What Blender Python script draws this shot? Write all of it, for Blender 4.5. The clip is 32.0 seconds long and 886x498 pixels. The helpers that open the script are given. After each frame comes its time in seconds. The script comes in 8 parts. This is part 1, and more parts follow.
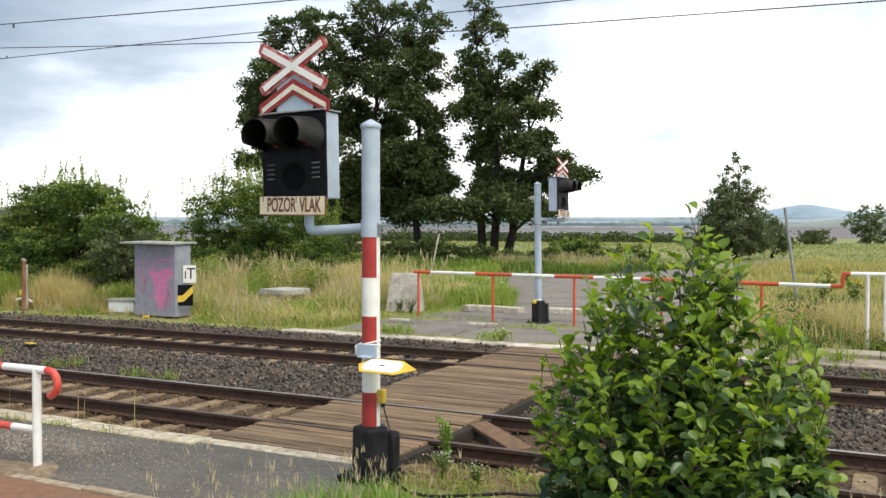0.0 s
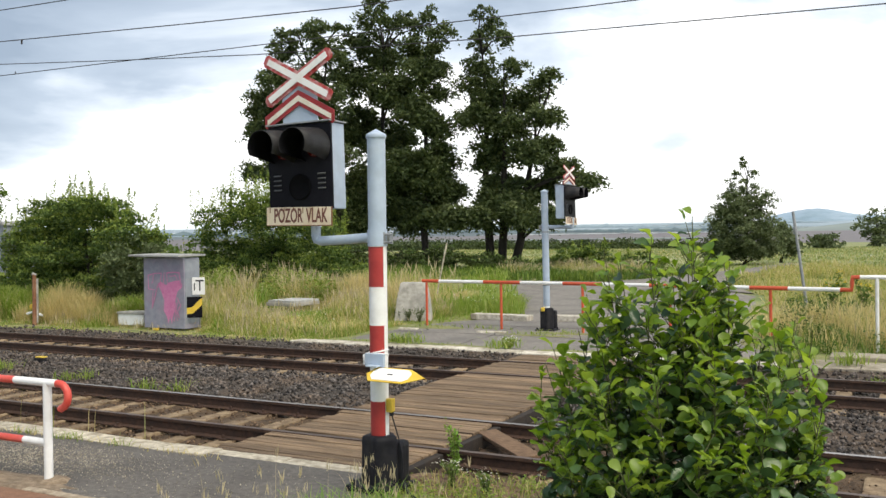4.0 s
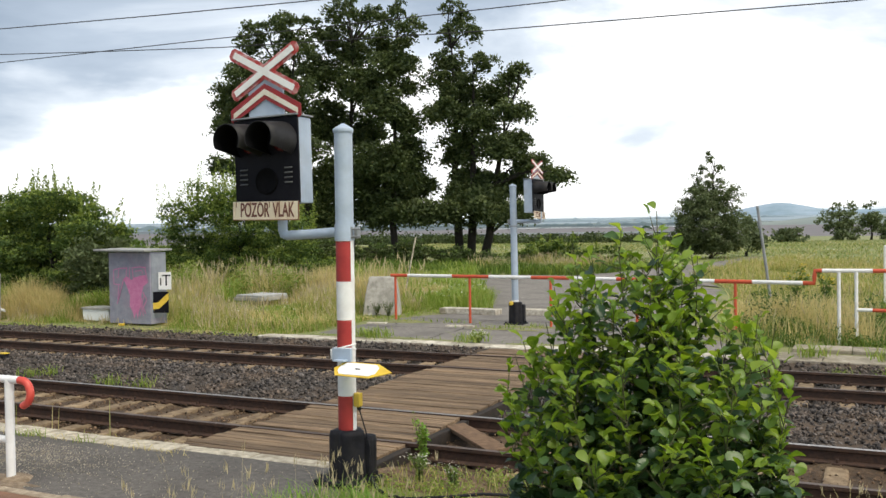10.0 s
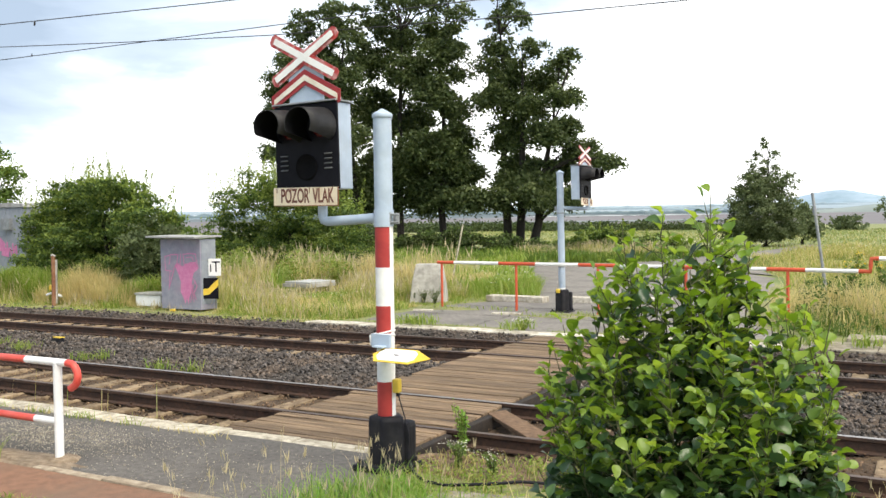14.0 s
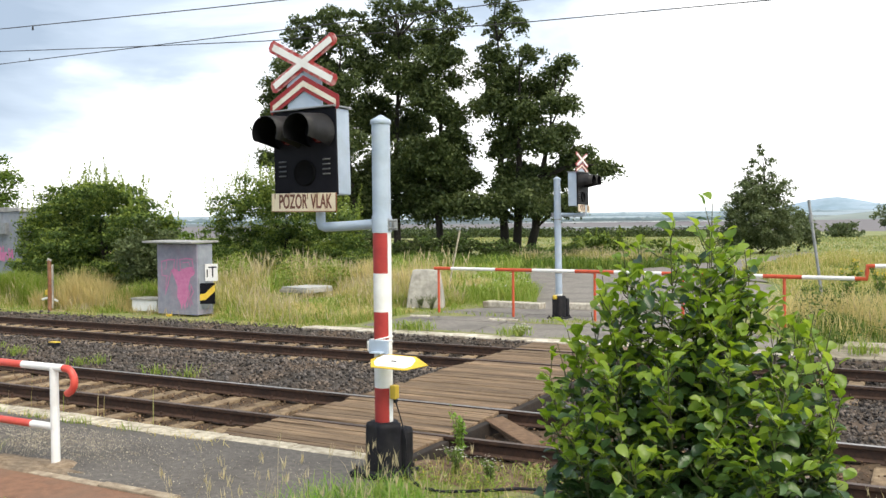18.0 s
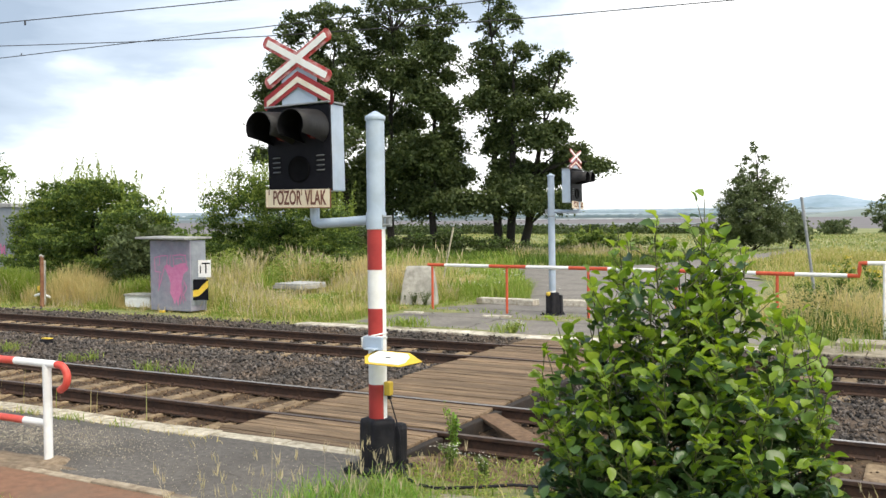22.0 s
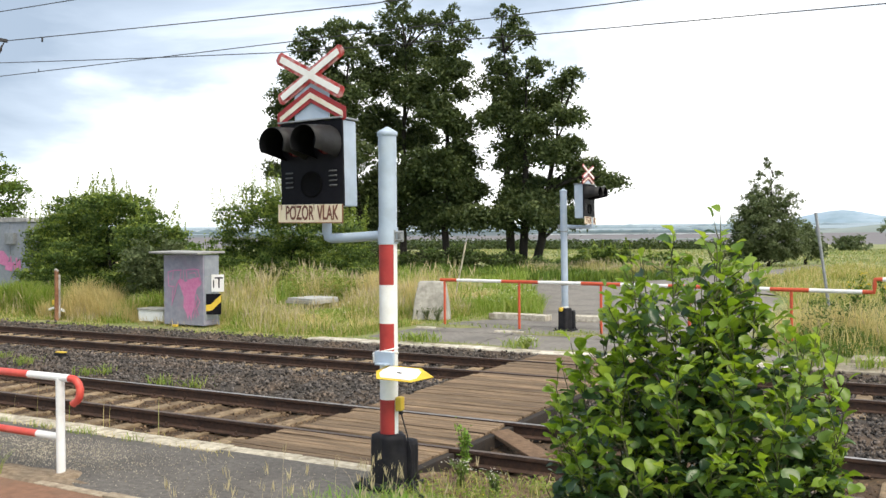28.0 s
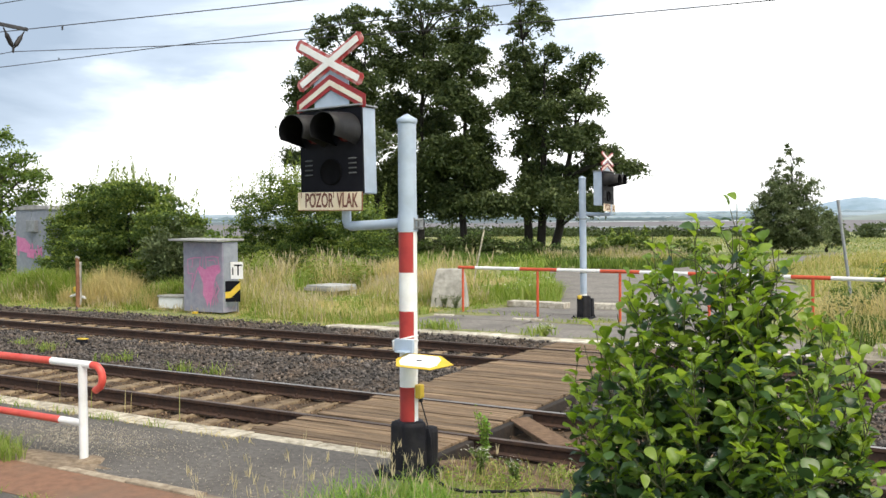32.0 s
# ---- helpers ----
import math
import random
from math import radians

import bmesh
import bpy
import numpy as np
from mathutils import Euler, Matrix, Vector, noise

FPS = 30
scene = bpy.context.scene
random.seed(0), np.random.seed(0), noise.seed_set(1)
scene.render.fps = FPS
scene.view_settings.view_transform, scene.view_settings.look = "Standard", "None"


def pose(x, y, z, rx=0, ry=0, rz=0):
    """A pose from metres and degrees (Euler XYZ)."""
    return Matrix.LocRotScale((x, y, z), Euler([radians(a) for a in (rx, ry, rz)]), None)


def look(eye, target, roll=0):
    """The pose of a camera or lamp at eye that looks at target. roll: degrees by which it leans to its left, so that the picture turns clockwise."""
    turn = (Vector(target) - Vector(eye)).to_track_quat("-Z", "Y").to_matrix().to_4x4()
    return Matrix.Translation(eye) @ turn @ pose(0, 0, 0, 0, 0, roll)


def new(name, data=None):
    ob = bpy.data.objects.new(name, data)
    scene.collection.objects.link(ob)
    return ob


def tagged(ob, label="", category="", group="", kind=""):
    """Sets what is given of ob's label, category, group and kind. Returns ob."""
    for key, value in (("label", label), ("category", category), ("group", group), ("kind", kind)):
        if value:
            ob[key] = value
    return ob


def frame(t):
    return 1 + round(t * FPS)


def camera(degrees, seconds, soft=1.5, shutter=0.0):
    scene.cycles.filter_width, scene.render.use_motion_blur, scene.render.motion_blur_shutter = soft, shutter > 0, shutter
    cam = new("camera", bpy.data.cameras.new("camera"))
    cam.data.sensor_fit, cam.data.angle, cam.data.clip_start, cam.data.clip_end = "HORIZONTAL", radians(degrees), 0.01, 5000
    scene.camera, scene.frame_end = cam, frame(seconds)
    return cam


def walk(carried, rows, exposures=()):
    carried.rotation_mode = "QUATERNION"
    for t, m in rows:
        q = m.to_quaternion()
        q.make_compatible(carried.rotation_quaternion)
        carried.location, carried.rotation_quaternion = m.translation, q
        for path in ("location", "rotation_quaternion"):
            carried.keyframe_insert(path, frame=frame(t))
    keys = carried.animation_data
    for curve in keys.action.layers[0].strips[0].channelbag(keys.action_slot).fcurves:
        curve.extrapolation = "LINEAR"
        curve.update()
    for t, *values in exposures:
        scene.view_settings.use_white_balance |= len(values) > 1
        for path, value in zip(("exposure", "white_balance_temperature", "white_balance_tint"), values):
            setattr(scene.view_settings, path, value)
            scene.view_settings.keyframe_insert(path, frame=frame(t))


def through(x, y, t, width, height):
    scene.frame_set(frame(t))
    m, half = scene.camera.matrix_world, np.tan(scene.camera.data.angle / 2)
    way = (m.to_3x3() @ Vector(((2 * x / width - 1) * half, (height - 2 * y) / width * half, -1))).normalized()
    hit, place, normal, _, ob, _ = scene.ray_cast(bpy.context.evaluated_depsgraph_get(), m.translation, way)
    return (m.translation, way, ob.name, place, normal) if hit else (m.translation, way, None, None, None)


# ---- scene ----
cam = camera(53.0, 32.0)

PATH = [
    (0, (4.27, -8.49, 2.285), (3.358, -6.711, 2.241), -0.0),
    (0.5, (4.275, -8.493, 2.285), (3.356, -6.717, 2.252), -0.1),
    (1, (4.282, -8.497, 2.286), (3.371, -6.716, 2.251), -0.1),
    (1.5, (4.284, -8.495, 2.287), (3.376, -6.713, 2.239), 0.0),
    (2, (4.287, -8.5, 2.285), (3.376, -6.72, 2.237), 0.3),
    (2.5, (4.29, -8.506, 2.284), (3.367, -6.732, 2.238), 0.0),
    (4.5, (4.304, -8.503, 2.282), (3.391, -6.723, 2.271), -1.2),
    (5, (4.353, -8.513, 2.286), (3.573, -6.671, 2.282), -0.7),
    (5.5, (4.359, -8.53, 2.281), (3.59, -6.684, 2.276), -0.4),
    (6, (4.358, -8.512, 2.282), (3.595, -6.663, 2.249), -0.6),
    (6.5, (4.355, -8.515, 2.291), (3.581, -6.671, 2.266), -0.3),
    (7, (4.337, -8.51, 2.286), (3.517, -6.687, 2.232), -0.1),
    (7.5, (4.325, -8.499, 2.289), (3.482, -6.686, 2.243), -0.5),
    (8, (4.334, -8.505, 2.289), (3.496, -6.689, 2.246), -0.7),
    (8.5, (4.322, -8.498, 2.289), (3.471, -6.688, 2.252), -0.7),
    (9, (4.318, -8.498, 2.288), (3.464, -6.69, 2.246), -0.7),
    (9.5, (4.313, -8.495, 2.285), (3.452, -6.691, 2.251), -0.8),
    (10, (4.318, -8.503, 2.284), (3.45, -6.701, 2.246), -0.8),
    (10.5, (4.317, -8.503, 2.283), (3.446, -6.703, 2.222), -0.5),
    (11, (4.314, -8.482, 2.271), (3.389, -6.714, 2.136), -0.6),
    (11.5, (4.354, -8.431, 2.262), (3.378, -6.694, 2.093), -1.0),
    (12, (4.389, -8.403, 2.259), (3.38, -6.683, 2.107), -1.4),
    (12.5, (4.396, -8.403, 2.258), (3.395, -6.677, 2.119), -1.4),
    (13, (4.398, -8.406, 2.259), (3.413, -6.67, 2.127), -1.3),
    (13.5, (4.384, -8.395, 2.262), (3.416, -6.649, 2.152), -1.1),
    (14, (4.378, -8.406, 2.265), (3.41, -6.657, 2.201), -0.8),
    (14.5, (4.38, -8.423, 2.271), (3.426, -6.666, 2.224), -0.6),
    (16.5, (4.374, -8.421, 2.27), (3.412, -6.668, 2.216), -0.7),
    (17, (4.373, -8.417, 2.271), (3.413, -6.663, 2.217), -0.7),
    (17.5, (4.37, -8.418, 2.269), (3.408, -6.665, 2.221), -0.6),
    (18, (4.369, -8.416, 2.269), (3.408, -6.663, 2.218), -0.6),
    (18.5, (4.369, -8.418, 2.268), (3.414, -6.662, 2.217), -0.7),
    (19, (4.372, -8.419, 2.268), (3.418, -6.662, 2.216), -0.8),
    (19.5, (4.367, -8.417, 2.273), (3.408, -6.662, 2.221), -1.1),
    (20, (4.372, -8.412, 2.27), (3.423, -6.653, 2.212), -1.3),
    (20.5, (4.37, -8.411, 2.27), (3.424, -6.65, 2.209), -1.2),
    (21, (4.362, -8.409, 2.269), (3.414, -6.648, 2.209), -1.1),
    (21.5, (4.357, -8.412, 2.268), (3.411, -6.651, 2.204), -0.8),
    (22, (4.359, -8.416, 2.269), (3.411, -6.656, 2.21), -0.5),
    (22.5, (4.36, -8.417, 2.272), (3.417, -6.655, 2.203), -0.4),
    (23, (4.365, -8.414, 2.268), (3.422, -6.652, 2.204), -0.1),
    (23.5, (4.358, -8.408, 2.266), (3.412, -6.646, 2.207), -0.4),
    (24, (4.363, -8.42, 2.266), (3.419, -6.658, 2.201), -0.3),
    (24.5, (4.364, -8.408, 2.267), (3.388, -6.664, 2.182), -0.7),
    (25, (4.377, -8.4, 2.262), (3.399, -6.658, 2.167), -0.8),
    (25.5, (4.383, -8.402, 2.265), (3.409, -6.657, 2.19), -0.8),
    (26, (4.378, -8.412, 2.268), (3.408, -6.663, 2.215), -0.7),
    (26.5, (4.379, -8.418, 2.269), (3.412, -6.668, 2.239), -0.4),
    (28.5, (4.366, -8.417, 2.271), (3.385, -6.674, 2.25), -0.4),
    (29, (4.36, -8.423, 2.271), (3.355, -6.693, 2.259), -0.3),
    (29.5, (4.347, -8.412, 2.269), (3.325, -6.693, 2.242), -0.4),
    (30, (4.336, -8.405, 2.269), (3.305, -6.691, 2.239), -0.5),
    (30.5, (4.342, -8.41, 2.271), (3.315, -6.694, 2.238), -0.3),
    (31, (4.336, -8.398, 2.267), (3.314, -6.679, 2.215), -0.4),
    (31.5, (4.343, -8.397, 2.267), (3.331, -6.673, 2.208), -0.4),
    (32, (4.34, -8.408, 2.273), (3.333, -6.681, 2.22), -0.4),
]
EXPOSURES = [(0, 0.62), (2.5, 0.58), (4.5, 0.56), (5.0, 0.54), (6, 0.42), (9.0, 0.40), (10.5, 0.45), (11.0, 0.48), (11.6, 1.0), (14.5, 0.98), (17, 0.86), (26.5, 0.82), (28.5, 0.82), (32, 0.82)]
walk(cam, [(t, look(eye, target, roll)) for t, eye, target, roll in PATH], EXPOSURES)


# ---- light ----
def node(nt, kind, **inputs):
    n = nt.nodes.new(kind)
    for key, value in inputs.items():
        n.inputs[key.replace("_", " ")].default_value = value
    return n


def build_world():
    w = bpy.data.worlds.new("overcast_sky")
    scene.world = w
    w.use_nodes = True
    nt = w.node_tree
    nt.nodes.clear()
    out = nt.nodes.new("ShaderNodeOutputWorld")
    sky = nt.nodes.new("ShaderNodeTexSky")
    sky.sky_type = "NISHITA"
    sky.sun_disc = False
    sky.sun_elevation, sky.sun_rotation = radians(SUN_UP), radians(90 - SUN_AZ)
    sky.air_density, sky.dust_density = 1.0, 2.0
    clear = node(nt, "ShaderNodeBackground", Strength=0.09)
    nt.links.new(sky.outputs[0], clear.inputs[0])
    co = nt.nodes.new("ShaderNodeTexCoord")
    mp = nt.nodes.new("ShaderNodeMapping")
    mp.inputs["Scale"].default_value = (1.0, 1.0, 3.2)
    mp.inputs["Location"].default_value = CLOUD_AT
    nt.links.new(co.outputs["Generated"], mp.inputs["Vector"])
    big = node(nt, "ShaderNodeTexNoise", Scale=2.1, Detail=7.0, Roughness=0.52, Distortion=0.35)
    nt.links.new(mp.outputs[0], big.inputs["Vector"])
    # the cloud deck thins out over the open plain and thickens overhead
    sund = Vector((math.cos(radians(25)), math.sin(radians(25)), -2.6))
    dot = nt.nodes.new("ShaderNodeVectorMath")
    dot.operation = "DOT_PRODUCT"
    dot.inputs[1].default_value = sund
    nt.links.new(co.outputs["Generated"], dot.inputs[0])
    lift = node(nt, "ShaderNodeMath")
    lift.operation = "MULTIPLY_ADD"
    lift.inputs[1].default_value, lift.inputs[2].default_value = 0.36, 0.235
    nt.links.new(dot.outputs["Value"], lift.inputs[0])
    add = node(nt, "ShaderNodeMath")
    add.operation = "ADD"
    strong = node(nt, "ShaderNodeMapRange", From_Min=0.3, From_Max=0.7, To_Min=0.2, To_Max=0.8)
    strong.clamp = False
    nt.links.new(big.outputs["Fac"], strong.inputs["Value"])
    nt.links.new(strong.outputs[0], add.inputs[0])
    nt.links.new(lift.outputs[0], add.inputs[1])
    # the bank of cloud has a flat, ragged lower edge
    sep = nt.nodes.new("ShaderNodeSeparateXYZ")
    nt.links.new(co.outputs["Generated"], sep.inputs[0])
    rag = node(nt, "ShaderNodeTexNoise", Scale=4.5, Detail=5.0, Roughness=0.55)
    nt.links.new(mp.outputs[0], rag.inputs["Vector"])
    wave = node(nt, "ShaderNodeMath")
    wave.operation = "MULTIPLY_ADD"
    wave.inputs[1].default_value = 0.11
    nt.links.new(rag.outputs["Fac"], wave.inputs[0])
    nt.links.new(sep.outputs["Z"], wave.inputs[2])
    bank = node(nt, "ShaderNodeMapRange", From_Min=0.205, From_Max=0.235, To_Min=0.0, To_Max=-0.13)
    bank.interpolation_type = "SMOOTHSTEP"
    nt.links.new(wave.outputs[0], bank.inputs["Value"])
    deck = node(nt, "ShaderNodeMath")
    deck.operation = "ADD"
    nt.links.new(add.outputs[0], deck.inputs[0])
    nt.links.new(bank.outputs[0], deck.inputs[1])
    ramp = nt.nodes.new("ShaderNodeValToRGB")
    r = ramp.color_ramp
    r.elements[0].position, r.elements[0].color = 0.16, (0.255, 0.312, 0.39, 1)
    r.elements[1].position, r.elements[1].color = 0.54, (1.0, 1.0, 1.0, 1)
    e = r.elements.new(0.44)
    e.color = (0.585, 0.64, 0.705, 1)
    e = r.elements.new(0.34)
    e.color = (0.385, 0.448, 0.53, 1)
    nt.links.new(deck.outputs[0], ramp.inputs[0])
    cloud = node(nt, "ShaderNodeBackground", Strength=SKY)
    nt.links.new(ramp.outputs[0], cloud.inputs[0])
    mix = node(nt, "ShaderNodeMixShader", Fac=0.9)
    nt.links.new(clear.outputs[0], mix.inputs[1])
    nt.links.new(cloud.outputs[0], mix.inputs[2])
    nt.links.new(mix.outputs[0], out.inputs[0])
    sun = bpy.data.lights.new("sun", "SUN")
    sun.energy, sun.angle, sun.color = SUN, radians(45), (1.0, 0.905, 0.745)
    d = Vector((math.cos(radians(SUN_AZ)) * math.cos(radians(SUN_UP)), math.sin(radians(SUN_AZ)) * math.cos(radians(SUN_UP)), math.sin(radians(SUN_UP))))
    ob = new("sun", sun)
    ob.matrix_world = look(d * 50, (0, 0, 0))


SUN_AZ, SUN_UP, SUN, SKY = 332, 60, 2.45, 1.12
CLOUD_AT = (0.3, 1.7, 0.4)
build_world()


# ---- materials ----
def material(name, low, high, scale=6.0, rough=0.8, metal=0.0, bump=0.0, bump_scale=40.0, stain=None, stain_scale=1.2,
             stain_amount=0.5, local=False, vary=0.0, spec=0.5, stretch=(1, 1, 1), hide_noise=0.35):
    """Two tones mixed by noise, a larger stain over them, bump, and a random shade for each piece."""
    m = bpy.data.materials.new(name)
    m.use_nodes = True
    nt = m.node_tree
    p = nt.nodes["Principled BSDF"]
    p.inputs["Metallic"].default_value = metal
    p.inputs["Specular IOR Level"].default_value = spec
    src = nt.nodes.new("ShaderNodeTexCoord").outputs["Object"] if local else nt.nodes.new("ShaderNodeNewGeometry").outputs["Position"]
    mp = nt.nodes.new("ShaderNodeMapping")
    mp.inputs["Scale"].default_value = stretch
    nt.links.new(src, mp.inputs["Vector"])
    fine = node(nt, "ShaderNodeTexNoise", Scale=scale, Detail=6.0, Roughness=0.65)
    nt.links.new(mp.outputs[0], fine.inputs["Vector"])
    ramp = nt.nodes.new("ShaderNodeValToRGB")
    ramp.color_ramp.elements[0].position, ramp.color_ramp.elements[0].color = hide_noise, (*low, 1)
    ramp.color_ramp.elements[1].position, ramp.color_ramp.elements[1].color = 1 - hide_noise, (*high, 1)
    nt.links.new(fine.outputs["Fac"], ramp.inputs[0])
    colour = ramp.outputs[0]
    if stain:
        wide = node(nt, "ShaderNodeTexNoise", Scale=stain_scale, Detail=5.0, Roughness=0.6)
        nt.links.new(mp.outputs[0], wide.inputs["Vector"])
        edge = node(nt, "ShaderNodeMapRange", From_Min=0.45, From_Max=0.68, To_Min=0.0, To_Max=stain_amount)
        nt.links.new(wide.outputs["Fac"], edge.inputs["Value"])
        mix = nt.nodes.new("ShaderNodeMix")
        mix.data_type = "RGBA"
        mix.inputs["B"].default_value = (*stain, 1)
        nt.links.new(edge.outputs[0], mix.inputs["Factor"])
        nt.links.new(colour, mix.inputs["A"])
        colour = mix.outputs["Result"]
    if vary:
        info = nt.nodes.new("ShaderNodeObjectInfo")
        geo = nt.nodes.new("ShaderNodeNewGeometry")
        both = node(nt, "ShaderNodeMath")
        both.operation = "ADD"
        nt.links.new(info.outputs["Random"], both.inputs[0])
        nt.links.new(geo.outputs["Random Per Island"], both.inputs[1])
        wrap = node(nt, "ShaderNodeMath")
        wrap.operation = "FRACT"
        nt.links.new(both.outputs[0], wrap.inputs[0])
        rng = node(nt, "ShaderNodeMapRange", To_Min=1 - vary, To_Max=1 + vary)
        nt.links.new(wrap.outputs[0], rng.inputs["Value"])
        hsv = node(nt, "ShaderNodeHueSaturation")
        nt.links.new(rng.outputs[0], hsv.inputs["Value"])
        nt.links.new(colour, hsv.inputs["Color"])
        colour = hsv.outputs[0]
    nt.links.new(colour, p.inputs["Base Color"])
    wear = node(nt, "ShaderNodeMapRange", To_Min=max(0.05, rough - 0.12), To_Max=min(1, rough + 0.12))
    nt.links.new(fine.outputs["Fac"], wear.inputs["Value"])
    nt.links.new(wear.outputs[0], p.inputs["Roughness"])
    if bump:
        grain = node(nt, "ShaderNodeTexNoise", Scale=bump_scale, Detail=5.0, Roughness=0.6)
        nt.links.new(mp.outputs[0], grain.inputs["Vector"])
        b = node(nt, "ShaderNodeBump", Strength=1.0, Distance=bump)
        nt.links.new(grain.outputs["Fac"], b.inputs["Height"])
        nt.links.new(b.outputs[0], p.inputs["Normal"])
    return m


def leaf_material(name, colours, through=0.35, rough=0.5, spec=0.35):
    """Leaves and blades: a random tone for each leaf, some light passing through."""
    m = bpy.data.materials.new(name)
    m.use_nodes = True
    nt = m.node_tree
    p = nt.nodes["Principled BSDF"]
    p.inputs["Roughness"].default_value = rough
    p.inputs["Specular IOR Level"].default_value = spec
    info = nt.nodes.new("ShaderNodeObjectInfo")
    geo = nt.nodes.new("ShaderNodeNewGeometry")
    both = node(nt, "ShaderNodeMath")
    both.operation = "ADD"
    nt.links.new(info.outputs["Random"], both.inputs[0])
    nt.links.new(geo.outputs["Random Per Island"], both.inputs[1])
    wrap = node(nt, "ShaderNodeMath")
    wrap.operation = "FRACT"
    nt.links.new(both.outputs[0], wrap.inputs[0])
    ramp = nt.nodes.new("ShaderNodeValToRGB")
    els = ramp.color_ramp.elements
    while len(els) < len(colours):
        els.new(0.5)
    for i, c in enumerate(colours):
        els[i].position, els[i].color = i / (len(colours) - 1), (*c, 1)
    nt.links.new(wrap.outputs[0], ramp.inputs[0])
    nt.links.new(ramp.outputs[0], p.inputs["Base Color"])
    t = nt.nodes.new("ShaderNodeBsdfTranslucent")
    hsv = node(nt, "ShaderNodeHueSaturation", Hue=0.485, Saturation=1.1, Value=1.5)
    nt.links.new(ramp.outputs[0], hsv.inputs["Color"])
    nt.links.new(hsv.outputs[0], t.inputs["Color"])
    mix = node(nt, "ShaderNodeMixShader", Fac=through)
    nt.links.new(p.outputs[0], mix.inputs[1])
    nt.links.new(t.outputs[0], mix.inputs[2])
    nt.links.new(mix.outputs[0], nt.nodes["Material Output"].inputs["Surface"])
    return m


M_GROUND = material("meadow_soil", (0.13, 0.16, 0.05), (0.27, 0.275, 0.105), 2.5, 0.95, bump=0.03, bump_scale=9, stain=(0.21, 0.18, 0.09), stain_scale=0.25, stain_amount=0.8)
M_MEADOW = material("short_meadow_turf", (0.125, 0.17, 0.046), (0.25, 0.27, 0.098), 0.35, 0.95, bump=0.03, bump_scale=7, stain=(0.33, 0.30, 0.155), stain_scale=0.09, stain_amount=0.8)
M_ASPHALT = material("worn_asphalt", (0.085, 0.077, 0.069), (0.17, 0.155, 0.138), 16, 0.9, bump=0.007, bump_scale=110, stain=(0.055, 0.049, 0.043), stain_scale=0.9, stain_amount=0.6)
M_ROAD = material("grey_road_asphalt", (0.158, 0.144, 0.127), (0.262, 0.24, 0.214), 9, 0.9, bump=0.006, bump_scale=70, stain=(0.11, 0.102, 0.092), stain_scale=0.9, stain_amount=0.6)
M_RUST_PAVE = material("rust_stained_paving", (0.165, 0.085, 0.050), (0.255, 0.135, 0.082), 9, 0.9, bump=0.004, bump_scale=80, stain=(0.16, 0.115, 0.08), stain_scale=1.6, stain_amount=0.6)
M_KERB = material("pale_kerb_concrete", (0.38, 0.335, 0.25), (0.66, 0.60, 0.48), 11, 0.9, bump=0.012, bump_scale=35, stain=(0.17, 0.14, 0.095), stain_scale=7, stain_amount=0.85, vary=0.12)
M_CONCRETE = material("weathered_concrete", (0.30, 0.29, 0.26), (0.47, 0.45, 0.41), 8, 0.9, bump=0.006, bump_scale=50, stain=(0.16, 0.155, 0.13), stain_scale=1.8, stain_amount=0.6, vary=0.08)
M_BALLAST = material("ballast_stone", (0.036, 0.031, 0.029), (0.135, 0.119, 0.109), 14, 0.92, bump=0.004, bump_scale=70, stain=(0.165, 0.118, 0.082), stain_scale=1.7, stain_amount=0.55, vary=0.85)
M_BED = material("ballast_bed", (0.020, 0.017, 0.014), (0.095, 0.077, 0.060), 26, 0.95, bump=0.035, bump_scale=22, stain=(0.17, 0.105, 0.06), stain_scale=0.8, stain_amount=0.6)
M_DIRT = material("rusty_track_dirt", (0.032, 0.020, 0.012), (0.118, 0.074, 0.041), 16, 0.95, bump=0.03, bump_scale=30, stain=(0.165, 0.115, 0.065), stain_scale=1.8, stain_amount=0.45)
M_SLEEPER = material("stained_concrete_sleeper", (0.165, 0.115, 0.066), (0.37, 0.278, 0.172), 9, 0.9, bump=0.006, bump_scale=60, stain=(0.105, 0.062, 0.034), stain_scale=3.6, stain_amount=0.65, vary=0.22)
M_RAIL = material("rusty_rail_steel", (0.034, 0.018, 0.012), (0.086, 0.045, 0.028), 18, 0.75, bump=0.002, bump_scale=60, stain=(0.02, 0.014, 0.011), stain_scale=3, stain_amount=0.6)
M_RAILDULL = material("dull_rail_top", (0.075, 0.052, 0.040), (0.16, 0.125, 0.105), 20, 0.6, metal=0.2)
M_SLAB = material("worn_cover_concrete", (0.20, 0.175, 0.14), (0.34, 0.30, 0.25), 9, 0.9, bump=0.006, bump_scale=50, stain=(0.13, 0.11, 0.08), stain_scale=2.6, stain_amount=0.6)
M_RED_CHIP = material("chipped_red_paint", (0.36, 0.028, 0.028), (0.45, 0.044, 0.038), 7, 0.5, bump=0.001, bump_scale=70, stain=(0.70, 0.62, 0.60), stain_scale=13, stain_amount=0.55)
M_RAILTOP = material("polished_rail_top", (0.33, 0.295, 0.27), (0.52, 0.48, 0.45), 20, 0.42, metal=0.7)
M_PLANK = material("weathered_deck_timber", (0.044, 0.026, 0.014), (0.36, 0.250, 0.150), 9, 0.88, bump=0.012, bump_scale=26, stain=(0.060, 0.036, 0.020), stain_scale=1.3, stain_amount=0.75, vary=0.28, stretch=(0.16, 3.2, 3.2), hide_noise=0.31)
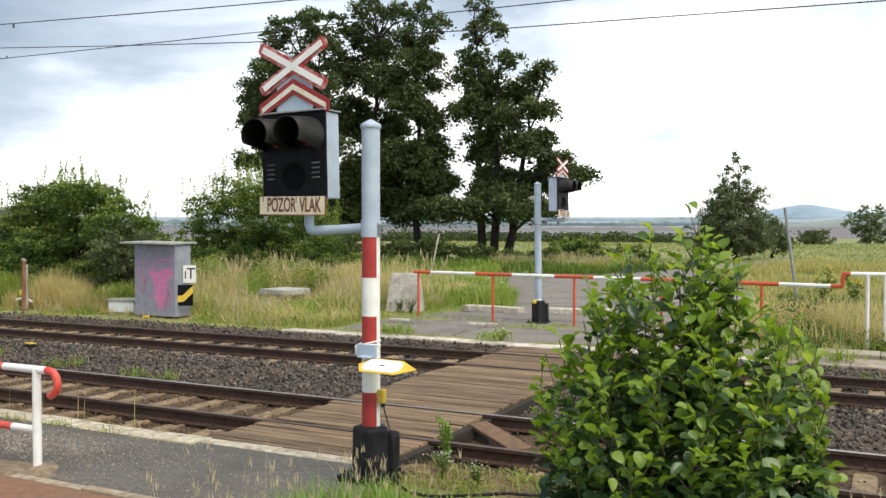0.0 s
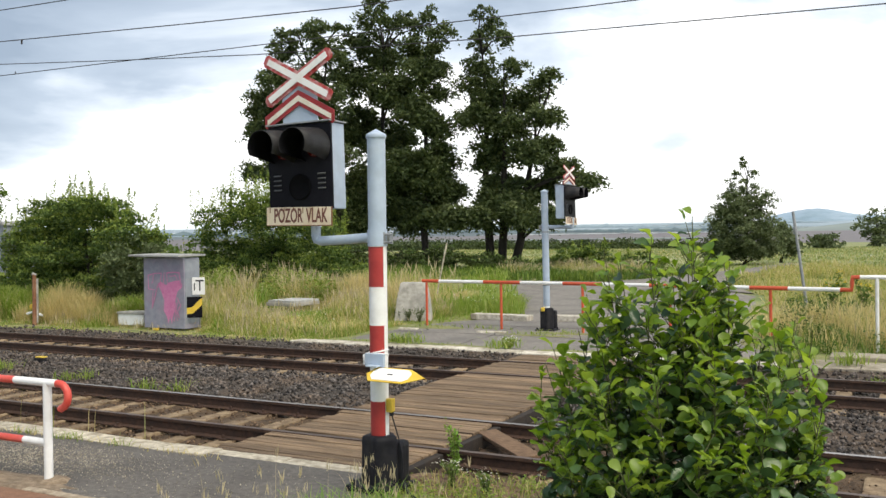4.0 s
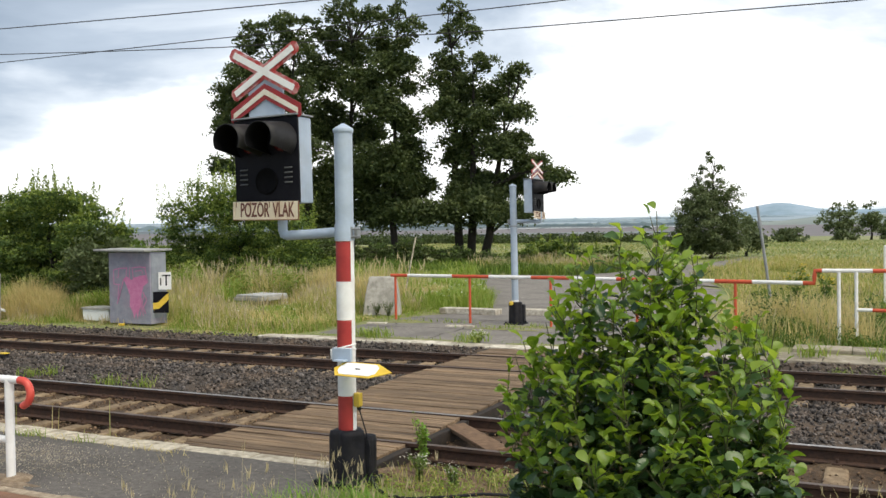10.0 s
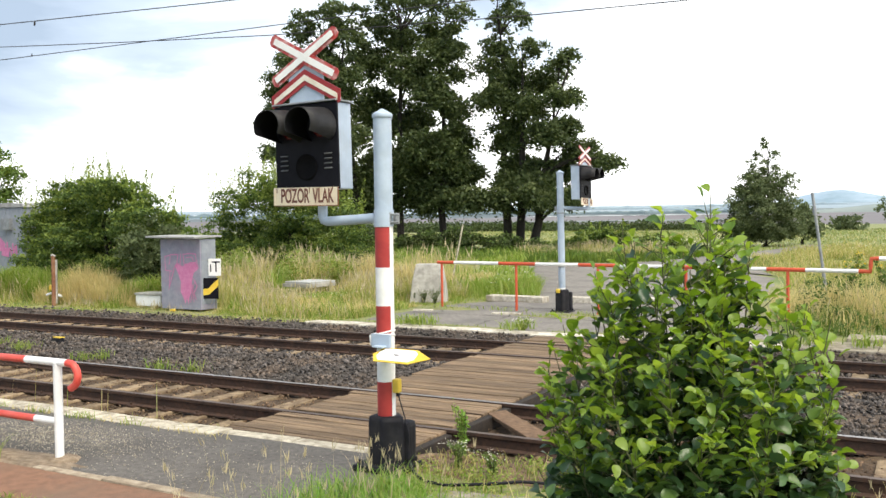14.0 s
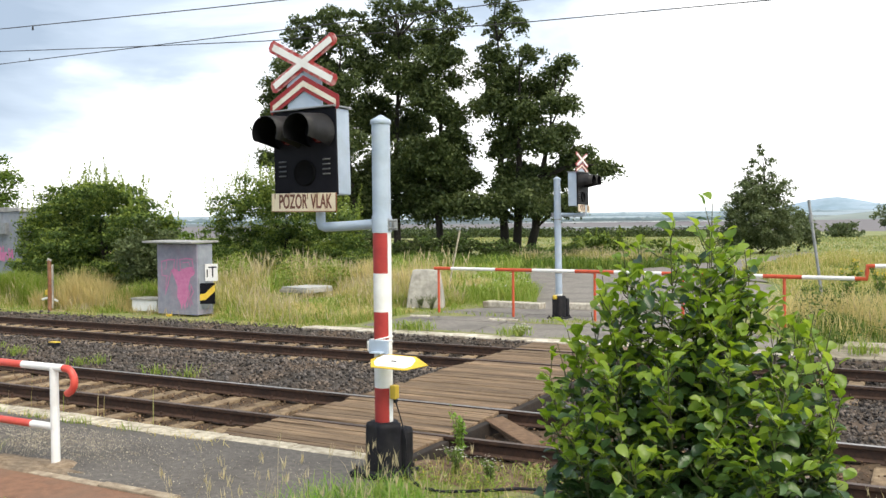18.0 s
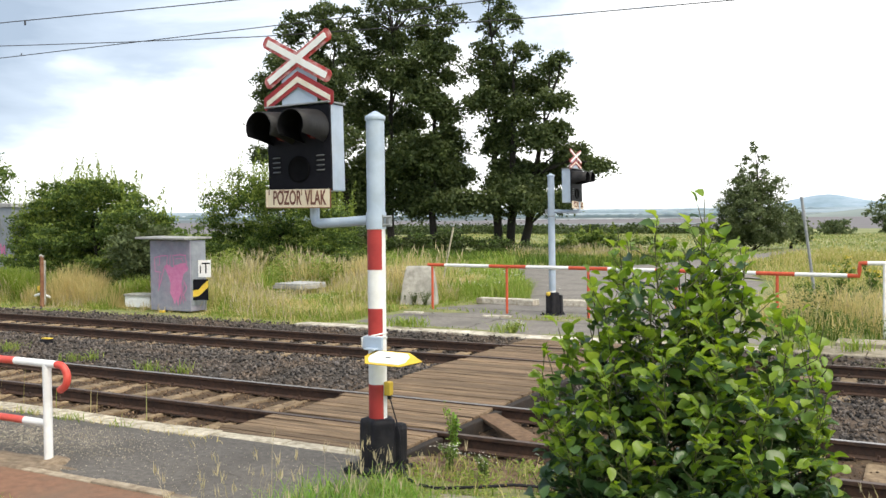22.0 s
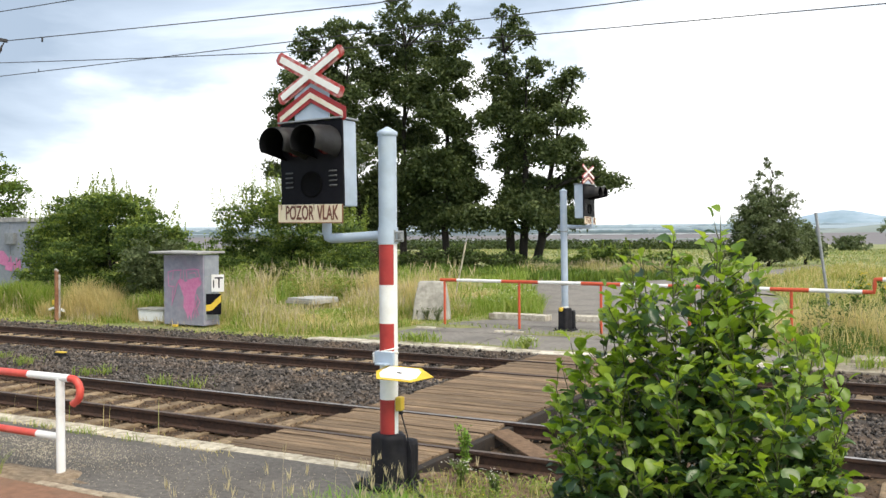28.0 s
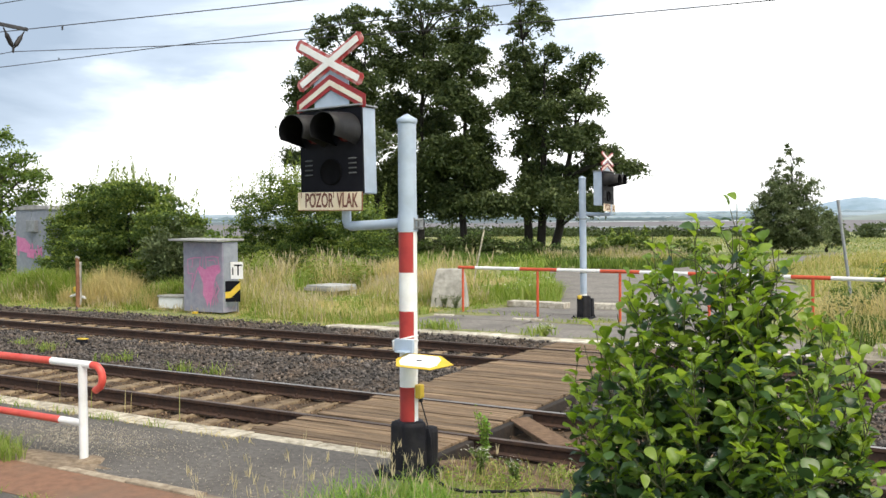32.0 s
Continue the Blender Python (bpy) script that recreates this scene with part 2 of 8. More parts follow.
M_PLANK_RED = material("reddish_timber", (0.10, 0.058, 0.032), (0.215, 0.135, 0.078), 7, 0.85, bump=0.004, bump_scale=30, stretch=(1.5, 5, 5))
M_GREY = material("grey_paint", (0.35, 0.43, 0.54), (0.43, 0.515, 0.625), 5, 0.5, bump=0.0012, bump_scale=60, stain=(0.36, 0.40, 0.44), stain_scale=6, stain_amount=0.3)
M_GREY_DK = material("dull_grey_steel", (0.21, 0.225, 0.235), (0.33, 0.345, 0.355), 8, 0.55, metal=0.3, bump=0.002, bump_scale=60)
M_RED = material("faded_red_paint", (0.34, 0.026, 0.026), (0.43, 0.042, 0.036), 7, 0.5, bump=0.001, bump_scale=70, stain=(0.29, 0.024, 0.022), stain_scale=9, stain_amount=0.5)
M_WHITE = material("white_paint", (0.80, 0.80, 0.79), (0.88, 0.88, 0.87), 6, 0.5, bump=0.001, bump_scale=70, stain=(0.64, 0.62, 0.58), stain_scale=9, stain_amount=0.4)
M_ORANGE = material("orange_red_paint", (0.52, 0.075, 0.030), (0.66, 0.115, 0.045), 8, 0.5, bump=0.001, bump_scale=70, stain=(0.42, 0.06, 0.03), stain_scale=4, stain_amount=0.5)
M_BLACK = material("matt_black_paint", (0.004, 0.004, 0.007), (0.008, 0.008, 0.012), 8, 0.55, bump=0.001, bump_scale=60, stain=(0.016, 0.016, 0.020), stain_scale=2.5, stain_amount=0.4, spec=0.12)
M_HOOD = material("hood_black", (0.014, 0.014, 0.015), (0.030, 0.029, 0.030), 6, 0.5, bump=0.0015, bump_scale=50, spec=0.22)
M_RUBBER = material("black_rubber", (0.007, 0.007, 0.010), (0.016, 0.016, 0.021), 9, 0.6, bump=0.002, bump_scale=60, stain=(0.05, 0.047, 0.042), stain_scale=4, stain_amount=0.35, spec=0.2)
M_CREAM = material("aged_cream_enamel", (0.72, 0.63, 0.46), (0.82, 0.75, 0.60), 5, 0.55, stain=(0.40, 0.22, 0.07), stain_scale=5, stain_amount=0.55, stretch=(1.0, 1.0, 0.35))
M_BROWN = material("brown_lettering", (0.13, 0.045, 0.03), (0.17, 0.06, 0.04), 8, 0.6)
M_YELLOW = material("yellow_paint", (0.66, 0.44, 0.035), (0.76, 0.54, 0.06), 8, 0.5, stain=(0.45, 0.30, 0.05), stain_scale=6, stain_amount=0.4)
M_LENS = material("dark_lens_glass", (0.005, 0.005, 0.006), (0.009, 0.009, 0.010), 6, 0.7, spec=0.03)
M_PINK = material("pink_spray_paint", (0.54, 0.16, 0.33), (0.62, 0.24, 0.42), 10, 0.65)
M_HUT = material("hut_grey_paint", (0.235, 0.24, 0.30), (0.32, 0.325, 0.385), 6, 0.75, bump=0.003, bump_scale=40, stain=(0.36, 0.22, 0.30), stain_scale=2.2, stain_amount=0.35)
M_HUT_SIDE = material("hut_steel_door", (0.22, 0.245, 0.285), (0.30, 0.325, 0.365), 6, 0.6, bump=0.0015, bump_scale=40, stain=(0.20, 0.21, 0.23), stain_scale=2.4, stain_amount=0.4)
M_ROOF = material("grey_roof_sheet", (0.28, 0.28, 0.275), (0.42, 0.42, 0.41), 6, 0.75, bump=0.003, bump_scale=40, stain=(0.18, 0.175, 0.16), stain_scale=2, stain_amount=0.5)
M_RUSTY = material("rusty_iron", (0.16, 0.065, 0.032), (0.30, 0.135, 0.065), 11, 0.85, bump=0.003, bump_scale=50, stain=(0.36, 0.24, 0.15), stain_scale=3, stain_amount=0.5)
M_WIRE = material("dark_copper_wire", (0.045, 0.045, 0.048), (0.075, 0.075, 0.08), 10, 0.7, spec=0.2)
M_INSUL = material("brown_grey_porcelain", (0.018, 0.017, 0.018), (0.04, 0.036, 0.036), 9, 0.5, spec=0.3)
M_BARK = material("grey_brown_bark", (0.013, 0.011, 0.009), (0.036, 0.030, 0.024), 6, 0.95, bump=0.02, bump_scale=14, stretch=(2, 2, 0.5))
M_TWIG = material("green_brown_twig_bark", (0.055, 0.062, 0.026), (0.11, 0.115, 0.05), 14, 0.85, bump=0.002, bump_scale=60, local=True)
M_LEAF_NEAR = leaf_material("glossy_bush_leaf", [(0.022, 0.051, 0.021), (0.043, 0.092, 0.031), (0.080, 0.148, 0.038), (0.030, 0.068, 0.027), (0.125, 0.212, 0.046)], 0.26, 0.32, 0.55)
M_LEAF_YOUNG = leaf_material("young_lit_bush_leaf", [(0.115, 0.205, 0.026), (0.190, 0.305, 0.038), (0.290, 0.400, 0.072), (0.140, 0.240, 0.030)], 0.48, 0.34, 0.5)
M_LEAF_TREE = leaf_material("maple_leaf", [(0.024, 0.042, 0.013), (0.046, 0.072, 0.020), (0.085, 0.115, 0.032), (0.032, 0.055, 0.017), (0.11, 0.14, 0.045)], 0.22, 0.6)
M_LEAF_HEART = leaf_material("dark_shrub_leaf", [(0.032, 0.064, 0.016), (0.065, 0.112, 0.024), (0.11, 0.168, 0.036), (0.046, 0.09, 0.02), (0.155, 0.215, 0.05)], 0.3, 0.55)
M_LEAF_LIGHT = leaf_material("light_shrub_leaf", [(0.065, 0.115, 0.024), (0.105, 0.17, 0.034), (0.16, 0.235, 0.05)], 0.34, 0.6)
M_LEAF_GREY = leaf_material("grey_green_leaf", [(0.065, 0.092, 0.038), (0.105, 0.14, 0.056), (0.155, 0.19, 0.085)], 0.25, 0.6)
M_GRASS_DRY = leaf_material("dry_meadow_grass", [(0.20, 0.26, 0.055), (0.34, 0.325, 0.10), (0.50, 0.43, 0.19), (0.58, 0.51, 0.28), (0.24, 0.30, 0.07), (0.39, 0.36, 0.13)], 0.45, 0.75, 0.2)
M_GRASS_GREEN = leaf_material("green_grass", [(0.12, 0.20, 0.032), (0.19, 0.285, 0.05), (0.255, 0.335, 0.075), (0.34, 0.36, 0.125)], 0.42, 0.6, 0.25)
M_GRASS_NEAR = leaf_material("bright_verge_grass", [(0.10, 0.22, 0.03), (0.16, 0.30, 0.045), (0.22, 0.35, 0.065), (0.32, 0.35, 0.12)], 0.38, 0.55, 0.3)
M_GRASS_DEEP = leaf_material("deep_meadow_grass", [(0.07, 0.125, 0.026), (0.105, 0.17, 0.034), (0.15, 0.215, 0.05)], 0.33, 0.7, 0.2)
M_GRASS_FAR = leaf_material("far_meadow_grass", [(0.105, 0.155, 0.038), (0.15, 0.205, 0.052), (0.215, 0.255, 0.078), (0.32, 0.315, 0.15)], 0.33, 0.7, 0.2)
M_STRAW = leaf_material("pale_straw", [(0.50, 0.43, 0.20), (0.62, 0.54, 0.28), (0.42, 0.39, 0.16), (0.56, 0.48, 0.23)], 0.45, 0.75, 0.2)
# paler copies of the tree leaf tones: light on clump tops, painted in
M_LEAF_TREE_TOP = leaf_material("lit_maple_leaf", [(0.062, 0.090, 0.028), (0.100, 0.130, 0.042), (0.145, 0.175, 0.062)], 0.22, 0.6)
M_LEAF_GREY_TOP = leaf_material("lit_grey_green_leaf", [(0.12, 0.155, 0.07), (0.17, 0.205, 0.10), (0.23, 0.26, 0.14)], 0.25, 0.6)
# tone of fresh growth and weeds, and of shrub clump tops painted as lit
M_LEAF_BUSH_TOP = leaf_material("lit_fresh_shrub_leaf", [(0.14, 0.205, 0.04), (0.20, 0.27, 0.055), (0.26, 0.32, 0.075)], 0.36, 0.6)
M_SEED = leaf_material("pale_grass_seed_head", [(0.40, 0.34, 0.20), (0.54, 0.47, 0.31)], 0.25, 0.8, 0.2)
M_KERB_WHITE = material("worn_white_kerb", (0.40, 0.35, 0.27), (0.74, 0.70, 0.61), 9, 0.9, bump=0.012, bump_scale=35, stain=(0.22, 0.18, 0.12), stain_scale=3.2, stain_amount=0.85, vary=0.1)
M_PLATFORM = material("weathered_platform_slab", (0.24, 0.21, 0.155), (0.45, 0.40, 0.32), 8, 0.9, bump=0.010, bump_scale=35, stain=(0.20, 0.17, 0.11), stain_scale=2.6, stain_amount=0.8, vary=0.14)
M_KERB_DULL = material("worn_brown_kerb", (0.24, 0.19, 0.13), (0.46, 0.39, 0.29), 12, 0.9, bump=0.012, bump_scale=35, stain=(0.17, 0.12, 0.08), stain_scale=5, stain_amount=0.8, vary=0.15)
M_RUBBLE = material("rusty_rubble", (0.060, 0.036, 0.022), (0.24, 0.158, 0.095), 9, 0.92, bump=0.004, bump_scale=60, vary=0.5)
M_SOIL = material("rusty_brown_soil", (0.085, 0.050, 0.028), (0.25, 0.165, 0.098), 12, 0.95, bump=0.014, bump_scale=40, stain=(0.075, 0.050, 0.032), stain_scale=2.6, stain_amount=0.7)
M_SAND = material("sandy_dirt", (0.15, 0.105, 0.066), (0.33, 0.255, 0.175), 14, 0.95, bump=0.012, bump_scale=45, stain=(0.13, 0.10, 0.07), stain_scale=2.2, stain_amount=0.7)
M_COVER = material("pale_cover_concrete", (0.35, 0.355, 0.355), (0.49, 0.495, 0.49), 8, 0.9, bump=0.004, bump_scale=50, stain=(0.30, 0.29, 0.26), stain_scale=3, stain_amount=0.6)
M_BEAM = material("tarred_beam", (0.011, 0.008, 0.006), (0.034, 0.023, 0.015), 8, 0.85, bump=0.006, bump_scale=30)
M_FLOWER = leaf_material("white_flower", [(0.72, 0.72, 0.66), (0.78, 0.76, 0.66)], 0.3, 0.7, 0.2)
M_FLOWER_PALE = leaf_material("cream_flower", [(0.52, 0.52, 0.36), (0.60, 0.60, 0.44)], 0.3, 0.7, 0.2)
M_FLOWER_Y = leaf_material("yellow_flower", [(0.62, 0.46, 0.03), (0.70, 0.55, 0.08)], 0.3, 0.7, 0.2)
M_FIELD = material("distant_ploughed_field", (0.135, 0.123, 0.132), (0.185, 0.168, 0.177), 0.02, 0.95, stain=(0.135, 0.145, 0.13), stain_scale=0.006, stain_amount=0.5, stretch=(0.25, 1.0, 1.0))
# haze is mixed into the colours below: bluer and paler the farther off
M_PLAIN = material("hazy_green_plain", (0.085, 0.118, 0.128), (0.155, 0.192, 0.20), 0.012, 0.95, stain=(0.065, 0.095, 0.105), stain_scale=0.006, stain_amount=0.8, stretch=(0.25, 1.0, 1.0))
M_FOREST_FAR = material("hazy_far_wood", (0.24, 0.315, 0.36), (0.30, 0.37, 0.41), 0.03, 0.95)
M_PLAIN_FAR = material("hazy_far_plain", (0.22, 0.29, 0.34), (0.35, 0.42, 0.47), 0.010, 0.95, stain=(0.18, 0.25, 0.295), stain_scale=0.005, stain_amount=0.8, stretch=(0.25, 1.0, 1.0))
M_FOREST = material("hazy_dark_forest", (0.12, 0.17, 0.19), (0.17, 0.225, 0.245), 0.03, 0.95, bump=0.8, bump_scale=0.05)
M_HILL = material("hazy_blue_hill", (0.30, 0.40, 0.50), (0.38, 0.47, 0.56), 0.004, 0.98, stain=(0.22, 0.31, 0.36), stain_scale=0.006, stain_amount=0.8, stretch=(1, 1, 4))
M_HILL_FAR = material("hazy_pale_hill", (0.70, 0.77, 0.83), (0.78, 0.83, 0.87), 0.004, 0.98, stretch=(1, 1, 4))


# ---- mesh helpers ----
def finish(bm, smooth=False):
    bmesh.ops.recalc_face_normals(bm, faces=bm.faces)
    if smooth:
        for f in bm.faces:
            f.smooth = True
    return bm


def part(name, bm, mat, parent=None, label="", smooth=False):
    """One mesh object from a bmesh, under a thing or a part of it."""
    me = bpy.data.meshes.new(name)
    finish(bm, smooth).to_mesh(me)
    bm.free()
    for m in (mat if isinstance(mat, (list, tuple)) else (mat,)):
        me.materials.append(m)
    ob = new(name, me)
    if parent:
        ob.parent = parent
    return tagged(ob, label)


def thing(name, m, label, category, group="", kind=""):
    ob = new(name)
    ob.empty_display_size = 0.2
    ob.matrix_world = m
    return tagged(ob, label, category, group, kind)


def box(bm, centre, size, bevel=0.0, turn=None, mi=0):
    m = Matrix.Translation(centre) @ (turn.to_4x4() if turn else Matrix()) @ Matrix.Diagonal((*size, 1))
    before = set(bm.faces)
    got = bmesh.ops.create_cube(bm, size=1.0, matrix=m)
    if bevel:
        edges = list({e for v in got["verts"] for e in v.link_edges})
        bmesh.ops.bevel(bm, geom=edges, offset=bevel, segments=2, profile=0.6, affect="EDGES")
    for f in bm.faces:
        if f not in before:
            f.material_index = mi
    return bm


def sweep(bm, pts, radii, seg=8, cap=True, mi=0):
    """A round bar along points; radii is a number or one for each point."""
    pts = [Vector(p) for p in pts]
    rr = radii if isinstance(radii, (list, tuple)) else [radii] * len(pts)
    rings, last = [], None
    for i, p in enumerate(pts):
        d = (pts[min(i + 1, len(pts) - 1)] - pts[max(i - 1, 0)]).normalized()
        side = d.orthogonal().normalized() if last is None else (last - d * last.dot(d)).normalized()
        last = side
        up = d.cross(side)
        rings.append([bm.verts.new(p + (side * math.cos(a) + up * math.sin(a)) * rr[i]) for a in (2 * math.pi * k / seg for k in range(seg))])
    for a, b in zip(rings, rings[1:]):
        for k in range(seg):
            f = bm.faces.new((a[k], a[(k + 1) % seg], b[(k + 1) % seg], b[k]))
            f.material_index, f.smooth = mi, seg > 6
    if cap:
        for ring in (rings[0], rings[-1]):
            bm.faces.new([bm.verts.new(v.co) for v in ring]).material_index = mi
    return bm


def lathe(bm, profile, seg=20, m=None, mi=0):
    """A turned form about z: profile rows of radius, height."""
    m = m or Matrix()
    rings = []
    for r, z in profile:
        rings.append([bm.verts.new(m @ Vector((max(r, 1e-4) * math.cos(a), max(r, 1e-4) * math.sin(a), z))) for a in (2 * math.pi * k / seg for k in range(seg))])
    for a, b in zip(rings, rings[1:]):
        for k in range(seg):
            f = bm.faces.new((a[k], a[(k + 1) % seg], b[(k + 1) % seg], b[k]))
            f.material_index, f.smooth = mi, True
    for ring in (rings[0], rings[-1]):
        bm.faces.new([bm.verts.new(v.co) for v in ring]).material_index = mi
    return bm


def prism(bm, outline, thick, m=None, mi=0):
    """A flat outline (x, z) given thickness along y, front face at y = 0."""
    m = m or Matrix()
    a = [bm.verts.new(m @ Vector((x, 0, z))) for x, z in outline]
    b = [bm.verts.new(m @ Vector((x, thick, z))) for x, z in outline]
    n = len(outline)
    fs = [bm.faces.new(a), bm.faces.new(b[::-1])]
    fs += [bm.faces.new((a[i], b[i], b[(i + 1) % n], a[(i + 1) % n])) for i in range(n)]
    for f in fs:
        f.material_index = mi
    return bm


def slab(bm, outline, z0, z1):
    """An upright-sided slab on a plan outline (x, y)."""
    a = [bm.verts.new((x, y, z0)) for x, y in outline]
    b = [bm.verts.new((x, y, z1)) for x, y in outline]
    n = len(outline)
    bm.faces.new(a[::-1]), bm.faces.new(b)
    for i in range(n):
        bm.faces.new((a[i], a[(i + 1) % n], b[(i + 1) % n], b[i]))
    return bm


def array_mesh(name, verts, faces, mat, parent=None, smooth=False):
    """A mesh object from arrays; every face has the same number of corners."""
    verts, faces = np.asarray(verts, dtype=np.float32), np.asarray(faces, dtype=np.int32)
    me = bpy.data.meshes.new(name)
    me.vertices.add(len(verts))
    me.vertices.foreach_set("co", verts.ravel())
    k = faces.shape[1]
    me.loops.add(faces.size)
    me.loops.foreach_set("vertex_index", faces.ravel())
    me.polygons.add(len(faces))
    me.polygons.foreach_set("loop_start", np.arange(len(faces), dtype=np.int32) * k)
    me.polygons.foreach_set("loop_total", np.full(len(faces), k, dtype=np.int32))
    if smooth:
        me.polygons.foreach_set("use_smooth", np.ones(len(faces), dtype=bool))
    me.materials.append(mat)
    me.update(calc_edges=True)
    ob = new(name, me)
    if parent:
        ob.parent = parent
    return ob


def lettering(name, words, size, mat, parent, m, bold=0.0):
    """Raised letters in the built-in font, as a mesh."""
    c = bpy.data.curves.new(name, "FONT")
    c.body, c.size, c.extrude, c.offset, c.align_x, c.align_y = words, size, 0.002, bold, "CENTER", "CENTER"
    c.space_word = 1.6
    tmp = bpy.data.objects.new(name, c)
    scene.collection.objects.link(tmp)
    me = bpy.data.meshes.new_from_object(tmp.evaluated_get(bpy.context.evaluated_depsgraph_get()))
    bpy.data.objects.remove(tmp)
    me.materials.append(mat)
    ob = new(name, me)
    ob.parent = parent
    ob.matrix_basis = m
    return ob


RNG = np.random.default_rng(7)


# ---- the lie of the land ----
def height(x, y):
    """Ground level: flat round the crossing, a slow rise beyond it, a shallow dip, then a long slope and a wide plain."""
    x, y = np.asarray(x, dtype=float), np.asarray(y, dtype=float)
    d = np.hypot(x - 0.0, y - 6.0)
    far = -0.02 + np.clip((y - 17) / 40, 0, 1) * 0.42 + 0.05 * np.sin(x * 0.21 + 1) * np.sin(y * 0.17) * np.clip((y - 12) / 10, 0, 1)
    far = far + np.interp(d, [0, 150, 210, 300, 500, 900, 1300, 1600, 2200, 3000, 4700], [0, 0, -0.25, -1.7, -1.6, 0.2, 1.4, 2.0, 7.5, 25, 66])
    near = np.full_like(far, -0.025) - np.clip((-y - 30) / 800, 0, 1) * 20
    bed = np.full_like(far, -0.34)
    return np.where(y > 7.59, far, np.where(y < -0.99, near, bed))


def axis(parts):
    out = []
    for a, b, n in parts:
        out += list(np.linspace(a, b, n, endpoint=False))
    return np.array(out + [parts[-1][1]])


def build_ground():
    xs = axis([(-4800, -600, 14), (-600, -80, 26), (-80, -30, 25), (-30, 20, 60), (20, 80, 20), (80, 600, 20), (600, 4800, 14)])
    ys = axis([(-900, -60, 8), (-60, -12, 12), (-12, -1.0, 14), (-1.0, -0.98, 1), (-0.98, 7.58, 4), (7.58, 7.6, 1), (7.6, 40, 50), (40, 120, 30), (120, 900, 40), (900, 4700, 40)])
    gx, gy = np.meshgrid(xs, ys)
    v = np.stack([gx, gy, height(gx, gy)], -1).reshape(-1, 3)
    w = len(xs)
    i, j = np.meshgrid(np.arange(w - 1), np.arange(len(ys) - 1))
    a = (j * w + i).ravel()
    ob = array_mesh("ground", v, np.stack([a, a + 1, a + w + 1, a + w], -1), M_GROUND, smooth=False)
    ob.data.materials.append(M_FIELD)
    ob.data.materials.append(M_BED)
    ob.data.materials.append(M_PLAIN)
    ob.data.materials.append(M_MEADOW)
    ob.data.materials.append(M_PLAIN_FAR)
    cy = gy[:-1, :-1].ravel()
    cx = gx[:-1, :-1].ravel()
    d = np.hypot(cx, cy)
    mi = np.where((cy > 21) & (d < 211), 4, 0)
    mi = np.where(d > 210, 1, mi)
    # two tones of one plain, the farther painted paler for haze
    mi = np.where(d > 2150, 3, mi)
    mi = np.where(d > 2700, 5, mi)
    mi = np.where((cy >= -1.0) & (cy < 7.6), 2, mi)
    ob.data.polygons.foreach_set("material_index", mi.astype(np.int32))
    tagged(ob, "meadow ground with rough grass reaching to distant fields", "ground", kind="structure")


build_ground()


def backdrop():
    """Far ridges, all round, well beyond everything that shifts."""
    def bump(a, at, wide):
        return math.exp(-((math.degrees(a) - at) / wide) ** 2)
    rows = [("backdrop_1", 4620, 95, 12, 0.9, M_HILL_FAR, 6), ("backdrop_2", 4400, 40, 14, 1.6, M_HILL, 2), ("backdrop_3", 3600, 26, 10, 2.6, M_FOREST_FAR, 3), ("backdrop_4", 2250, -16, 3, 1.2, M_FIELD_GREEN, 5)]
    for name, r, base, amp, f, mat, seed in rows:
        n = 320
        v, fs = [], []
        for k in range(n + 1):
            a = radians(20 + 180 * k / n)
            h = base + amp * (noise.fractal(Vector((math.cos(a) * f * 6 + seed, math.sin(a) * f * 6, seed)), 0.9, 2.0, 5) + 0.25)
            if name == "backdrop_2":
                h += 64 * bump(a, 95.3, 2.7) + 18 * bump(a, 91, 3) + 140 * bump(a, 82.5, 5.5)
            if name == "backdrop_4":
                h += 46 * min(1.0, max(0.0, (104 - math.degrees(a)) / 12))
            for rr, z in ((r, h), (r - 30, h * 0.6), (r - 80, -60)):
                v.append((rr * math.cos(a), rr * math.sin(a), z))
        for k in range(n):
            for q in range(2):
                b = k * 3 + q
                fs.append((b, b + 3, b + 4, b + 1))
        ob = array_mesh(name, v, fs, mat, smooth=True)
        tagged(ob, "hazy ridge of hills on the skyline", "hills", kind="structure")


# far field colours, greyed and blued to stand for haze
M_FIELD_GREEN = material("hazy_green_field", (0.21, 0.255, 0.245), (0.255, 0.30, 0.285), 0.02, 0.95, stain=(0.21, 0.22, 0.235), stain_scale=0.006, stain_amount=0.6, stretch=(0.3, 1, 4))
M_FIELD_PALE = material("hazy_stubble_field", (0.52, 0.55, 0.56), (0.62, 0.64, 0.64), 0.015, 0.95, stretch=(0.3, 1, 1))
backdrop()


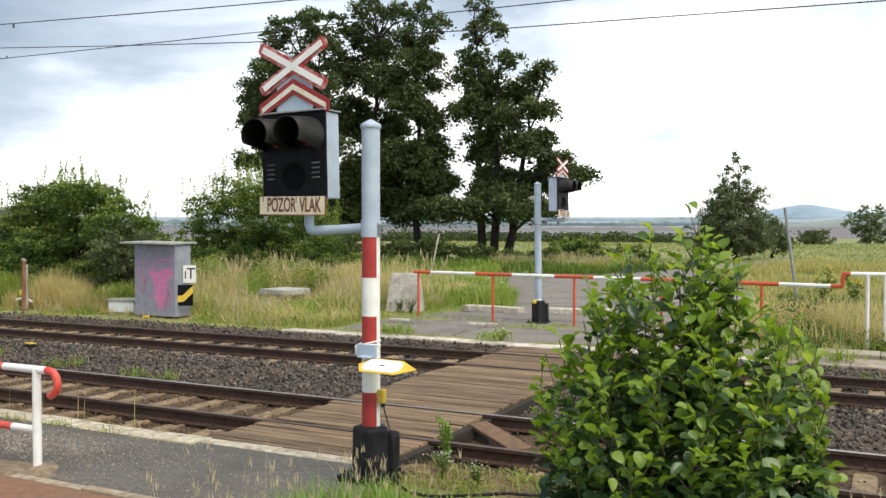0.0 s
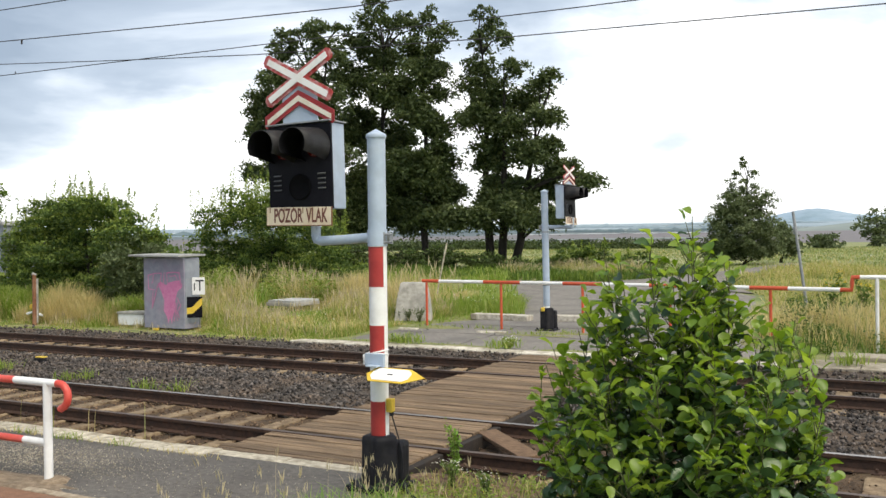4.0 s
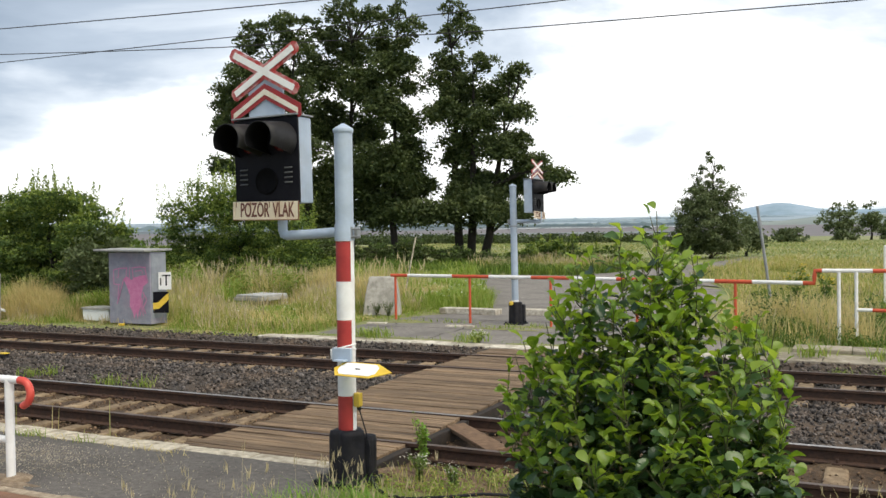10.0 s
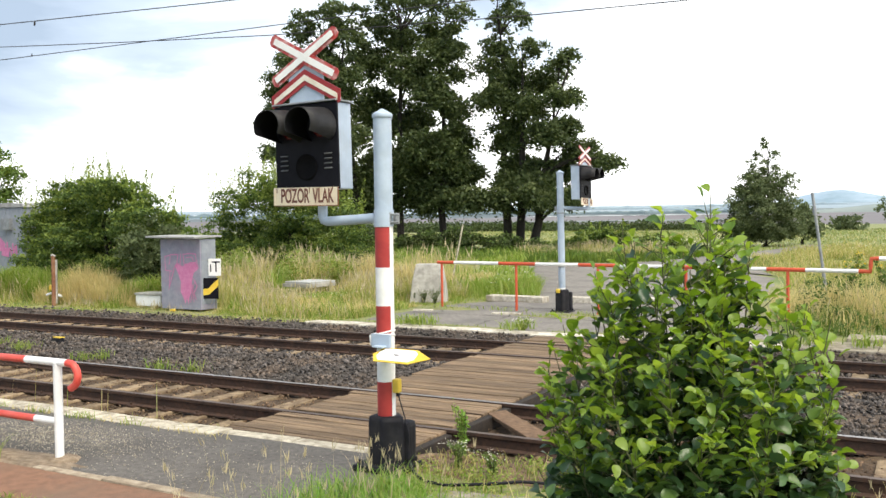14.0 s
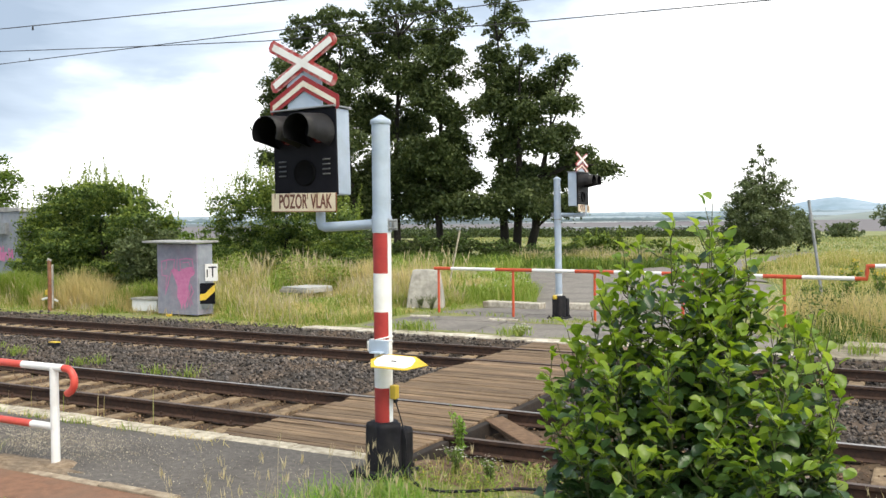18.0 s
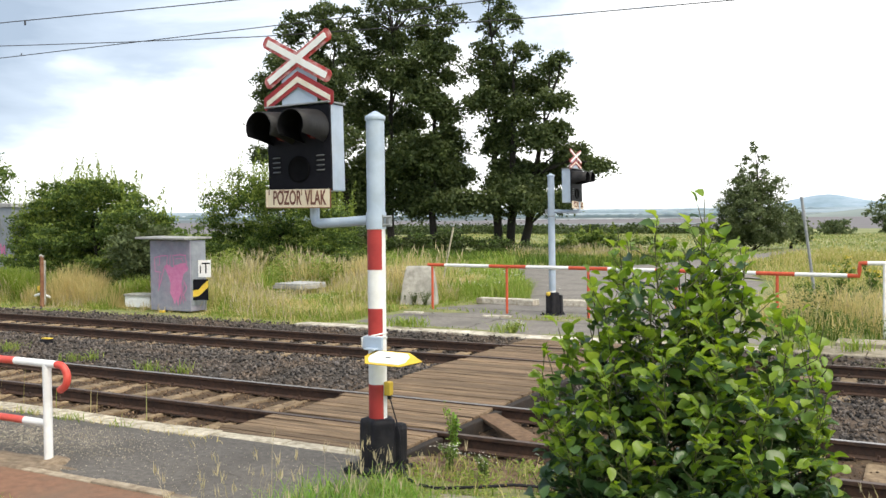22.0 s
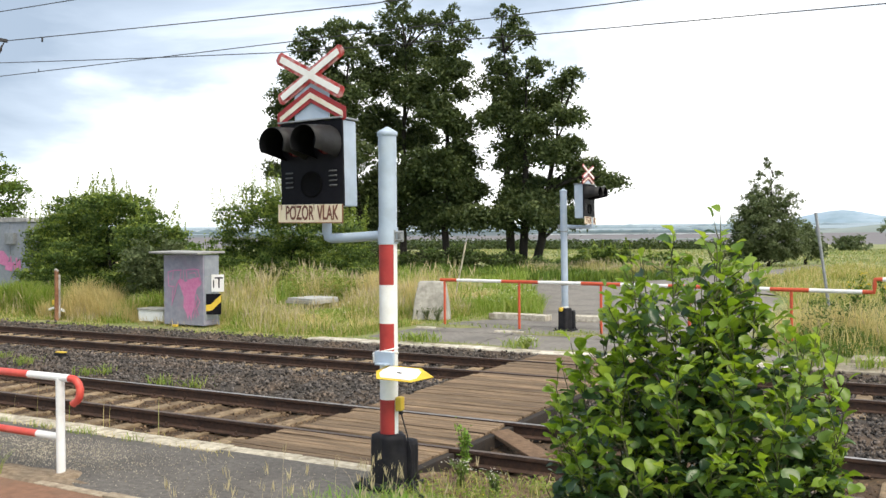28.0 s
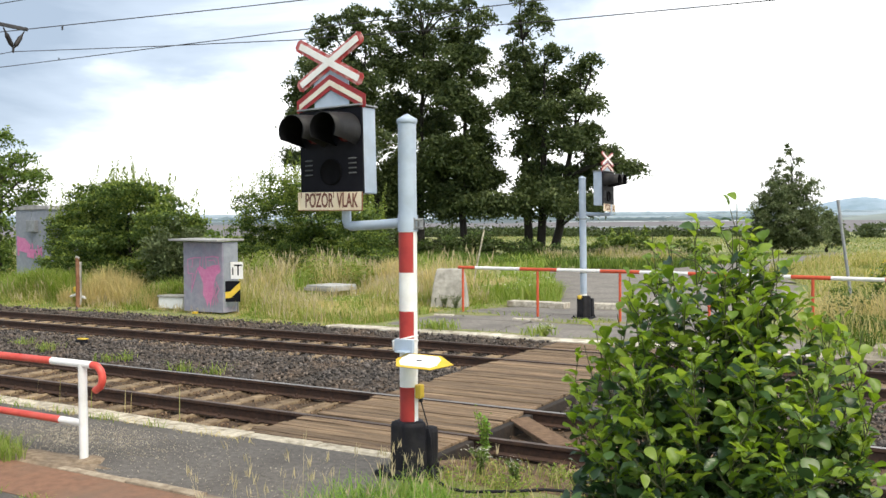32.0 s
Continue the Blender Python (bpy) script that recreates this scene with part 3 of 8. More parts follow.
def far_strips():
    """Fields, hedgerows and woods out on the plain."""
    def strip(name, r0, r1, a0, a1, mat, label, category, tall=0.0):
        n = 60
        v, f = [], []
        for k in range(n + 1):
            a = radians(a0 + (a1 - a0) * k / n)
            w = 1 + 0.012 * noise.noise(Vector((a * 30, r0 * 0.01, 0)))
            fade = min(1.0, 6 * k / n, 6 * (n - k) / n)
            up = tall * fade * max(0.05, 0.62 + 0.9 * noise.noise(Vector((a * 190, r0, 3))))
            for r, z in ((r0 * w, 0.4), (r0 * w, 0.4 + up), ((r0 + (r1 - r0) * fade) * w, 0.4 + up)):
                x, y = r * math.cos(a), r * math.sin(a)
                v.append((x, y, float(height(x, y)) + z))
        for k in range(n):
            for q in range(2):
                b = k * 3 + q
                f.append((b, b + 3, b + 4, b + 1))
        tagged(array_mesh(name, v, f, mat), label, category, kind="structure")
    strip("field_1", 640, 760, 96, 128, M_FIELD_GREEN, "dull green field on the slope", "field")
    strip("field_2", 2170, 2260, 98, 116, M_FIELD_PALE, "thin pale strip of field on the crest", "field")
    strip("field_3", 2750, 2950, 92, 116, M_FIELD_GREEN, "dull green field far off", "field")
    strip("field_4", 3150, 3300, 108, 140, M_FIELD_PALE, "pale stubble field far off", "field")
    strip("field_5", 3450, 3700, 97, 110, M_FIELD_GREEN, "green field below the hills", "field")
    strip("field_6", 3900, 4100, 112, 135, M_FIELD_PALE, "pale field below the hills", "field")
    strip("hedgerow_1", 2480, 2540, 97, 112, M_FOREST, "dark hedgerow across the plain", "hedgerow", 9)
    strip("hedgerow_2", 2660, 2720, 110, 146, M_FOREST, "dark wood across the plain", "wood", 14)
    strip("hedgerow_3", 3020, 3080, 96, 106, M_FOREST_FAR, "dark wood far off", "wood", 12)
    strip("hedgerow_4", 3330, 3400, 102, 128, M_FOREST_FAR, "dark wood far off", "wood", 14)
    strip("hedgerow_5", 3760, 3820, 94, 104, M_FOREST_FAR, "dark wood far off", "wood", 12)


far_strips()


# ---- railway ----
G1, G2, G3, G4 = 0.0, 1.505, 5.08, 6.585
DECK_L, DECK_R = -2.42, -0.24


def rail_profile():
    return [(-0.036, 0.0), (0.036, 0.0), (0.036, -0.035), (0.010, -0.050), (0.009, -0.135), (0.070, -0.152), (0.070, -0.165),
            (-0.070, -0.165), (-0.070, -0.152), (-0.009, -0.135), (-0.010, -0.050), (-0.036, -0.035)]


def build_track(name, y0, y1, label):
    t = thing(name, Matrix.Translation((0, (y0 + y1) / 2, 0)), label, "railway track", "tracks of the line", "structure")
    half = (y1 - y0) / 2
    for s in (-1, 1):
        bm = bmesh.new()
        prof = rail_profile()
        n = len(prof)
        xs = [-320, -120, -60, -30, -15, 0, 15, 60, 200]
        rows = [[bm.verts.new((x, s * half + py, pz)) for py, pz in prof] for x in xs]
        for a, b in zip(rows, rows[1:]):
            for k in range(n):
                f = bm.faces.new((a[k], a[(k + 1) % n], b[(k + 1) % n], b[k]))
                f.material_index = 1 if k == 0 else 0
        bm.faces.new(rows[0]), bm.faces.new(rows[-1])
        part("rail", bm, (M_RAIL, M_RAILTOP if s > 0 and y0 == 0 else M_RAILDULL), t, "rust-brown rail with a worn bright running top")
    # sleepers, each with rounded shoulders
    bm = bmesh.new()
    box(bm, (0, 0, -0.10), (0.23, 2.42, 0.2), 0.03)
    me = bpy.data.meshes.new("sleeper")
    finish(bm).to_mesh(me)
    bm.free()
    me.materials.append(M_SLEEPER)
    cl = bpy.data.meshes.new("clip")
    bm = bmesh.new()
    for s in (-1, 1):
        for q in (-1, 1):
            box(bm, (0, s * half + q * 0.105, -0.155), (0.11, 0.07, 0.03), 0.008)
            sweep(bm, [(0, s * half + q * 0.11, -0.16), (0, s * half + q * 0.11, -0.10)], 0.018, 6)
    finish(bm).to_mesh(cl)
    bm.free()
    cl.materials.append(M_RAIL)
    rng = random.Random(3)
    for i in range(110):
        x = -55.4 + 0.6 * i
        sunk = 0.09 if y0 == 0 and -0.3 < x < 0.9 else 0.0
        ob = new("sleeper", me)
        ob.parent = t
        ob.matrix_basis = pose(x, rng.uniform(-0.02, 0.02), -0.170 - sunk, rng.uniform(-0.3, 0.3), 0, rng.uniform(-0.8, 0.8))
        if -16 < x < 8 and not DECK_L < x < DECK_R:
            c = new("clip", cl)
            c.parent = ob
            c.matrix_basis = Matrix.Translation((0, 0, 0.170))
    bm = bmesh.new()
    rng = random.Random(5)
    for i in range(420):
        if -55.5 < -320 + 0.6 * i * 2 < 10:
            continue
        x = -320 + 1.2 * i
        box(bm, (x, 0, -0.27), (0.25, 2.5, 0.2))
    tagged(part("distant_sleepers", bm, M_SLEEPER, t), kind="stuff")
    return t


build_track("railway_track", G1, G2, "rusty rails on stained concrete sleepers beside the asphalt path")
build_track("railway_track", G3, G4, "rusty rails on stained concrete sleepers beside the far kerb")


def stone_mesh(name, pts, sizes, mat, parent=None):
    """Loose broken stones: squashed, turned octahedra with cut corners."""
    n = len(pts)
    base = np.array([(1, 0, 0), (-1, 0, 0), (0, 1, 0), (0, -1, 0), (0, 0, 0.8), (0, 0, -0.8), (0.62, 0.62, 0.45), (-0.62, -0.6, 0.5)])
    tri = np.array([(0, 6, 4), (6, 2, 4), (2, 1, 4), (1, 7, 4), (7, 3, 4), (3, 0, 4), (0, 2, 6), (1, 3, 7), (2, 0, 5), (1, 2, 5), (3, 1, 5), (0, 3, 5)])
    v = np.repeat(base[None], n, 0) * RNG.uniform(0.65, 1.3, (n, 8, 3))
    v *= (sizes[:, None] * RNG.uniform(0.6, 1.25, (n, 3)))[:, None, :]
    q = RNG.normal(size=(n, 4))
    q /= np.linalg.norm(q, axis=1)[:, None]
    w, x, y, z = q.T
    r = np.stack([1 - 2 * (y * y + z * z), 2 * (x * y - z * w), 2 * (x * z + y * w), 2 * (x * y + z * w), 1 - 2 * (x * x + z * z), 2 * (y * z - x * w),
                  2 * (x * z - y * w), 2 * (y * z + x * w), 1 - 2 * (x * x + y * y)], -1).reshape(n, 3, 3)
    v = np.einsum("nij,nkj->nki", r, v) + pts[:, None, :]
    f = tri[None] + (np.arange(n) * 8)[:, None, None]
    return array_mesh(name, v.reshape(-1, 3), f.reshape(-1, 3), mat, parent)


def build_ballast():
    # cribs and the six-foot between the tracks; thinner far to the left
    def level(y):
        crown = np.interp(y, [-1.0, -0.75, -0.35, 0.25, 1.25, 1.9, 2.5, 3.3, 4.2, 4.7, 5.4, 6.3, 6.95, 7.25, 7.6, 8.6], [-0.15, -0.19, -0.222, -0.215, -0.215, -0.18, -0.14, -0.13, -0.14, -0.18, -0.215, -0.215, -0.17, -0.05, 0.0, 0.03])
        return crown
    n = 60000
    u = RNG.random(n)
    x = np.where(u < 0.80, RNG.uniform(-16, 8, n), RNG.uniform(-45, -16, n))
    y = np.where((x < -8.3) & (RNG.random(n) < 0.02), RNG.uniform(7.5, 7.85, n), RNG.uniform(-0.98, 7.58, n))
    # the near track's own cribs are filled with rust-brown dirt, and few stones lie there
    keep = (y > 1.62) | (RNG.random(n) < 0.60)
    keep &= ~((x > DECK_L + 0.02) & (x < DECK_R - 0.02))
    x, y = x[keep], y[keep]
    size = RNG.uniform(0.016, 0.041, len(x)) * np.where(y < 1.62, 0.6, 1.0) * np.where(x < -16, 1.5, 1.0)
    pts = np.stack([x, y, level(y) + RNG.uniform(-0.02, 0.022, len(x)) + np.where(y < 1.6, 0.03, 0.0)], -1)
    crib = y < 1.62
    tagged(stone_mesh("ballast", pts[~crib], size[~crib], M_BALLAST), "dark grey broken ballast stones between the tracks", "ballast", kind="stuff")
    tagged(stone_mesh("crib_stones", pts[crib], size[crib], M_RUBBLE), "rust-brown stones and crumbs among the near sleepers", "ballast", kind="stuff")
    xs, ys = axis([(-320, -45, 12), (-45, -14, 120), (-14, 8, 260), (8, 10, 8), (10, 200, 10)]), axis([(-1.0, 1.8, 40), (1.8, 7.6, 42)])
    gx, gy = np.meshgrid(xs, ys)
    gz = level(gy) - 0.012 + 0.015 * np.sin(gx * 7.1 + gy * 3) * np.sin(gy * 9.0 + gx * 2)
    heap = 0.026 + 0.020 * np.sin(gx * 3.7 + 1.3 * np.sin(gy * 2.9)) * np.sin(gy * 5.3 + gx * 1.7) + 0.013 * np.sin(gx * 11.3 + gy * 7.7) * np.sin(gy * 13.1 - gx * 5.1)
    gz = gz + np.where((gy < 1.6) & (gy > -0.85), heap, 0.0)
    w = len(xs)
    i, j = np.meshgrid(np.arange(w - 1), np.arange(len(ys) - 1))
    a = (j * w + i).ravel()
    ob = array_mesh("ballast_bed", np.stack([gx, gy, gz], -1).reshape(-1, 3), np.stack([a, a + 1, a + w + 1, a + w], -1), M_BED, smooth=True)
    ob.data.materials.append(M_DIRT)
    cy = gy[:-1, :-1].ravel()
    ob.data.polygons.foreach_set("material_index", np.where(cy < 1.75, 1, 0).astype(np.int32))
    tagged(ob, "packed ballast and rusty dirt under the tracks", "ballast bed", kind="structure")


build_ballast()


# ---- kerbs, paths, road ----
def kerb_run(name, y0, y1, x0, x1, length, top, label, mat, seed, tall=0.3):
    t = thing(name, Matrix(), label, "kerb", kind="structure")
    rng = random.Random(seed)
    x = x0
    while x < x1:
        l = min(length * rng.uniform(0.9, 1.05), x1 - x)
        z = top(x + l / 2) + rng.uniform(-0.008, 0.008)
        bm = bmesh.new()
        box(bm, (0, 0, -tall / 2), (l - 0.012, y1 - y0, tall), 0.016)
        for v in bm.verts:
            k = noise.noise(Vector((v.co.x * 3 + x, v.co.y * 5, z * 9))) * 0.012
            v.co.z += k
            v.co.y += noise.noise(Vector((v.co.x * 4 + x, 3, v.co.z * 4))) * 0.012
        ob = part("kerb_stone", bm, mat, t)
        ob.matrix_basis = pose(x + l / 2, (y0 + y1) / 2 + rng.uniform(-0.012, 0.012), z, rng.uniform(-0.6, 0.6), rng.uniform(-0.4, 0.4), rng.uniform(-0.4, 0.4))
        x += l
    return t


kerb_run("kerb_near", -1.22, -1.0, -2.4, -0.25, 1.0, lambda x: 0.0, "pale worn concrete edging stones beside the timber deck", M_KERB, 16)
kerb_run("kerb_near", -1.34, -1.0, -40, -2.4, 1.0, lambda x: 0.0, "pale worn concrete edging stones along the near track", M_KERB, 11)
kerb_run("kerb_far", 7.6, 8.05, -8.1, 2.4, 1.0, lambda x: 0.022, "worn white-painted edging stones at the far platform", M_KERB_WHITE, 12)
kerb_run("platform_edge", 7.6, 8.55, 2.4, 40, 1.25, lambda x: 0.03, "uneven pale concrete platform slabs with grass in the joints", M_PLATFORM, 13, 0.2)
kerb_run("platform_edge", 9.0, 9.6, 3.0, 40, 1.1, lambda x: 0.05, "second row of overgrown pale concrete slabs", M_PLATFORM, 14, 0.2)
kerb_run("kerb_strip", -3.05, -2.94, -3.05, -0.25, 0.9, lambda x: 0.012, "narrow worn brown-grey kerb beside the rust-stained strip", M_KERB_DULL, 15)

bm = bmesh.new()
slab(bm, [(-60, -2.94), (0.1, -2.94), (0.3, -2.2), (0.1, -1.22), (-2.4, -1.22), (-2.4, -1.34), (-60, -1.34)], -0.2, -0.004)
tagged(part("pavement_1", bm, M_ASPHALT), "cracked dark asphalt platform path with scattered grit", "pavement", kind="structure")
bm = bmesh.new()
slab(bm, [(-6.5, -3.74), (-0.5, -3.74), (-0.1, -3.05), (-6.5, -3.05)], -0.2, -0.002)
tagged(part("pavement_2", bm, M_RUST_PAVE), "rust-brown stained paving strip", "pavement", kind="structure")
bm = bmesh.new()
slab(bm, [(-60, -12), (0.0, -12), (-0.7, -3.74), (-60, -3.74)], -0.2, -0.006)
tagged(part("pavement_3", bm, M_ASPHALT), "dark asphalt surface beside the grass verge", "pavement", kind="structure")


def ribbon(name, rows, mat, label, lift, category="road"):
    """A road surface draped on the land: rows of left edge, right edge."""
    v, f = [], []
    n = 9
    fine = []
    for (a, b), (c, d) in zip(rows, rows[1:]):
        for k in range(6):
            s = k / 6
            fine.append((Vector(a).lerp(Vector(c), s), Vector(b).lerp(Vector(d), s)))
    fine.append((Vector(rows[-1][0]), Vector(rows[-1][1])))
    for i, (a, b) in enumerate(fine):
        for k in range(n):
            p = a.lerp(b, (0, 0.03, 0.17, 0.33, 0.5, 0.67, 0.83, 0.97, 1)[k])
            wob = 0.25 * noise.noise(Vector((p.x * 0.7, p.y * 0.7, 4))) if k in (0, 1, n - 2, n - 1) else 0
            v.append((p.x + wob, p.y, float(height(p.x, p.y)) + lift - (0.1 if k in (0, n - 1) else 0)))
    for i in range(len(fine) - 1):
        for k in range(n - 1):
            q = i * n + k
            f.append((q, q + 1, q + n + 1, q + n))
    return tagged(array_mesh(name, v, f, mat, smooth=True), label, category, kind="structure")


ribbon("road_1", [((-7.4, 8.06), (2.2, 8.06)), ((-7.5, 9.6), (2.0, 9.6)), ((-7.4, 12.2), (1.3, 11.3)), ((-6.4, 14.3), (0.8, 13.0)), ((-6.0, 15.1), (0.3, 15.5)),
                  ((-7.2, 18.8), (0.2, 20)), ((-10.2, 25), (-0.4, 25)), ((-13.2, 31.2), (-4.0, 31.2))], M_ROAD, "patched grey asphalt road beyond the crossing", 0.02)
ribbon("road_2", [((-8.2, 31.3), (-0.6, 26.0)), ((-7.0, 34), (-3.0, 32)), ((-5.4, 40), (-2.6, 39)), ((-3.5, 47), (-1.2, 46)), ((-2.6, 52), (-1.0, 51))], M_ROAD, "grey asphalt road leading off across the meadow", 0.045)


# ---- timber crossing deck ----
def build_deck():
    t = thing("crossing_deck", Matrix(), "weathered brown timber planks laid between and beside the rails", "crossing deck", kind="structure")
    rng = random.Random(21)
    bands = [(-0.99, -0.06, 6), (0.11, 1.42, 7), (1.57, 4.99, 17), (5.18, 6.50, 7), (6.65, 7.58, 5)]
    for y0, y1, n in bands:
        share = [rng.uniform(0.75, 1.25) for _ in range(n)]
        run = y0
        for i in range(n):
            w = (y1 - y0) * share[i] / sum(share)
            yc = run + w / 2
            run += w
            skew = 0.0
            if y0 > 1.5 and y1 < 5:
                skew = 0.02 * i / n
            a, b = DECK_L + rng.uniform(-0.04, 0.04) + skew, DECK_R + rng.uniform(-0.018, 0.018) + skew
            if yc < 0:
                a -= 0.18 * (-yc)
            bm = bmesh.new()
            box(bm, (0, 0, 0), (b - a, w - rng.uniform(0.008, 0.022), 0.14), 0.010)
            for v in bm.verts:
                v.co.z += 0.007 * noise.noise(Vector((v.co.x * 2 + i * 3, yc * 2, 1)))
            ob = part("plank", bm, M_PLANK, t)
            ob.matrix_basis = pose((a + b) / 2, yc, -0.074 + rng.uniform(-0.006, 0.007), rng.uniform(-0.9, 0.9), rng.uniform(-0.2, 0.2), rng.uniform(-0.25, 0.25))
    for y0, y1 in ((-0.98, -0.10), (0.13, 1.40), (1.62, 4.96), (5.2, 6.48), (6.7, 7.56)):
        bm = bmesh.new()
        box(bm, (0, 0, 0), (0.10, y1 - y0, 0.20), 0.012)
        for v in bm.verts:
            v.co.x += 0.012 * noise.noise(Vector((v.co.y * 2, y0, 4)))
        part("side_beam", bm, M_BEAM, t, "dark tarred beam along the deck's edge").matrix_basis = Matrix.Translation((DECK_R + 0.055, (y0 + y1) / 2, -0.13))
    for y in (-0.8, 0.4, 1.1, 2.0, 3.2, 4.5, 5.5, 6.2, 7.2):
        bm = bmesh.new()
        box(bm, (0, 0, 0), (DECK_R - DECK_L - 0.3, 0.14, 0.14), 0.01)
        part("bearer", bm, M_PLANK, t).matrix_basis = Matrix.Translation(((DECK_L + DECK_R) / 2, y, -0.215))


build_deck()


def dirt_patch(name, cx, cy, rx, ry, z, mat, label, seed):
    """An uneven low spread of crumbled stuff with a ragged rim."""
    bm = bmesh.new()
    rings = []
    for s, h in ((1.0, -0.012), (0.86, 0.004), (0.5, 0.010)):
        rings.append([bm.verts.new((cx + rx * s * math.cos(a) * q, cy + ry * s * math.sin(a) * q, z + h)) for a, q in
                      ((2 * math.pi * k / 44, 1 + 0.55 * noise.noise(Vector((math.cos(2 * math.pi * k / 44) * 2.2, math.sin(2 * math.pi * k / 44) * 2.2, seed)))) for k in range(44))])
    for a, b in zip(rings, rings[1:]):
        for k in range(44):
            bm.faces.new((a[k], a[(k + 1) % 44], b[(k + 1) % 44], b[k])).smooth = True
    bm.faces.new(rings[-1])
    tagged(part(name, bm, mat), label, "dirt", kind="structure")


def cracks(name, lines, label, z):
    """Open joints and cracks: thin wandering dark strips on a surface."""
    v, f = [], []
    rng = random.Random(31)
    for (x0, y0), (x1, y1), wide in lines:
        n = 26
        d = Vector((x1 - x0, y1 - y0, 0))
        side = Vector((-d.y, d.x, 0)).normalized()
        for k in range(n + 1):
            p = Vector((x0, y0, 0)) + d * (k / n) + side * 0.16 * noise.noise(Vector((x0 + k * 0.35, y0, 1.7)))
            w = wide * rng.uniform(0.3, 1.2)
            for q in (p - side * w, p + side * w):
                v.append((q.x, q.y, z(q.x, q.y)))
            if k:
                b = len(v) - 4
                f.append((b, b + 1, b + 3, b + 2))
    tagged(array_mesh(name, v, f, M_CRACK), label, "crack", kind="structure")


M_CRACK = material("dark_crack_fill", (0.028, 0.026, 0.020), (0.06, 0.055, 0.035), 20, 0.95, bump=0.004, bump_scale=60)
cracks("road_crack", [((-7.2, 10.5), (1.5, 10.2), 0.030), ((-6.9, 12.6), (0.8, 12.3), 0.026), ((-4.2, 8.2), (-4.6, 12.5), 0.02), ((-1.2, 8.2), (-0.7, 13.5), 0.02), ((-6.0, 8.4), (-6.6, 11.8), 0.018), ((-5.8, 16.5), (0.2, 17.2), 0.04)],
       "dark cracks across the old road asphalt", lambda x, y: float(height(x, y)) + 0.025)
cracks("path_crack", [((-5.6, -2.2), (-0.6, -2.35), 0.003), ((-3.2, -2.85), (-2.6, -1.45), 0.003), ((-6.5, -1.7), (-3.4, -1.95), 0.003)],
       "fine dark cracks in the asphalt path", lambda x, y: 0.0)
dirt_patch("dirt_1", -3.55, -2.86, 0.95, 0.22, 0.0, M_SAND, "sandy crumbled dirt along the paving strip", 3.1)
dirt_patch("dirt_2", -5.2, -3.1, 1.5, 0.30, 0.0, M_SAND, "brown dirt at the edge of the asphalt", 7.7)
dirt_patch("dirt_4", 1.0, -1.15, 1.15, 0.36, -0.012, M_SOIL, "dry bare soil between the post and the rails", 9.4)
for _i, (_cx, _cy, _rx, _ry) in enumerate(((-4.6, 8.28, 1.3, 0.20), (-6.6, 8.35, 0.9, 0.25), (-1.4, 8.26, 1.0, 0.16), (0.9, 8.4, 0.9, 0.3), (-2.9, 11.3, 0.8, 0.25), (-6.6, 11.6, 0.9, 0.4), (-3.4, 10.7, 0.9, 0.14))):
    dirt_patch("moss_%d" % (_i + 1), _cx, _cy, _rx, _ry, 0.006, M_GROUND, "mossy soil in the broken road edge", 11.0 + _i)
dirt_patch("dirt_3", -0.55, -3.25, 0.45, 0.22, 0.004, M_SAND, "sandy dirt where the verge begins", 2.4)
_n = 5200
_x, _y = np.concatenate([RNG.normal(-4.0, 0.75, 3600), RNG.uniform(-9, -0.6, 1600)]), np.concatenate([RNG.normal(-2.1, 0.34, 3600), RNG.uniform(-2.9, -1.45, 1600)])
_k = (_y < -1.5) & (_y > -2.9) & (_x < -0.6)
tagged(stone_mesh("grit", np.stack([_x, _y, np.full(_n, 0.0)], -1)[_k], RNG.uniform(0.002, 0.0085, _k.sum()), M_KERB), "pale loose grit on the asphalt path", "grit", kind="stuff")
_x, _y = RNG.uniform(0.15, 3.0, 260), RNG.normal(-1.0, 0.14, 260)
tagged(stone_mesh("rubble", np.stack([_x, _y, np.full(260, -0.01)], -1), RNG.uniform(0.010, 0.040, 260), M_RUBBLE), "rust-brown rubble beside the near rail", "rubble", kind="stuff")
bm = bmesh.new()
box(bm, (0, 0, 0), (1.10, 0.24, 0.05), 0.012)
for v in bm.verts:
    v.co.z += 0.012 * noise.noise(Vector((v.co.x * 3, v.co.y * 3, 2)))
loose = part("loose_plank", bm, M_PLANK_RED)
loose.matrix_world = pose(0.26, 0.72, -0.065, 3, 3.5, -39)
tagged(loose, "loose reddish-brown board slanting beside the rail", "plank")


# ---- warning signals ----
def beam_outline(length, width, cut):
    h, w = length / 2, width / 2
    return [(-h, -w + cut), (-h + cut, -w), (h - cut, -w), (h, -w + cut), (h, w - cut), (h - cut, w), (-h + cut, w), (-h, w - cut)]


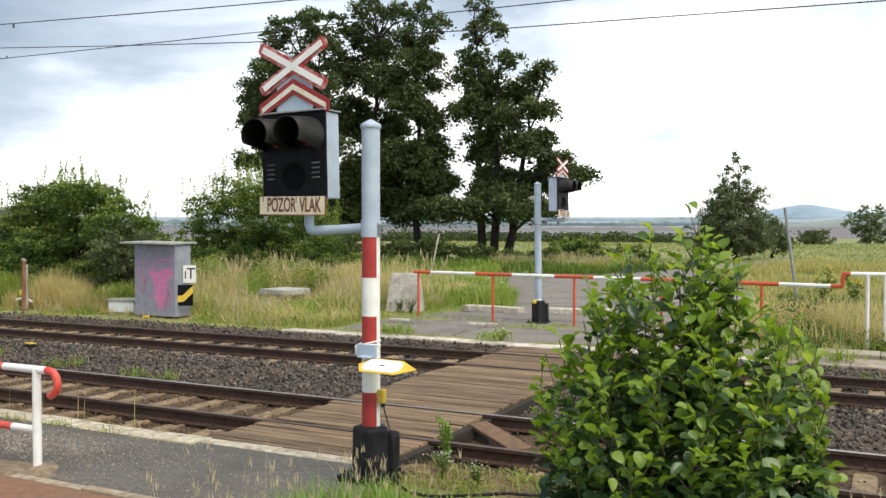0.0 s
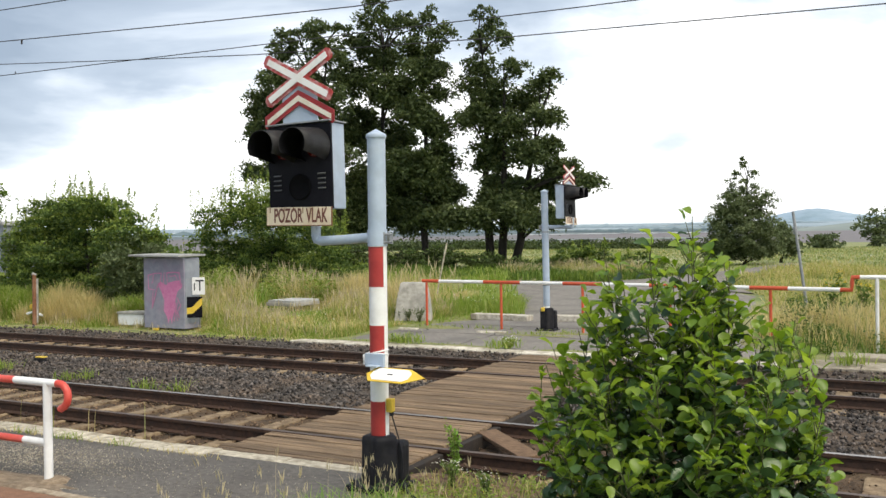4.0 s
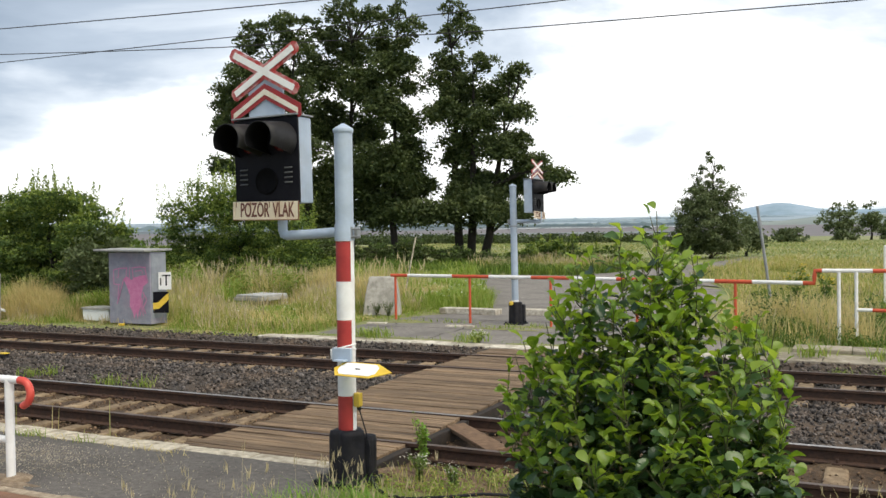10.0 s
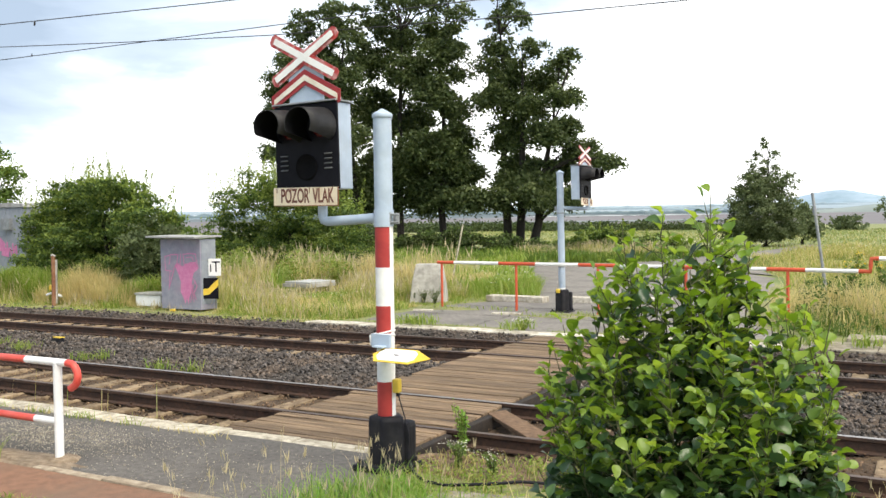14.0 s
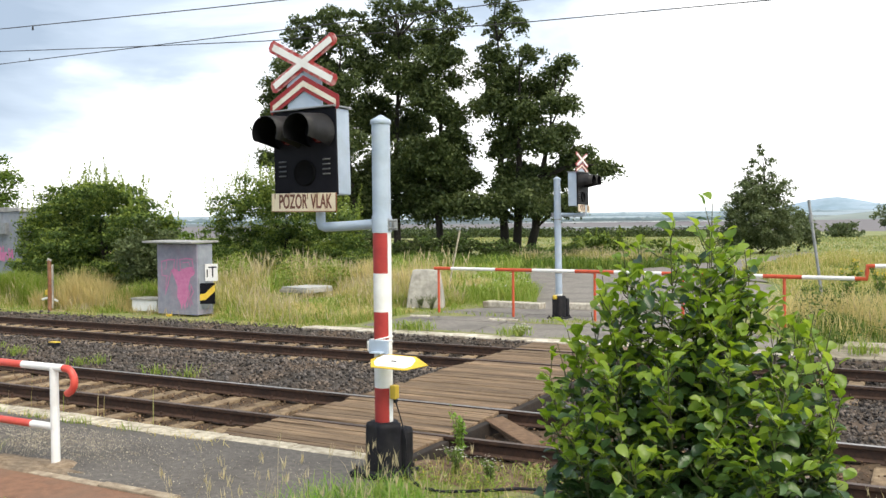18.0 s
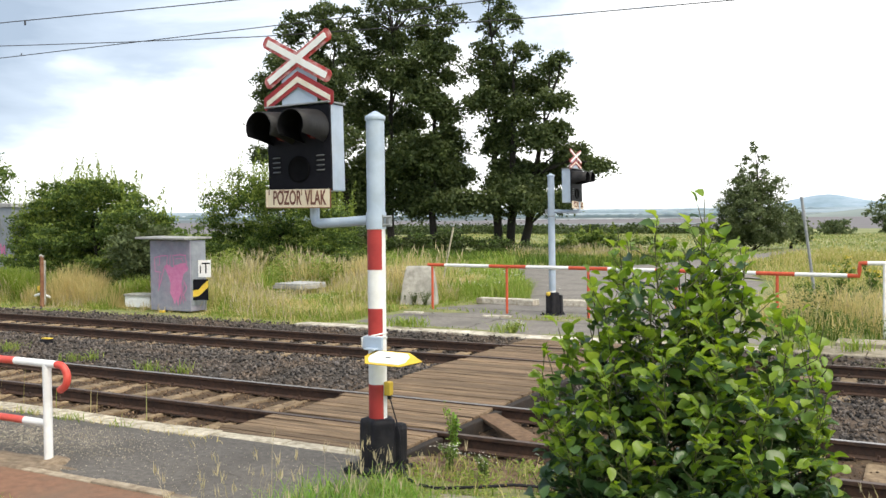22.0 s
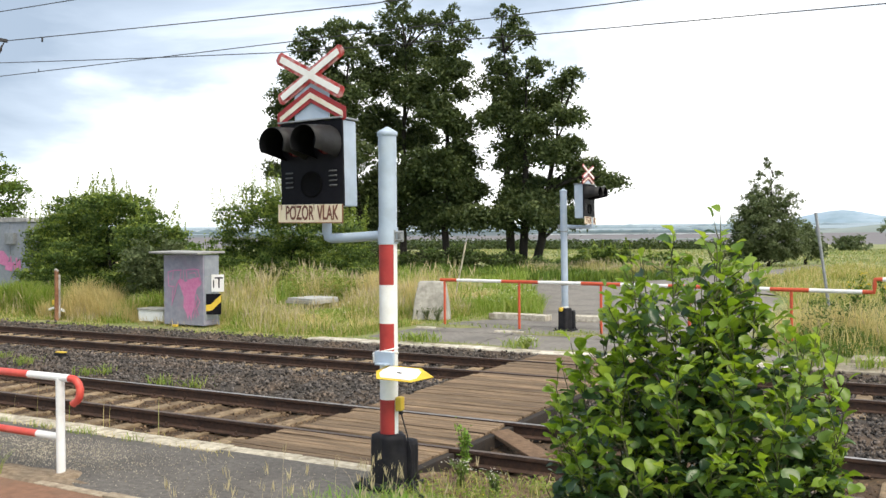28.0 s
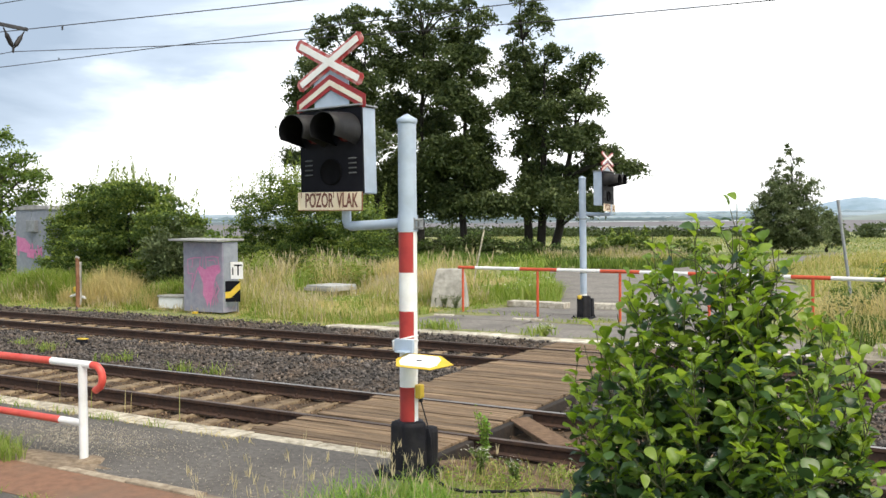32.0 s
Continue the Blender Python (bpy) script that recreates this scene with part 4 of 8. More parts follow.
def signal_head(head, flat=1.0):
    """The hanging lamp box with cross and plate; its front looks to -y, x runs across it."""
    bm = bmesh.new()
    box(bm, (0, 0.14, 0.42), (0.70, 0.22, 0.80), 0.012)
    housing = part("housing", bm, M_GREY, head, "pale grey sheet steel lamp housing")
    bm = bmesh.new()
    box(bm, (0, 0.12, 0.835), (0.74, 0.29, 0.016), 0.004)
    part("rain_cover", bm, M_GREY_DK, housing)
    bm = bmesh.new()
    box(bm, (0, 0.018, 0.42), (0.73, 0.025, 0.80), 0.008)
    board = part("front_board", bm, M_BLACK, head, "matt black front board")
    for x in (-0.18, 0.18):
        # cone-shaped hood, cut off flat below
        bm = bmesh.new()
        seg, rows = 18, []
        for y, r, low in ((0.008, 0.176, -52), (-0.10, 0.168, -44), (-0.22, 0.157, -36), (-0.345, 0.148, -30)):
            ring = []
            for k in range(seg + 1):
                a = radians(low + (180 - 2 * low) * k / seg)
                ring.append((x + r * math.cos(a), y, 0.605 + r * math.sin(a)))
            rows.append(ring)
        for t in (0.0, 0.006):
            vs = [[bm.verts.new((x + (p[0] - x) * (1 - t / 0.14), p[1], 0.605 + (p[2] - 0.605) * (1 - t / 0.14))) for p in r] for r in rows]
            for a, b in zip(vs, vs[1:]):
                for k in range(seg):
                    f = bm.faces.new((a[k], a[k + 1], b[k + 1], b[k]))
                    f.smooth, f.material_index = True, int(t > 0)
            if t == 0:
                outer = vs
        for k in range(seg):
            bm.faces.new((outer[-1][k], outer[-1][k + 1], vs[-1][k + 1], vs[-1][k]))
        part("hood", bm, (M_HOOD, M_LENS), board, "long black lamp hood")
        bm = bmesh.new()
        lathe(bm, [(0.096, 0.0), (0.092, 0.012), (0.06, 0.026), (0.0, 0.03)], 24, Matrix.Translation((x, 0.004, 0.60)) @ pose(0, 0, 0, 90))
        part("red_lamp", bm, M_LAMP, board, "dim red lamp glass")
    bm = bmesh.new()
    lathe(bm, [(0.125, 0.0), (0.125, 0.014), (0.108, 0.018), (0.105, 0.008), (0.0, 0.014)], 28, Matrix.Translation((0, 0.006, 0.235)) @ pose(0, 0, 0, 90))
    part("round_lamp", bm, M_LENS, board, "dark round lamp below the hoods")
    for x in (-0.255, 0.255):
        for k in range(4):
            bm = bmesh.new()
            box(bm, (x, -0.004, 0.215 + 0.045 * k), (0.085, 0.016, 0.009), 0.002, Euler((radians(35), 0, 0)).to_matrix())
            part("louvre", bm, M_LOUVRE, board)
    # back plate of the cross, the cross, the chevron
    bm = bmesh.new()
    prism(bm, [(-0.20, 0.83), (0.20, 0.83), (0.20, 1.14), (0.0, 1.26), (-0.20, 1.14)], 0.012, Matrix.Translation((0, 0.035, 0)))
    sign_parts = [part("back_plate", bm, M_GREY, head)]
    cross = bmesh.new()
    for s, y in ((1, 0.012), (-1, 0.0225)):
        m = Matrix.Translation((0, y, 1.262)) @ pose(0, 0, 0, 0, 29 * s, 0)
        prism(cross, beam_outline(0.865, 0.118, 0.028), 0.010, m, 0)
    for s, y in ((1, 0.0060), (-1, 0.0075)):
        m = Matrix.Translation((0, y, 1.262)) @ pose(0, 0, 0, 0, 29 * s, 0)
        prism(cross, beam_outline(0.77, 0.060, 0.006), 0.005, m, 1)
    sign_parts.append(part("warning_cross", cross, (M_RED_CHIP, M_WHITE), head, "red-bordered white warning cross with chipped paint"))
    bm = bmesh.new()
    prism(bm, [(-0.40, 0.93), (-0.40, 0.825), (-0.375, 0.805), (0, 1.005), (0.375, 0.805), (0.40, 0.825), (0.40, 0.93), (0, 1.150)], 0.010, Matrix.Translation((0, 0.018, 0)), 0)
    prism(bm, [(-0.368, 0.894), (-0.368, 0.846), (0, 1.046), (0.368, 0.846), (0.368, 0.894), (0, 1.100)], 0.005, Matrix.Translation((0, 0.013, 0)), 1)
    sign_parts.append(part("chevron", bm, (M_RED_DEEP, M_STRIPE), head, "red chevron plate with a pale stripe"))
    for ob in sign_parts:
        ob.matrix_basis = Matrix.Translation((0, 0, 0.82 * (1 - flat))) @ Matrix.Diagonal((1, 1, flat, 1))
    # the hanging plate
    tilt = pose(0, 0, 0, 0, 1.6, 0)
    bm = bmesh.new()
    box(bm, (0, 0.0, -0.075), (0.72, 0.012, 0.17), 0.004)
    box(bm, (-0.352, -0.010, -0.075), (0.012, 0.012, 0.165), 0.003)
    plate = part("text_plate", bm, M_CREAM, head, "rust-streaked cream plate with brown letters")
    plate.matrix_basis = Matrix.Translation((-0.005, -0.014, 0.036)) @ tilt @ Matrix.Diagonal((1.04, 1, 1.0, 1))
    bm = bmesh.new()
    box(bm, (0, -0.003, -0.162), (0.722, 0.014, 0.008), 0.002)
    box(bm, (0.357, -0.003, -0.075), (0.008, 0.014, 0.168), 0.002)
    part("rim", bm, M_RUSTY, plate, "thin rusty rim")
    lettering("lettering", "POZOR VLAK", 0.124, M_BROWN, plate, Matrix.Translation((0.015, -0.0075, -0.075)) @ pose(0, 0, 0, 90) @ Matrix.Diagonal((0.76, 1.50, 1, 1)), 0.0022)
    for x, d in ((-0.325, 0.05), (-0.165, 0.035), (-0.06, 0.03), (0.045, 0.055), (0.155, 0.03), (0.30, 0.02)):
        bm = bmesh.new()
        box(bm, (x, -0.007, 0.008 - d / 2), (0.009, 0.003, d), 0.001)
        part("rust_streak", bm, M_RUSTY, plate)


M_RED_DEEP = material("deep_red_enamel", (0.25, 0.012, 0.016), (0.33, 0.022, 0.022), 7, 0.45, stain=(0.20, 0.012, 0.014), stain_scale=9, stain_amount=0.5)
# slats are a lighter grey than the near-black board
M_LOUVRE = material("louvre_grey_paint", (0.07, 0.075, 0.08), (0.14, 0.145, 0.15), 9, 0.6)
M_STRIPE = material("aged_white_stripe", (0.70, 0.66, 0.56), (0.80, 0.77, 0.68), 7, 0.55, stain=(0.52, 0.42, 0.28), stain_scale=8, stain_amount=0.5)
M_LAMP = bpy.data.materials.new("red_lamp_glass")
M_LAMP.use_nodes = True
_p = M_LAMP.node_tree.nodes["Principled BSDF"]
_p.inputs["Base Color"].default_value = (0.03, 0.002, 0.002, 1)
_p.inputs["Roughness"].default_value = 0.2
_p.inputs["Emission Color"].default_value = (1.0, 0.03, 0.03, 1)
_p.inputs["Emission Strength"].default_value = 0.006


def ground_boot(post, top, gland):
    bm = bmesh.new()
    out = []
    for k in range(32):
        a = 2 * math.pi * k / 32
        r = 0.150 + 0.018 * math.cos(a * 5) + 0.012 * math.cos(2 * a)
        out.append((r * math.cos(a), r * math.sin(a)))
    rows = [(1.06, 0.0), (1.04, 0.06), (1.0, 0.12), (0.97, top - 0.05), (0.93, top - 0.012), (0.72, top)]
    rings = [[bm.verts.new((x * s, y * s, z)) for x, y in out] for s, z in rows]
    for a, b in zip(rings, rings[1:]):
        for k in range(32):
            bm.faces.new((a[k], a[(k + 1) % 32], b[(k + 1) % 32], b[k])).smooth = True
    bm.faces.new(rings[-1]), bm.faces.new(rings[0])
    boot = part("rubber_boot", bm, M_RUBBER, post, "fluted black rubber boot round the foot")
    bm = bmesh.new()
    box(bm, (0.15, 0.10, top * 0.50), (0.13, 0.16, top * 0.78), 0.05)
    part("cable_box", bm, M_RUBBER, boot)
    bm = bmesh.new()
    box(bm, (0, 0, 0.03), (0.50, 0.42, 0.06), 0.02)
    for x, y in ((-0.2, -0.16), (0.2, -0.16), (0.2, 0.16), (-0.2, 0.16)):
        sweep(bm, [(x, y, 0.05), (x, y, 0.10)], 0.022, 6)
    part("base_flange", bm, M_RUBBER, boot)
    return boot


def signal_post(name, m, h, head_at, head_turn, label, near):
    t = thing(name, m, label, "warning signal", "crossing signals")
    bm = bmesh.new()
    r = 0.083
    grey = 2.26 if near else 0.62
    sweep(bm, [(0, 0, grey), (0, 0, h - 0.06)], r, 24)
    pole = part("pole", bm, M_GREY, t, "pale grey painted steel tube")
    bm = bmesh.new()
    lathe(bm, [(r + 0.006, h - 0.085), (r + 0.010, h - 0.078), (r + 0.011, h - 0.052), (r + 0.006, h - 0.045), (0.05, h - 0.022), (0.012, h), (0.0, h + 0.003)], 24)
    part("cap", bm, M_GREY, pole, "conical grey cap")
    bands = [(0.30, 0.81, 0), (0.81, 1.16, 1), (1.16, 1.50, 0), (1.50, 1.85, 1), (1.85, 2.215, 0), (2.215, 2.26, 1)] if near else [(0.30, 0.62, 1)]
    for a, b, k in bands:
        bm = bmesh.new()
        sweep(bm, [(0, 0, a), (0, 0, b)], r, 24)
        part("band", bm, M_WHITE if k else M_RED, t, "white painted band" if k else "red painted band")
        if near and not k:
            # the red stops short at the back seam, where a white strip stays
            bm = bmesh.new()
            for q in range(5):
                a0, a1 = radians(-22 + 8 * q), radians(-14 + 8 * q)
                vs = [bm.verts.new(((r + 0.0025) * math.cos(w), (r + 0.0025) * math.sin(w), z)) for w, z in ((a0, a), (a1, a), (a1, b), (a0, b))]
                bm.faces.new(vs)
            part("seam_strip", bm, M_WHITE, t)
    bx, by, bz = head_at
    d = Vector((bx, by, 0)).normalized()
    end = Vector((bx, by + 0.1, 0)) - d * (0.10 if near else 0.0)
    az = bz - (0.275 if near else 0.20)
    bm = bmesh.new()
    sweep(bm, [d * 0.05 + Vector((0, 0, az + 0.03)), end * 0.5 + Vector((0, 0, az + 0.012)), end - d * 0.05 + Vector((0, 0, az)), end - d * 0.012 + Vector((0, 0, az + 0.012)), end + Vector((0, 0, az + 0.05)), end + Vector((0, 0, bz + 0.04))], 0.045, 14)
    arm = part("arm", bm, M_GREY, t, "pale grey tubular arm")
    bm = bmesh.new()
    sweep(bm, [(0, 0, az - 0.05), (0, 0, az + 0.10)], r + 0.008, 24)
    part("clamp", bm, M_GREY, arm)
    bm = bmesh.new()
    box(bm, (-0.022, 0, 0), (0.010, 0.09, 0.11), 0.002)
    box(bm, (0.004, 0.040, 0), (0.055, 0.010, 0.10), 0.002)
    box(bm, (0.030, 0, 0), (0.010, 0.07, 0.10), 0.002)
    for q in (-0.035, 0.035):
        sweep(bm, [(-0.08, -0.03, q), (0.06, -0.03, q)], 0.010, 6)
    ob = part("clamp_plate", bm, M_GREY_DK, arm)
    ob.matrix_basis = Matrix.Translation((-d.x * 0.105, -d.y * 0.115, az + 0.02)) @ pose(0, 0, 0, 0, 0, math.degrees(math.atan2(d.y, d.x)) + 180)
    ground_boot(t, 0.50 if near else 0.58, near)
    head = new("signal_head")
    head.parent = t
    head.matrix_basis = Matrix.Translation((bx + (0.008 if near else 0), by, bz)) @ pose(0, 0, 0, 0, -1.1 if near else 0, head_turn)
    tagged(head, "black lamp board with hoods, warning cross and chevron")
    signal_head(head, 1.0 if near else 0.70)
    return t, pole


near_post, near_pole = signal_post("crossing_signal", pose(0.0, -1.6, 0.0, 0.35, 0.25, 0), 3.28, (-0.79, -0.10, 2.545), 0,
                                   "grey post with red and white bands and black lamp board", True)
far_post, far_pole = signal_post("crossing_signal", pose(-3.56, 11.92, -0.03, 0, -0.6, 0), 3.48, (0.63, 0.10, 2.73), 89,
                                 "grey post with black rubber foot and lamp board turned aside", False)


def near_fittings(t):
    # bracket, folded arrow plate, tape, small yellow box and its cable
    bm = bmesh.new()
    box(bm, (0.01, -0.088, 1.19), (0.20, 0.03, 0.12), 0.006)
    box(bm, (0.02, -0.13, 1.145), (0.11, 0.09, 0.014), 0.003)
    part("bracket", bm, M_GREY, t, "pale grey steel bracket")
    sign = new("arrow_plate")
    sign.parent = t
    sign.matrix_basis = pose(0.25, -0.17, 1.08, -69, 2, 6)
    tagged(sign, "white arrow plate with a yellow border, bent down flat")
    outer = [(-0.26, 0), (-0.20, -0.12), (0.13, -0.12), (0.30, 0), (0.13, 0.12), (-0.20, 0.12)]
    inner = [(-0.21, -0.035), (-0.17, -0.098), (0.115, -0.098), (0.16, -0.05), (0.16, 0.05), (0.115, 0.098), (-0.17, 0.098), (-0.21, 0.035)]
    bm = bmesh.new()
    prism(bm, outer, 0.006)
    part("border", bm, M_YELLOW, sign, "yellow border")
    bm = bmesh.new()
    prism(bm, inner, 0.004, Matrix.Translation((0, -0.005, 0)))
    prism(bm, inner, 0.004, Matrix.Translation((0, 0.008, 0)))
    part("face", bm, M_WHITE, sign)
    bm = bmesh.new()
    box(bm, (-0.03, -0.0065, 0.0), (0.05, 0.002, 0.016))
    box(bm, (-0.03, 0.0135, 0.0), (0.05, 0.002, 0.016))
    part("dark_mark", bm, M_BLACK, sign)
    bm = bmesh.new()
    for k, z in ((0, 1.255), (1, 1.225)):
        pts = []
        for q in range(25):
            a = 2 * math.pi * q / 24
            pts.append((0.086 * math.cos(a), 0.086 * math.sin(a), z + 0.022 * math.cos(a + k)))
        sweep(bm, pts, 0.008, 6)
    sweep(bm, [(-0.085, -0.02, 1.25), (-0.13, -0.05, 1.22), (-0.125, -0.06, 1.14)], [0.008, 0.014, 0.006], 6)
    part("tape", bm, M_WHITE, t, "white barrier tape tied round")
    bm = bmesh.new()
    box(bm, (0.115, 0.0, 0.775), (0.06, 0.07, 0.125), 0.012)
    small = part("junction_box", bm, M_YELLOW, t, "small yellow junction box")
    bm = bmesh.new()
    sweep(bm, [(0.115, 0.0, 0.72), (0.13, 0.0, 0.68), (0.15, 0.0, 0.62), (0.19, 0.0, 0.50), (0.235, -0.01, 0.36), (0.25, -0.02, 0.15)], 0.006, 6)
    box(bm, (0.125, 0, 0.695), (0.03, 0.03, 0.035), 0.004)
    part("cable", bm, M_RUBBER, small)


near_fittings(near_post)


def far_fittings(t):
    for z in (1.12, 2.42):
        bm = bmesh.new()
        sweep(bm, [(0, 0, z), (0, 0, z + 0.03)], 0.092, 16)
        part("band_clip", bm, M_GREY_DK, t)
    bm = bmesh.new()
    lathe(bm, [(0.045, 0.50), (0.06, 0.53), (0.05, 0.59), (0.0, 0.60)], 12, Matrix.Translation((-0.06, -0.11, 0)))
    part("yellow_cap", bm, M_YELLOW, t)


far_fittings(far_post)
bm = bmesh.new()
sweep(bm, [(0.25, -1.62, 0.10), (0.32, -1.72, 0.09), (0.46, -1.86, 0.06), (0.60, -1.94, 0.05), (0.80, -1.96, 0.05), (1.10, -1.80, 0.055), (1.35, -1.62, 0.06), (1.62, -1.49, 0.04), (1.9, -1.5, 0.02), (2.6, -1.3, 0.01)], 0.014, 8)
tagged(part("ground_cable", bm, M_RUBBER), "black rubber cable lying on the verge", "cable")
bm = bmesh.new()
slab(bm, [(0.62, -2.45), (1.95, -2.35), (2.0, -1.78), (0.86, -1.98)], -0.15, 0.018)
tagged(part("cover_slab", bm, M_SLAB), "worn concrete cover slab half buried in the grass", "concrete slab")


# ---- fences and railings ----
def tube_part(name, pts, r, mat, parent, label=""):
    bm = bmesh.new()
    sweep(bm, pts, r, 14)
    return part(name, bm, mat, parent, label)


def build_fence():
    t = thing("barrier_fence", Matrix(), "red and white painted tube barrier fence along the far road", "fence")
    posts = [(-6.95, 11.98), (-4.70, 11.73), (-2.50, 11.48), (-0.38, 11.16), (1.77, 10.78)]
    for x, y in posts:
        tube_part("post", [(x, y, -0.1), (x, y, 1.15)], 0.032, M_ORANGE, t, "orange-red post")
    line = [(-7.05, 11.99)] + posts[1:] + [(3.28, 10.5)]
    xs, ys = [p[0] for p in line], [p[1] for p in line]

    def at(x):
        return (x, float(np.interp(x, xs, ys)), 1.17)
    cuts = [(-7.08, -6.55, 1), (-6.55, -5.20, 0), (-5.20, -4.15, 1), (-4.15, -3.0, 0), (-3.0, -2.0, 1), (-2.0, -0.85, 0), (-0.85, 0.1, 1), (0.1, 1.35, 0), (1.35, 2.12, 1), (2.12, 3.10, 0)]
    for a, b, k in cuts:
        tube_part("rail_section", [at(a), at((a + b) / 2), at(b)], 0.042, M_ORANGE if k else M_WHITE, t, "orange-red rail section" if k else "white rail section")
    tube_part("rail_section", [at(3.10), (3.30, 10.5, 1.17), (3.31, 10.5, 1.30), (3.32, 10.5, 1.42), (3.45, 10.5, 1.42)], 0.042, M_ORANGE, t, "orange-red rail section bent up in a step")
    for a, b, k in ((3.45, 4.35, 0), (4.35, 5.35, 1), (5.35, 6.6, 0), (6.6, 7.6, 1), (7.6, 9.0, 0)):
        tube_part("rail_section", [(a, 10.5, 1.42), (b, 10.52, 1.42)], 0.042, M_ORANGE if k else M_WHITE, t, "orange-red rail section" if k else "white rail section")
    for x in (3.75, 4.06, 6.4, 8.9):
        tube_part("post", [(x, 10.5, -0.1), (x, 10.5, 1.40)], 0.034, M_WHITE, t, "white post")
    for a, b, k in ((4.06, 4.34, 0), (4.34, 5.34, 1), (5.34, 6.4, 0), (6.4, 7.4, 1), (7.4, 8.9, 0)):
        tube_part("rail_section", [(a, 10.5, 0.66), (b, 10.5, 0.66)], 0.036, M_ORANGE if k else M_WHITE, t, "orange-red rail section" if k else "white rail section")


def build_railing():
    t = thing("path_railing", Matrix(), "red and white tube railing with a hooked end beside the path", "railing")
    y = -2.72
    for x in (-3.06, -5.1, -7.1, -9.1):
        tube_part("post", [(x, y, -0.05), (x, y, 0.94)], 0.042, M_WHITE, t, "white post")
        bm = bmesh.new()
        lathe(bm, [(0.19, -0.02), (0.17, 0.010), (0.12, 0.022), (0.05, 0.026)], 13, Matrix.Translation((x, y, 0)))
        for v in bm.verts:
            v.co += noise.noise_vector(v.co * 6) * Vector((0.10, 0.08, 0.02))
        part("footing", bm, M_SAND, t, "crumbled concrete footing")
    for a, b, k in ((-3.52, -2.92, 0), (-5.5, -3.52, 1), (-6.6, -5.5, 0), (-9.1, -6.6, 1)):
        tube_part("rail_section", [(a, y, 0.945), (b, y, 0.945)], 0.037, M_RED_BRIGHT if k else M_WHITE, t, "red rail section" if k else "white rail section")
    hook = [(-2.92, y, 0.945)] + [(-2.89 + 0.118 * math.sin(a), y, 0.828 + 0.118 * math.cos(a)) for a in (radians(15 + 150 * k / 9) for k in range(10))] + [(-2.875, y, 0.70)]
    tube_part("hook", hook, 0.036, M_RED_BRIGHT, t, "red hooked rail end")
    for a, b, k in ((-3.40, -3.06, 0), (-5.5, -3.40, 1), (-6.6, -5.5, 0), (-9.1, -6.6, 1)):
        tube_part("rail_section", [(a, y, 0.365), (b, y, 0.365)], 0.036, M_RED_BRIGHT if k else M_WHITE, t, "red rail section" if k else "white rail section")


M_RED_BRIGHT = material("bright_red_paint", (0.56, 0.055, 0.04), (0.68, 0.10, 0.07), 9, 0.45, bump=0.001, bump_scale=70, stain=(0.62, 0.19, 0.16), stain_scale=4, stain_amount=0.4)
build_fence()
build_railing()


# ---- huts and lineside things ----
def graffiti(parent, rows, y, seed):
    """Sprayed strokes: thin raised lines and a filled blot on a wall."""
    for k, pts in enumerate(rows):
        bm = bmesh.new()
        w = pts[0]
        line = [Vector((x, y, z)) for x, z in pts[1:]]
        for a, b in zip(line, line[1:]):
            d = (b - a).normalized()
            n = Vector((-d.z, 0, d.x)) * w
            e = d * w * 0.4
            lift = Vector((0, -0.0003 * len(bm.faces), 0))
            bm.faces.new([bm.verts.new(p + lift) for p in (a - n - e, b - n + e, b + n + e, a + n - e)])
        ob = part("spray_stroke", bm, M_PINK, parent, "pink sprayed stroke")
        ob.location.y = -0.002 * k


